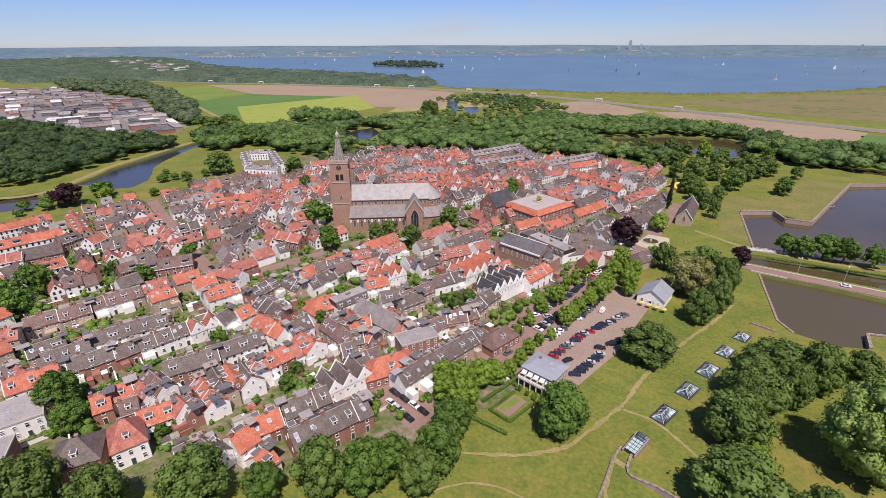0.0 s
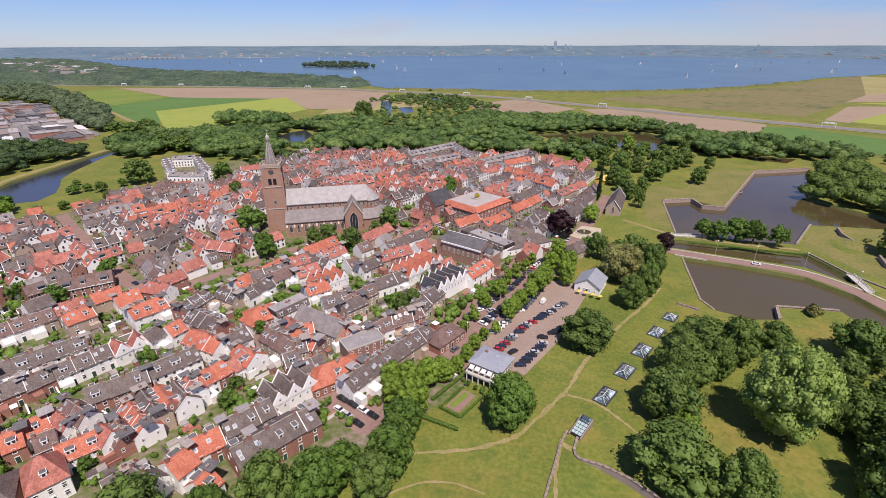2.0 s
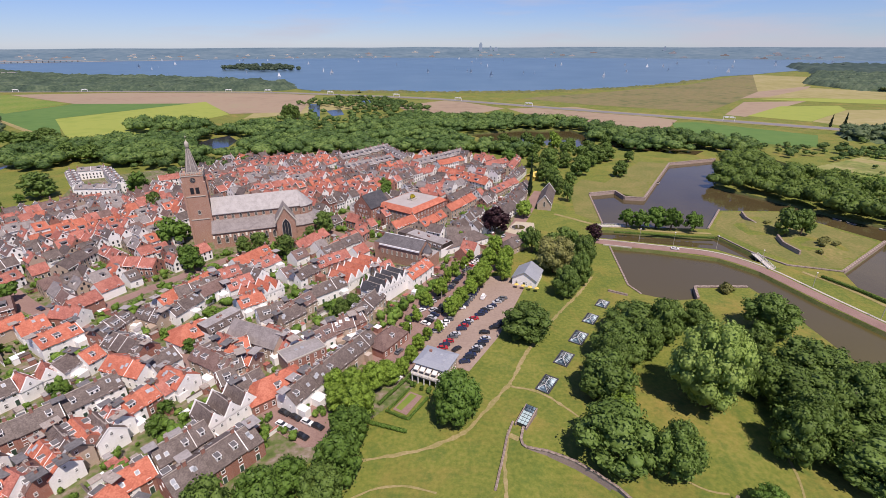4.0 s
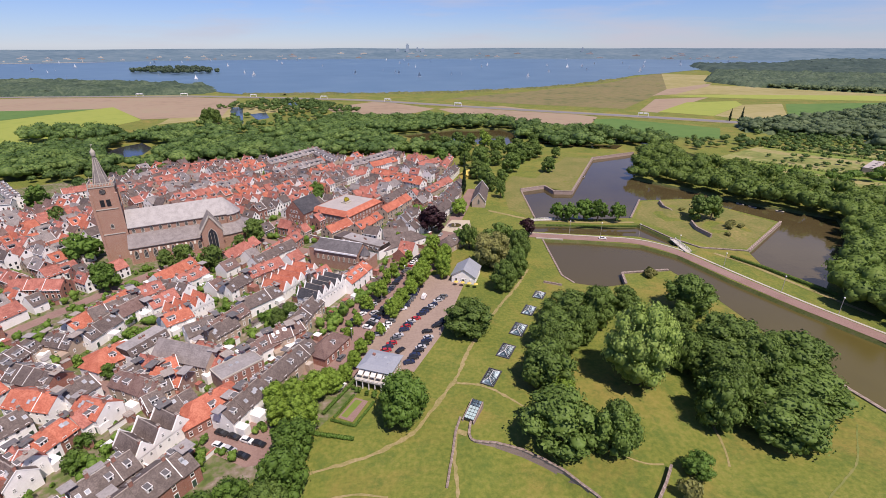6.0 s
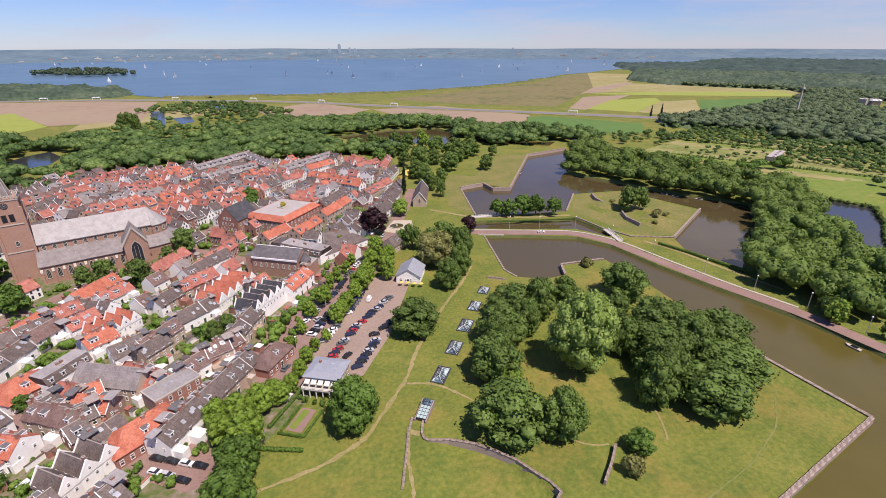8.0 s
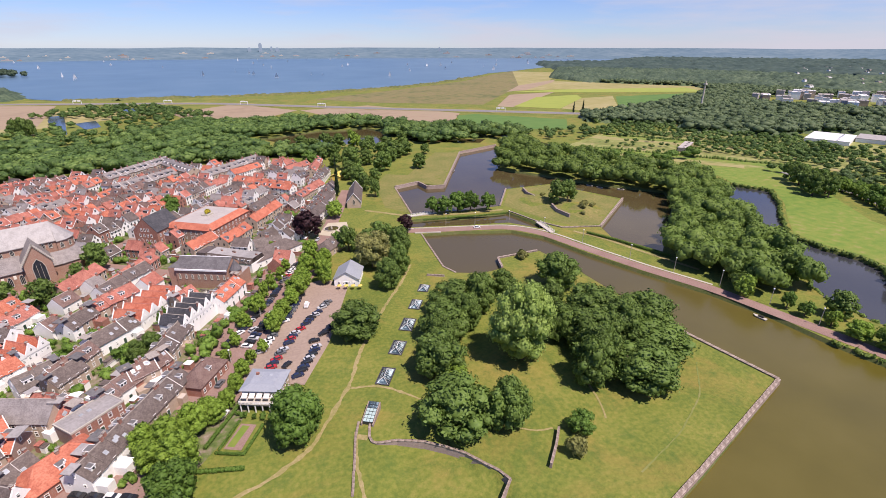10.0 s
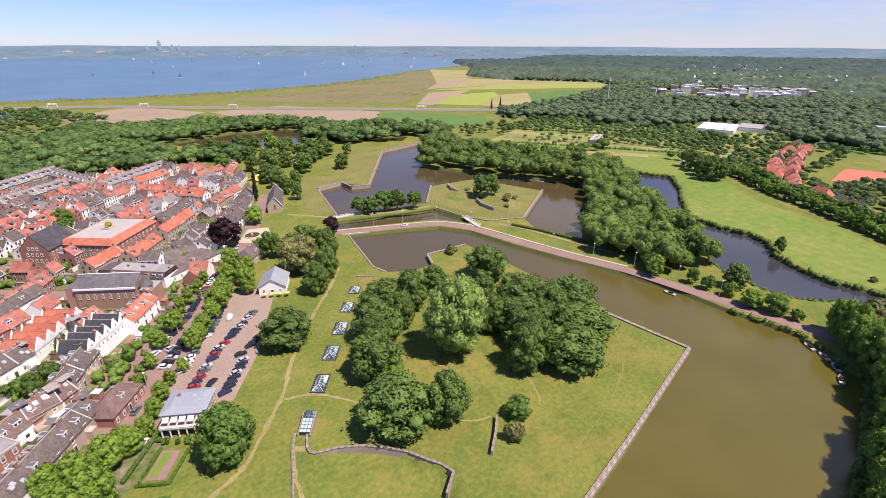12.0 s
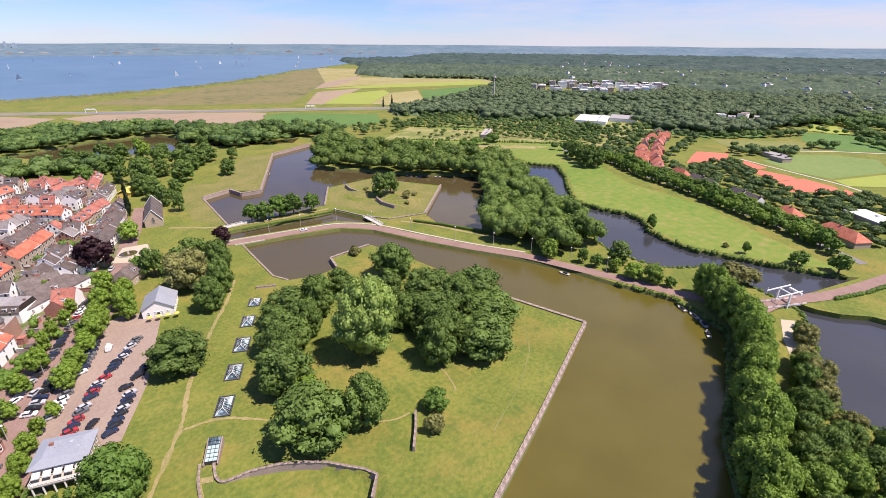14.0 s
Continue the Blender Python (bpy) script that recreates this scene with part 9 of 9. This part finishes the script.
woods("woods", [(400, 152), (446, 146), (488, 130), (480, 120), (436, 86), (410, 64), (426, 34), (442, 26), (430, 0), (395, -22), (350, -20), (322, 0), (336, 40), (352, 80), (366, 124)], 8, 5.0, "dark garden trees between the villas and the courts", SUBURB_LEAF, 100, 0.75, 1, 82, 2, SUBURB, close=1.2)
woods("woods", [(528, 150), (548, 138), (560, 118), (572, 98), (556, 92), (540, 118), (520, 130)], 7, 6.5, "trees round the clubhouse", SUBURB_LEAF, 80, 0.75, 1, 84, 2, dry=False)
woods("woods", [(451, 353), (550, 390), (580, 320), (636, 256), (570, 233), (458, 235), (482, 262), (460, 298)], 11, 6, "young trees of the nursery", WOOD_MIX, 50, 0.9, 1, 83, 2, (SHEDS,))
woods("woods", [(640, 205), (700, 190), (800, 150), (900, 100), (900, 20), (790, 40), (790, 130), (690, 190)], 14, 12, "trees behind the sports pitches", WOOD_MIX, 70, 1.1, 1, 25)
woods("woods", [(-300, 900), (-330, 860), (-250, 830), (-170, 780), (-60, 790), (-100, 860), (-180, 960), (-260, 960)], 13, 8, "scrub and trees round the northern ponds", WOOD_MIX, 80, 1.0, 1, 26)
woods("woods", [(-200, 612), (-60, 652), (40, 640), (62, 690), (-60, 740), (-217, 790), (-290, 720), (-272, 650)], 17, 8, "scattered trees and scrub behind the wood", WOOD_MIX, 60, 1.0, 1, 27, 2, ([(-224, 690), (-243, 787), (-200, 810), (-190, 700)],))
for pond in ([(-288, 832), (-300, 880), (-285, 890), (-224, 690), (-236, 690)], [(-224, 953), (-183, 946), (-166, 874), (-192, 864)], [(-243, 787), (-224, 810), (-201, 742), (-214, 724)]):
    sheet("pond", pond, W_POND, 0.15, "narrow pond reflecting the sky", "pond")
for x, y, r in ((480, 640, 4), (470, 650, 3.5)):
    plant("cypress", x, y, r)
for x, y, r, half in ((-264, 688, 8, 12), (-272, 684, 7, 11), (-258, 692, 6, 10)):
    plant("oak", x, y, r, None, half)
avenue = random.Random(8)
for line in ([(404, 240), (396, 196), (372, 160), (361, 127), (347, 100), (333, 77), (324, 58), (317, 42), (305, 26), (294, 12)], [(414, 236), (404, 186), (382, 154), (371, 122), (357, 94), (343, 72), (334, 54), (327, 38), (312, 20)]):
    for (x0, y0), (x1, y1) in zip(line, line[1:]):
        n = max(1, round(math.hypot(x1 - x0, y1 - y0) / 7.6))
        for k in range(n):
            plant("bank" if avenue.random() < 0.7 else "round", x0 + (x1 - x0) * k / n + avenue.uniform(-1, 1), y0 + (y1 - y0) * k / n + avenue.uniform(-1, 1), avenue.uniform(4.6, 5.8), None, avenue.uniform(4.0, 5.0))
for x, y, r in ((366, 205, 8), (375, 215, 8), (385, 228, 9), (372, 198, 7), (392, 240, 8), (380, 205, 8)):
    plant("oak", x, y, r)

for hedge_line in [[(596, 190), (648, 146), (706, 120)], [(612, 98), (634, 78)], [(742, 126), (742, 86), (760, 62)], [(560, 158), (552, 150)], [(690, 70), (660, 34), (700, 20)], [(800, 90), (730, 50), (700, 30)]]:
    for (x0, y0), (x1, y1) in zip(hedge_line, hedge_line[1:]):
        ln = math.hypot(x1 - x0, y1 - y0)
        ox, oy = -(y1 - y0) / ln * 5, (x1 - x0) / ln * 5
        woods("tree_line", [(x0 - ox, y0 - oy), (x1 - ox, y1 - oy), (x1 + ox, y1 + oy), (x0 + ox, y0 + oy)], 6.5, 7, "line of trees and bushes round the pitches", WOOD_MIX, 60, 0.8, 1, int(abs(x0)) % 97, 2, dry=False)
# suburb roofs
for k, (x, y) in enumerate(((404, 160), (415, 166), (426, 172), (436, 178), (448, 182), (459, 187), (472, 192), (484, 198), (497, 203), (511, 208), (527, 213), (543, 218), (560, 223), (417, 179), (430, 187), (446, 196), (463, 204), (482, 211), (504, 219), (529, 225), (554, 230), (393, 154))):
    house(x, y, (25, 115, 30, 20, 118)[k % 5], (11, 10, 13, 12)[k % 4], (9, 8.5, 9.5)[k % 3], 4.2, 8.0 + 0.5 * (k % 3), "O" if k % 3 else "R", (BRICK, PLASTER, BRICK_PALE)[k % 3], "hhr"[k % 3], False)
for x, y, turn, length, depth in ((347, 51, 58, 15, 10), (328, 21, 55, 26, 10), (394, 137, 62, 17, 8)):
    house(x, y, turn, length, depth, 3.6, 7.6, "O", BRICK_PALE, "h", False)
for x, y, turn, length in ((374, 108, 62, 13), (381, 119, 62, 11), (357, 74, 58, 13), (364, 85, 60, 11)):
    house(x, y, turn, length, 9, 4.2, 8.0, "D", PLASTER, "r", False)


def shed(x, y, turn, a, b, h, wall, roof, label, category="warehouse", group="sheds"):
    root = tagged(new("warehouse", bpy.data.meshes.new("warehouse")), label, category, group)
    root.matrix_basis = pose(x, y, 0, 0, 0, turn)
    f = Form()
    f.box(-a, -b, 0, a, b, h)
    f.box(-a - 0.3, -b - 0.3, h, a + 0.3, b + 0.3, h + 0.5, 1)
    for k in range(int(a / 5)):
        f.box(-a + 10 * k + 2, -b * 0.5, h + 0.5, -a + 10 * k + 4, -b * 0.5 + 2, h + 1.4, 1)
    root.data = f.mesh("warehouse", wall, roof)



SHED_ROOFS = [surface("white_roof_sheet", ((0.58, 0.58, 0.58), (0.70, 0.70, 0.70)), scales=(0.02, 0.2)), FELT, surface("brown_roof_sheet", ((0.24, 0.19, 0.165), (0.31, 0.25, 0.22)), scales=(0.02, 0.2)), FELT_PALE]
rnd = random.Random(4)
IND = [(-1340, 620), (-1370, 724), (-1300, 815), (-984, 725), (-844, 685), (-692, 570), (-530, 480), (-510, 440), (-561, 398), (-617, 404), (-705, 426), (-800, 416), (-900, 410)]
sheet("industrial_yard", IND, ASPHALT, 0.12, "grey paved yards between the sheds", "yard")
for a in range(-1500, -480, 42):
    for b in range(400, 860, 24):
        x, y = a + rnd.uniform(-8, 8), b + rnd.uniform(-5, 5)
        if inside(IND, x, y) and rnd.random() < 0.9:
            shed(x, y, rnd.choice((-32, -32, -32, 58)) + rnd.uniform(-6, 6), rnd.uniform(9, 24), rnd.uniform(4, 10), rnd.uniform(3.0, 7), rnd.choice((FELT_PALE, FELT, FELT_DARK, BRICK)), rnd.choice(SHED_ROOFS + [FELT_DARK, FELT_DARK, FELT, SHED_ROOFS[2]]), "low industrial shed with a flat roof", group="industrial estate")
shed(606, 346, 25, 30, 20, 4, WHITE, SHED_ROOFS[0], "large white-roofed greenhouse shed")
shed(648, 322, 25, 20, 18, 4, WHITE, FELT, "large grey-roofed storage shed")
shed(374, 14, 52, 13, 7, 4, BRICK_PALE, SHED_ROOFS[0], "low pale-roofed hall among trees")
for x, y, a in ((536, 108, 9), (524, 100, 7)):
    shed(x, y, 60, a, 5, 3.4, BRICK_PALE, FELT, "low clubhouse by the pitches")
shed(412, 366, 35, 20, 4, 4, BRICK_PALE, FELT_PALE, "low garden centre building")
for k in range(95):
    x, y = rnd.uniform(870, 1240), rnd.uniform(470, 745)
    if inside(CAMPUS, x, y):
        shed(x, y, 35 + rnd.uniform(-4, 4), rnd.uniform(7, 15), rnd.uniform(5, 8), rnd.uniform(8, 15), rnd.choice((WHITE, PLASTER, FELT_PALE, WHITE, BRICK_PALE)), rnd.choice((SHED_ROOFS[0], FELT, FELT_PALE, FELT)), "pale office block among the woods", "office", "office park")
for k in range(16):
    x, y = rnd.uniform(700, 800), rnd.uniform(170, 240)
    shed(x, y, 20 + rnd.uniform(-20, 20), rnd.uniform(5, 9), rnd.uniform(4, 6), rnd.uniform(5, 9), WHITE, rnd.choice(SHED_ROOFS), "pale villa among the trees", "house", "villas")
for k in range(40):
    a = rnd.uniform(0.2, 1.0)
    x, y = -1200 - 1500 * a + rnd.uniform(-150, 150), 1250 + 900 * a + rnd.uniform(-120, 120)
    shed(x, y, rnd.uniform(-30, 30), rnd.uniform(9, 22), rnd.uniform(6, 10), rnd.uniform(13, 17), rnd.choice((BRICK_PALE, PLASTER, FELT)), rnd.choice(SHED_ROOFS[1:]), "pale building in the shore woods", "building", "shore settlement")
# white houses dotted through the far woods
specks = Form()
for k in range(120):
    x, y = rnd.uniform(900, 2600), rnd.uniform(-40, 1500)
    if y > x * 0.75 or inside(WOODED, x, y):
        continue
    w, h = rnd.uniform(3, 8), rnd.uniform(12, 15)
    specks.box(x - w, y - w, 0, x + w, y + w, h, rnd.choice((0, 0, 1)))
    specks.box(x - w * 0.9, y - w * 0.6, h, x + w * 0.9, y + w * 0.6, h + 2.5, 2)
tagged(new("distant_villas", specks.mesh("distant_villas", PLASTER, BRICK_PALE, FELT)), "pale houses dotted through the far woods", "houses", kind="stuff")
# buildings along the far shore
for k in range(46):
    a = radians(rnd.uniform(55, 150))
    r = rnd.uniform(4130, 4500)
    z = np.interp(r, [p[0] for p in prof], [p[1] for p in prof])
    f = Form()
    w = rnd.uniform(8, 30)
    f.box(-8, -w, 0, 8, w, rnd.uniform(9, 14))
    f.box(-5, -w * 0.4, 9, 5, w * 0.2, rnd.uniform(13, 18))
    root = tagged(new("far_building", f.mesh("far_building", rnd.choice((FELT_PALE, COPING, SHED_ROOFS[2], FELT)))), "pale building on the far shore", "building", "far shore")
    root.matrix_basis = pose(r * math.cos(a), r * math.sin(a), z - 6, 0, 0, math.degrees(a))
for a, r, w, h in ((89.3, 4600, 14, 74), (88.2, 4620, 9, 46), (87.6, 4600, 16, 38), (90.4, 4610, 14, 38), (70, 4600, 9, 42)):
    root = thing("tower_block", r * math.cos(radians(a)), r * math.sin(radians(a)), 40, a, label="hazy tower block on the far shore", category="building", group="far shore")
    f = Form()
    f.box(-w, -w, 0, w, w, h * 0.85)
    f.box(-w * 0.5, -w * 0.6, h * 0.85, w * 0.5, w * 0.6, h)
    place_part("wall", f.mesh("wall", HAZE_TOWER), root)
# sandy shore with pale sheds to the west, and the long low viaduct to it
SAND = surface("pale_sand", ((0.34, 0.30, 0.25), (0.42, 0.37, 0.31)), scales=(0.01, 0.08), rough=0.95)
arc = [radians(119 + 16 * k / 24) for k in range(25)]
sheet("sand_shore", [(4020 * math.cos(a), 4020 * math.sin(a)) for a in arc] + [((4090 + 25 * math.sin(a * 60)) * math.cos(a), (4090 + 25 * math.sin(a * 60)) * math.sin(a)) for a in reversed(arc)], SAND, 1.2, "pale sand along the far shore", "shore")
for k in range(40):
    a = radians(rnd.choice((rnd.uniform(112, 123), rnd.uniform(117, 135), rnd.uniform(100, 112))))
    r = rnd.uniform(4110, 4420)
    z = np.interp(r, [p[0] for p in prof], [p[1] for p in prof])
    f = Form()
    w = rnd.uniform(5, 22)
    f.box(-8, -w, 0, 8, w, rnd.uniform(6, 10))
    f.box(-4, -w * 0.5, 8, 4, w * 0.1, rnd.uniform(12, 16))
    root = tagged(new("far_building", f.mesh("far_building", rnd.choice((COPING, COPING, FELT_PALE, SHED_ROOFS[2])))), "pale building on the far shore", "building", "far shore")
    root.matrix_basis = pose(r * math.cos(a), r * math.sin(a), z - 6, 0, 0, math.degrees(a))
root = thing("viaduct", 4000 * math.cos(radians(135)), 4000 * math.sin(radians(135)), 0, 45, label="long pale viaduct over the water", category="bridge")
f = Form()
f.box(-20, -6, 9, 420, 6, 12)
place_part("deck", f.mesh("deck", FELT_PALE), root)
pier = Form()
pier.box(-3, -5, -2, 3, 5, 9)
pier_me = pier.mesh("pier", FELT_DARK)
for k in range(14):
    place_part("pier", pier_me, root, pose(30 * k, 0, 0))
# sailing boats
hull = Form()
hull.add([(-4, -1.1, 0.9), (3, -1.2, 0.9), (5.5, 0, 1.1), (3, 1.2, 0.9), (-4, 1.1, 0.9), (-3.6, -0.6, 0), (3, -0.6, 0), (4.6, 0, 0), (3, 0.6, 0), (-3.6, 0.6, 0)],
         [(0, 1, 2, 3, 4)] + [(a, a + 5, (a + 1) % 5 + 5, (a + 1) % 5) for a in range(5)])
sail = Form()
sail.slab([(-3.6, 0.5, 2.2), (1.0, 0, 2.2), (0.9, 0, 13.5)], 0.05)
sail.add([(-3.6, 0.5, 2.2), (1.0, 0, 2.2), (0.9, 0, 13.5), (1.2, 0, 2), (5.2, 0.3, 1.4), (1.1, 0, 11.5)], [(0, 1, 2), (2, 1, 0), (3, 4, 5), (5, 4, 3)])
hull_me, sail_me = hull.mesh("hull", WHITE), sail.mesh("sail", WHITE)
for k in range(64):
    a, r = radians(rnd.uniform(48, 132)), rnd.choice((rnd.uniform(1700, 2600), rnd.uniform(2300, 3900), rnd.uniform(2300, 3900)))
    x, y = r * math.cos(a), r * math.sin(a)
    if not inside(LAKE, x, y) or inside([(-1200, 1900), (-1200, 2450), (-680, 2450), (-680, 1900)], x, y):
        continue
    root = thing("sailing_boat", x, y, 0.3, rnd.uniform(0, 360), label="small white sailing boat on the lake", category="boat", group="sailing boats")
    s = rnd.uniform(0.9, 1.5)
    root.scale = (s, s, s)
    place_part("hull", hull_me, root)
    place_part("sail", sail_me, root)
# gantries over the highway, and a mast
g = Form()
g.box(-0.3, -7.5, 0, 0.3, -7.0, 6)
g.box(-0.3, 7.0, 0, 0.3, 7.5, 6)
g.box(-0.35, -7.5, 5.4, 0.35, 7.5, 6.1)
g.box(-0.5, -5.5, 4.6, 0.5, -1.0, 6.6)
g.box(-0.5, 1.0, 4.6, 0.5, 5.5, 6.6)
gm = g.mesh("gantry_frame", WHITE)
for x, y, t in ((-1074, 1088, 92), (-915, 1102, 92), (-566, 1105, 90), (-472, 1103, 88), (-314, 1062, 75), (-160, 1015, 70), (-28, 948, 60), (100, 866, 57), (366, 702, 58)):
    root = thing("sign_gantry", x, y, 0, t, label="white sign gantry over the highway", category="gantry", group="highway gantries")
    place_part("gantry_frame", gm, root)
root = thing("mast", 690, 606, 0, 0, label="tall slender grey radio mast", category="mast")
f = Form()
f.rod((0, 0, 0), (0, 0, 46), 1.6, 1.0, 10)
f.box(-2.2, -2.2, 40, 2.2, 2.2, 42)
place_part("shaft", f.mesh("shaft", COPING), root)

# reeds and low scrub along the lake's edge
REED_SCRUB = surface("reed_scrub", ((0.06, 0.085, 0.028), (0.12, 0.13, 0.045), (0.19, 0.165, 0.07)), scales=(0.02, 0.2), rough=0.95)
edge = [(-358, 1128), (-160, 1120), (25, 1116), (160, 1150), (304, 1204), (440, 1290), (584, 1432), (760, 1610)]
rr = random.Random(8)
bank, front = [], []
for (x0, y0), (x1, y1) in zip(edge, edge[1:]):
    dx, dy = x1 - x0, y1 - y0
    d = math.hypot(dx, dy)
    for k in range(6):
        u = k / 6
        w0, w1 = rr.uniform(4, 26), rr.uniform(2, 16)
        bank.append((x0 + dx * u + dy / d * w0, y0 + dy * u - dx / d * w0))
        front.append((x0 + dx * u - dy / d * w1, y0 + dy * u + dx / d * w1))
canopy(bank + front[::-1], 5, 3.2, REED_SCRUB, "reeds and low scrub on the lake shore", 61, (), "reeds", "reeds")
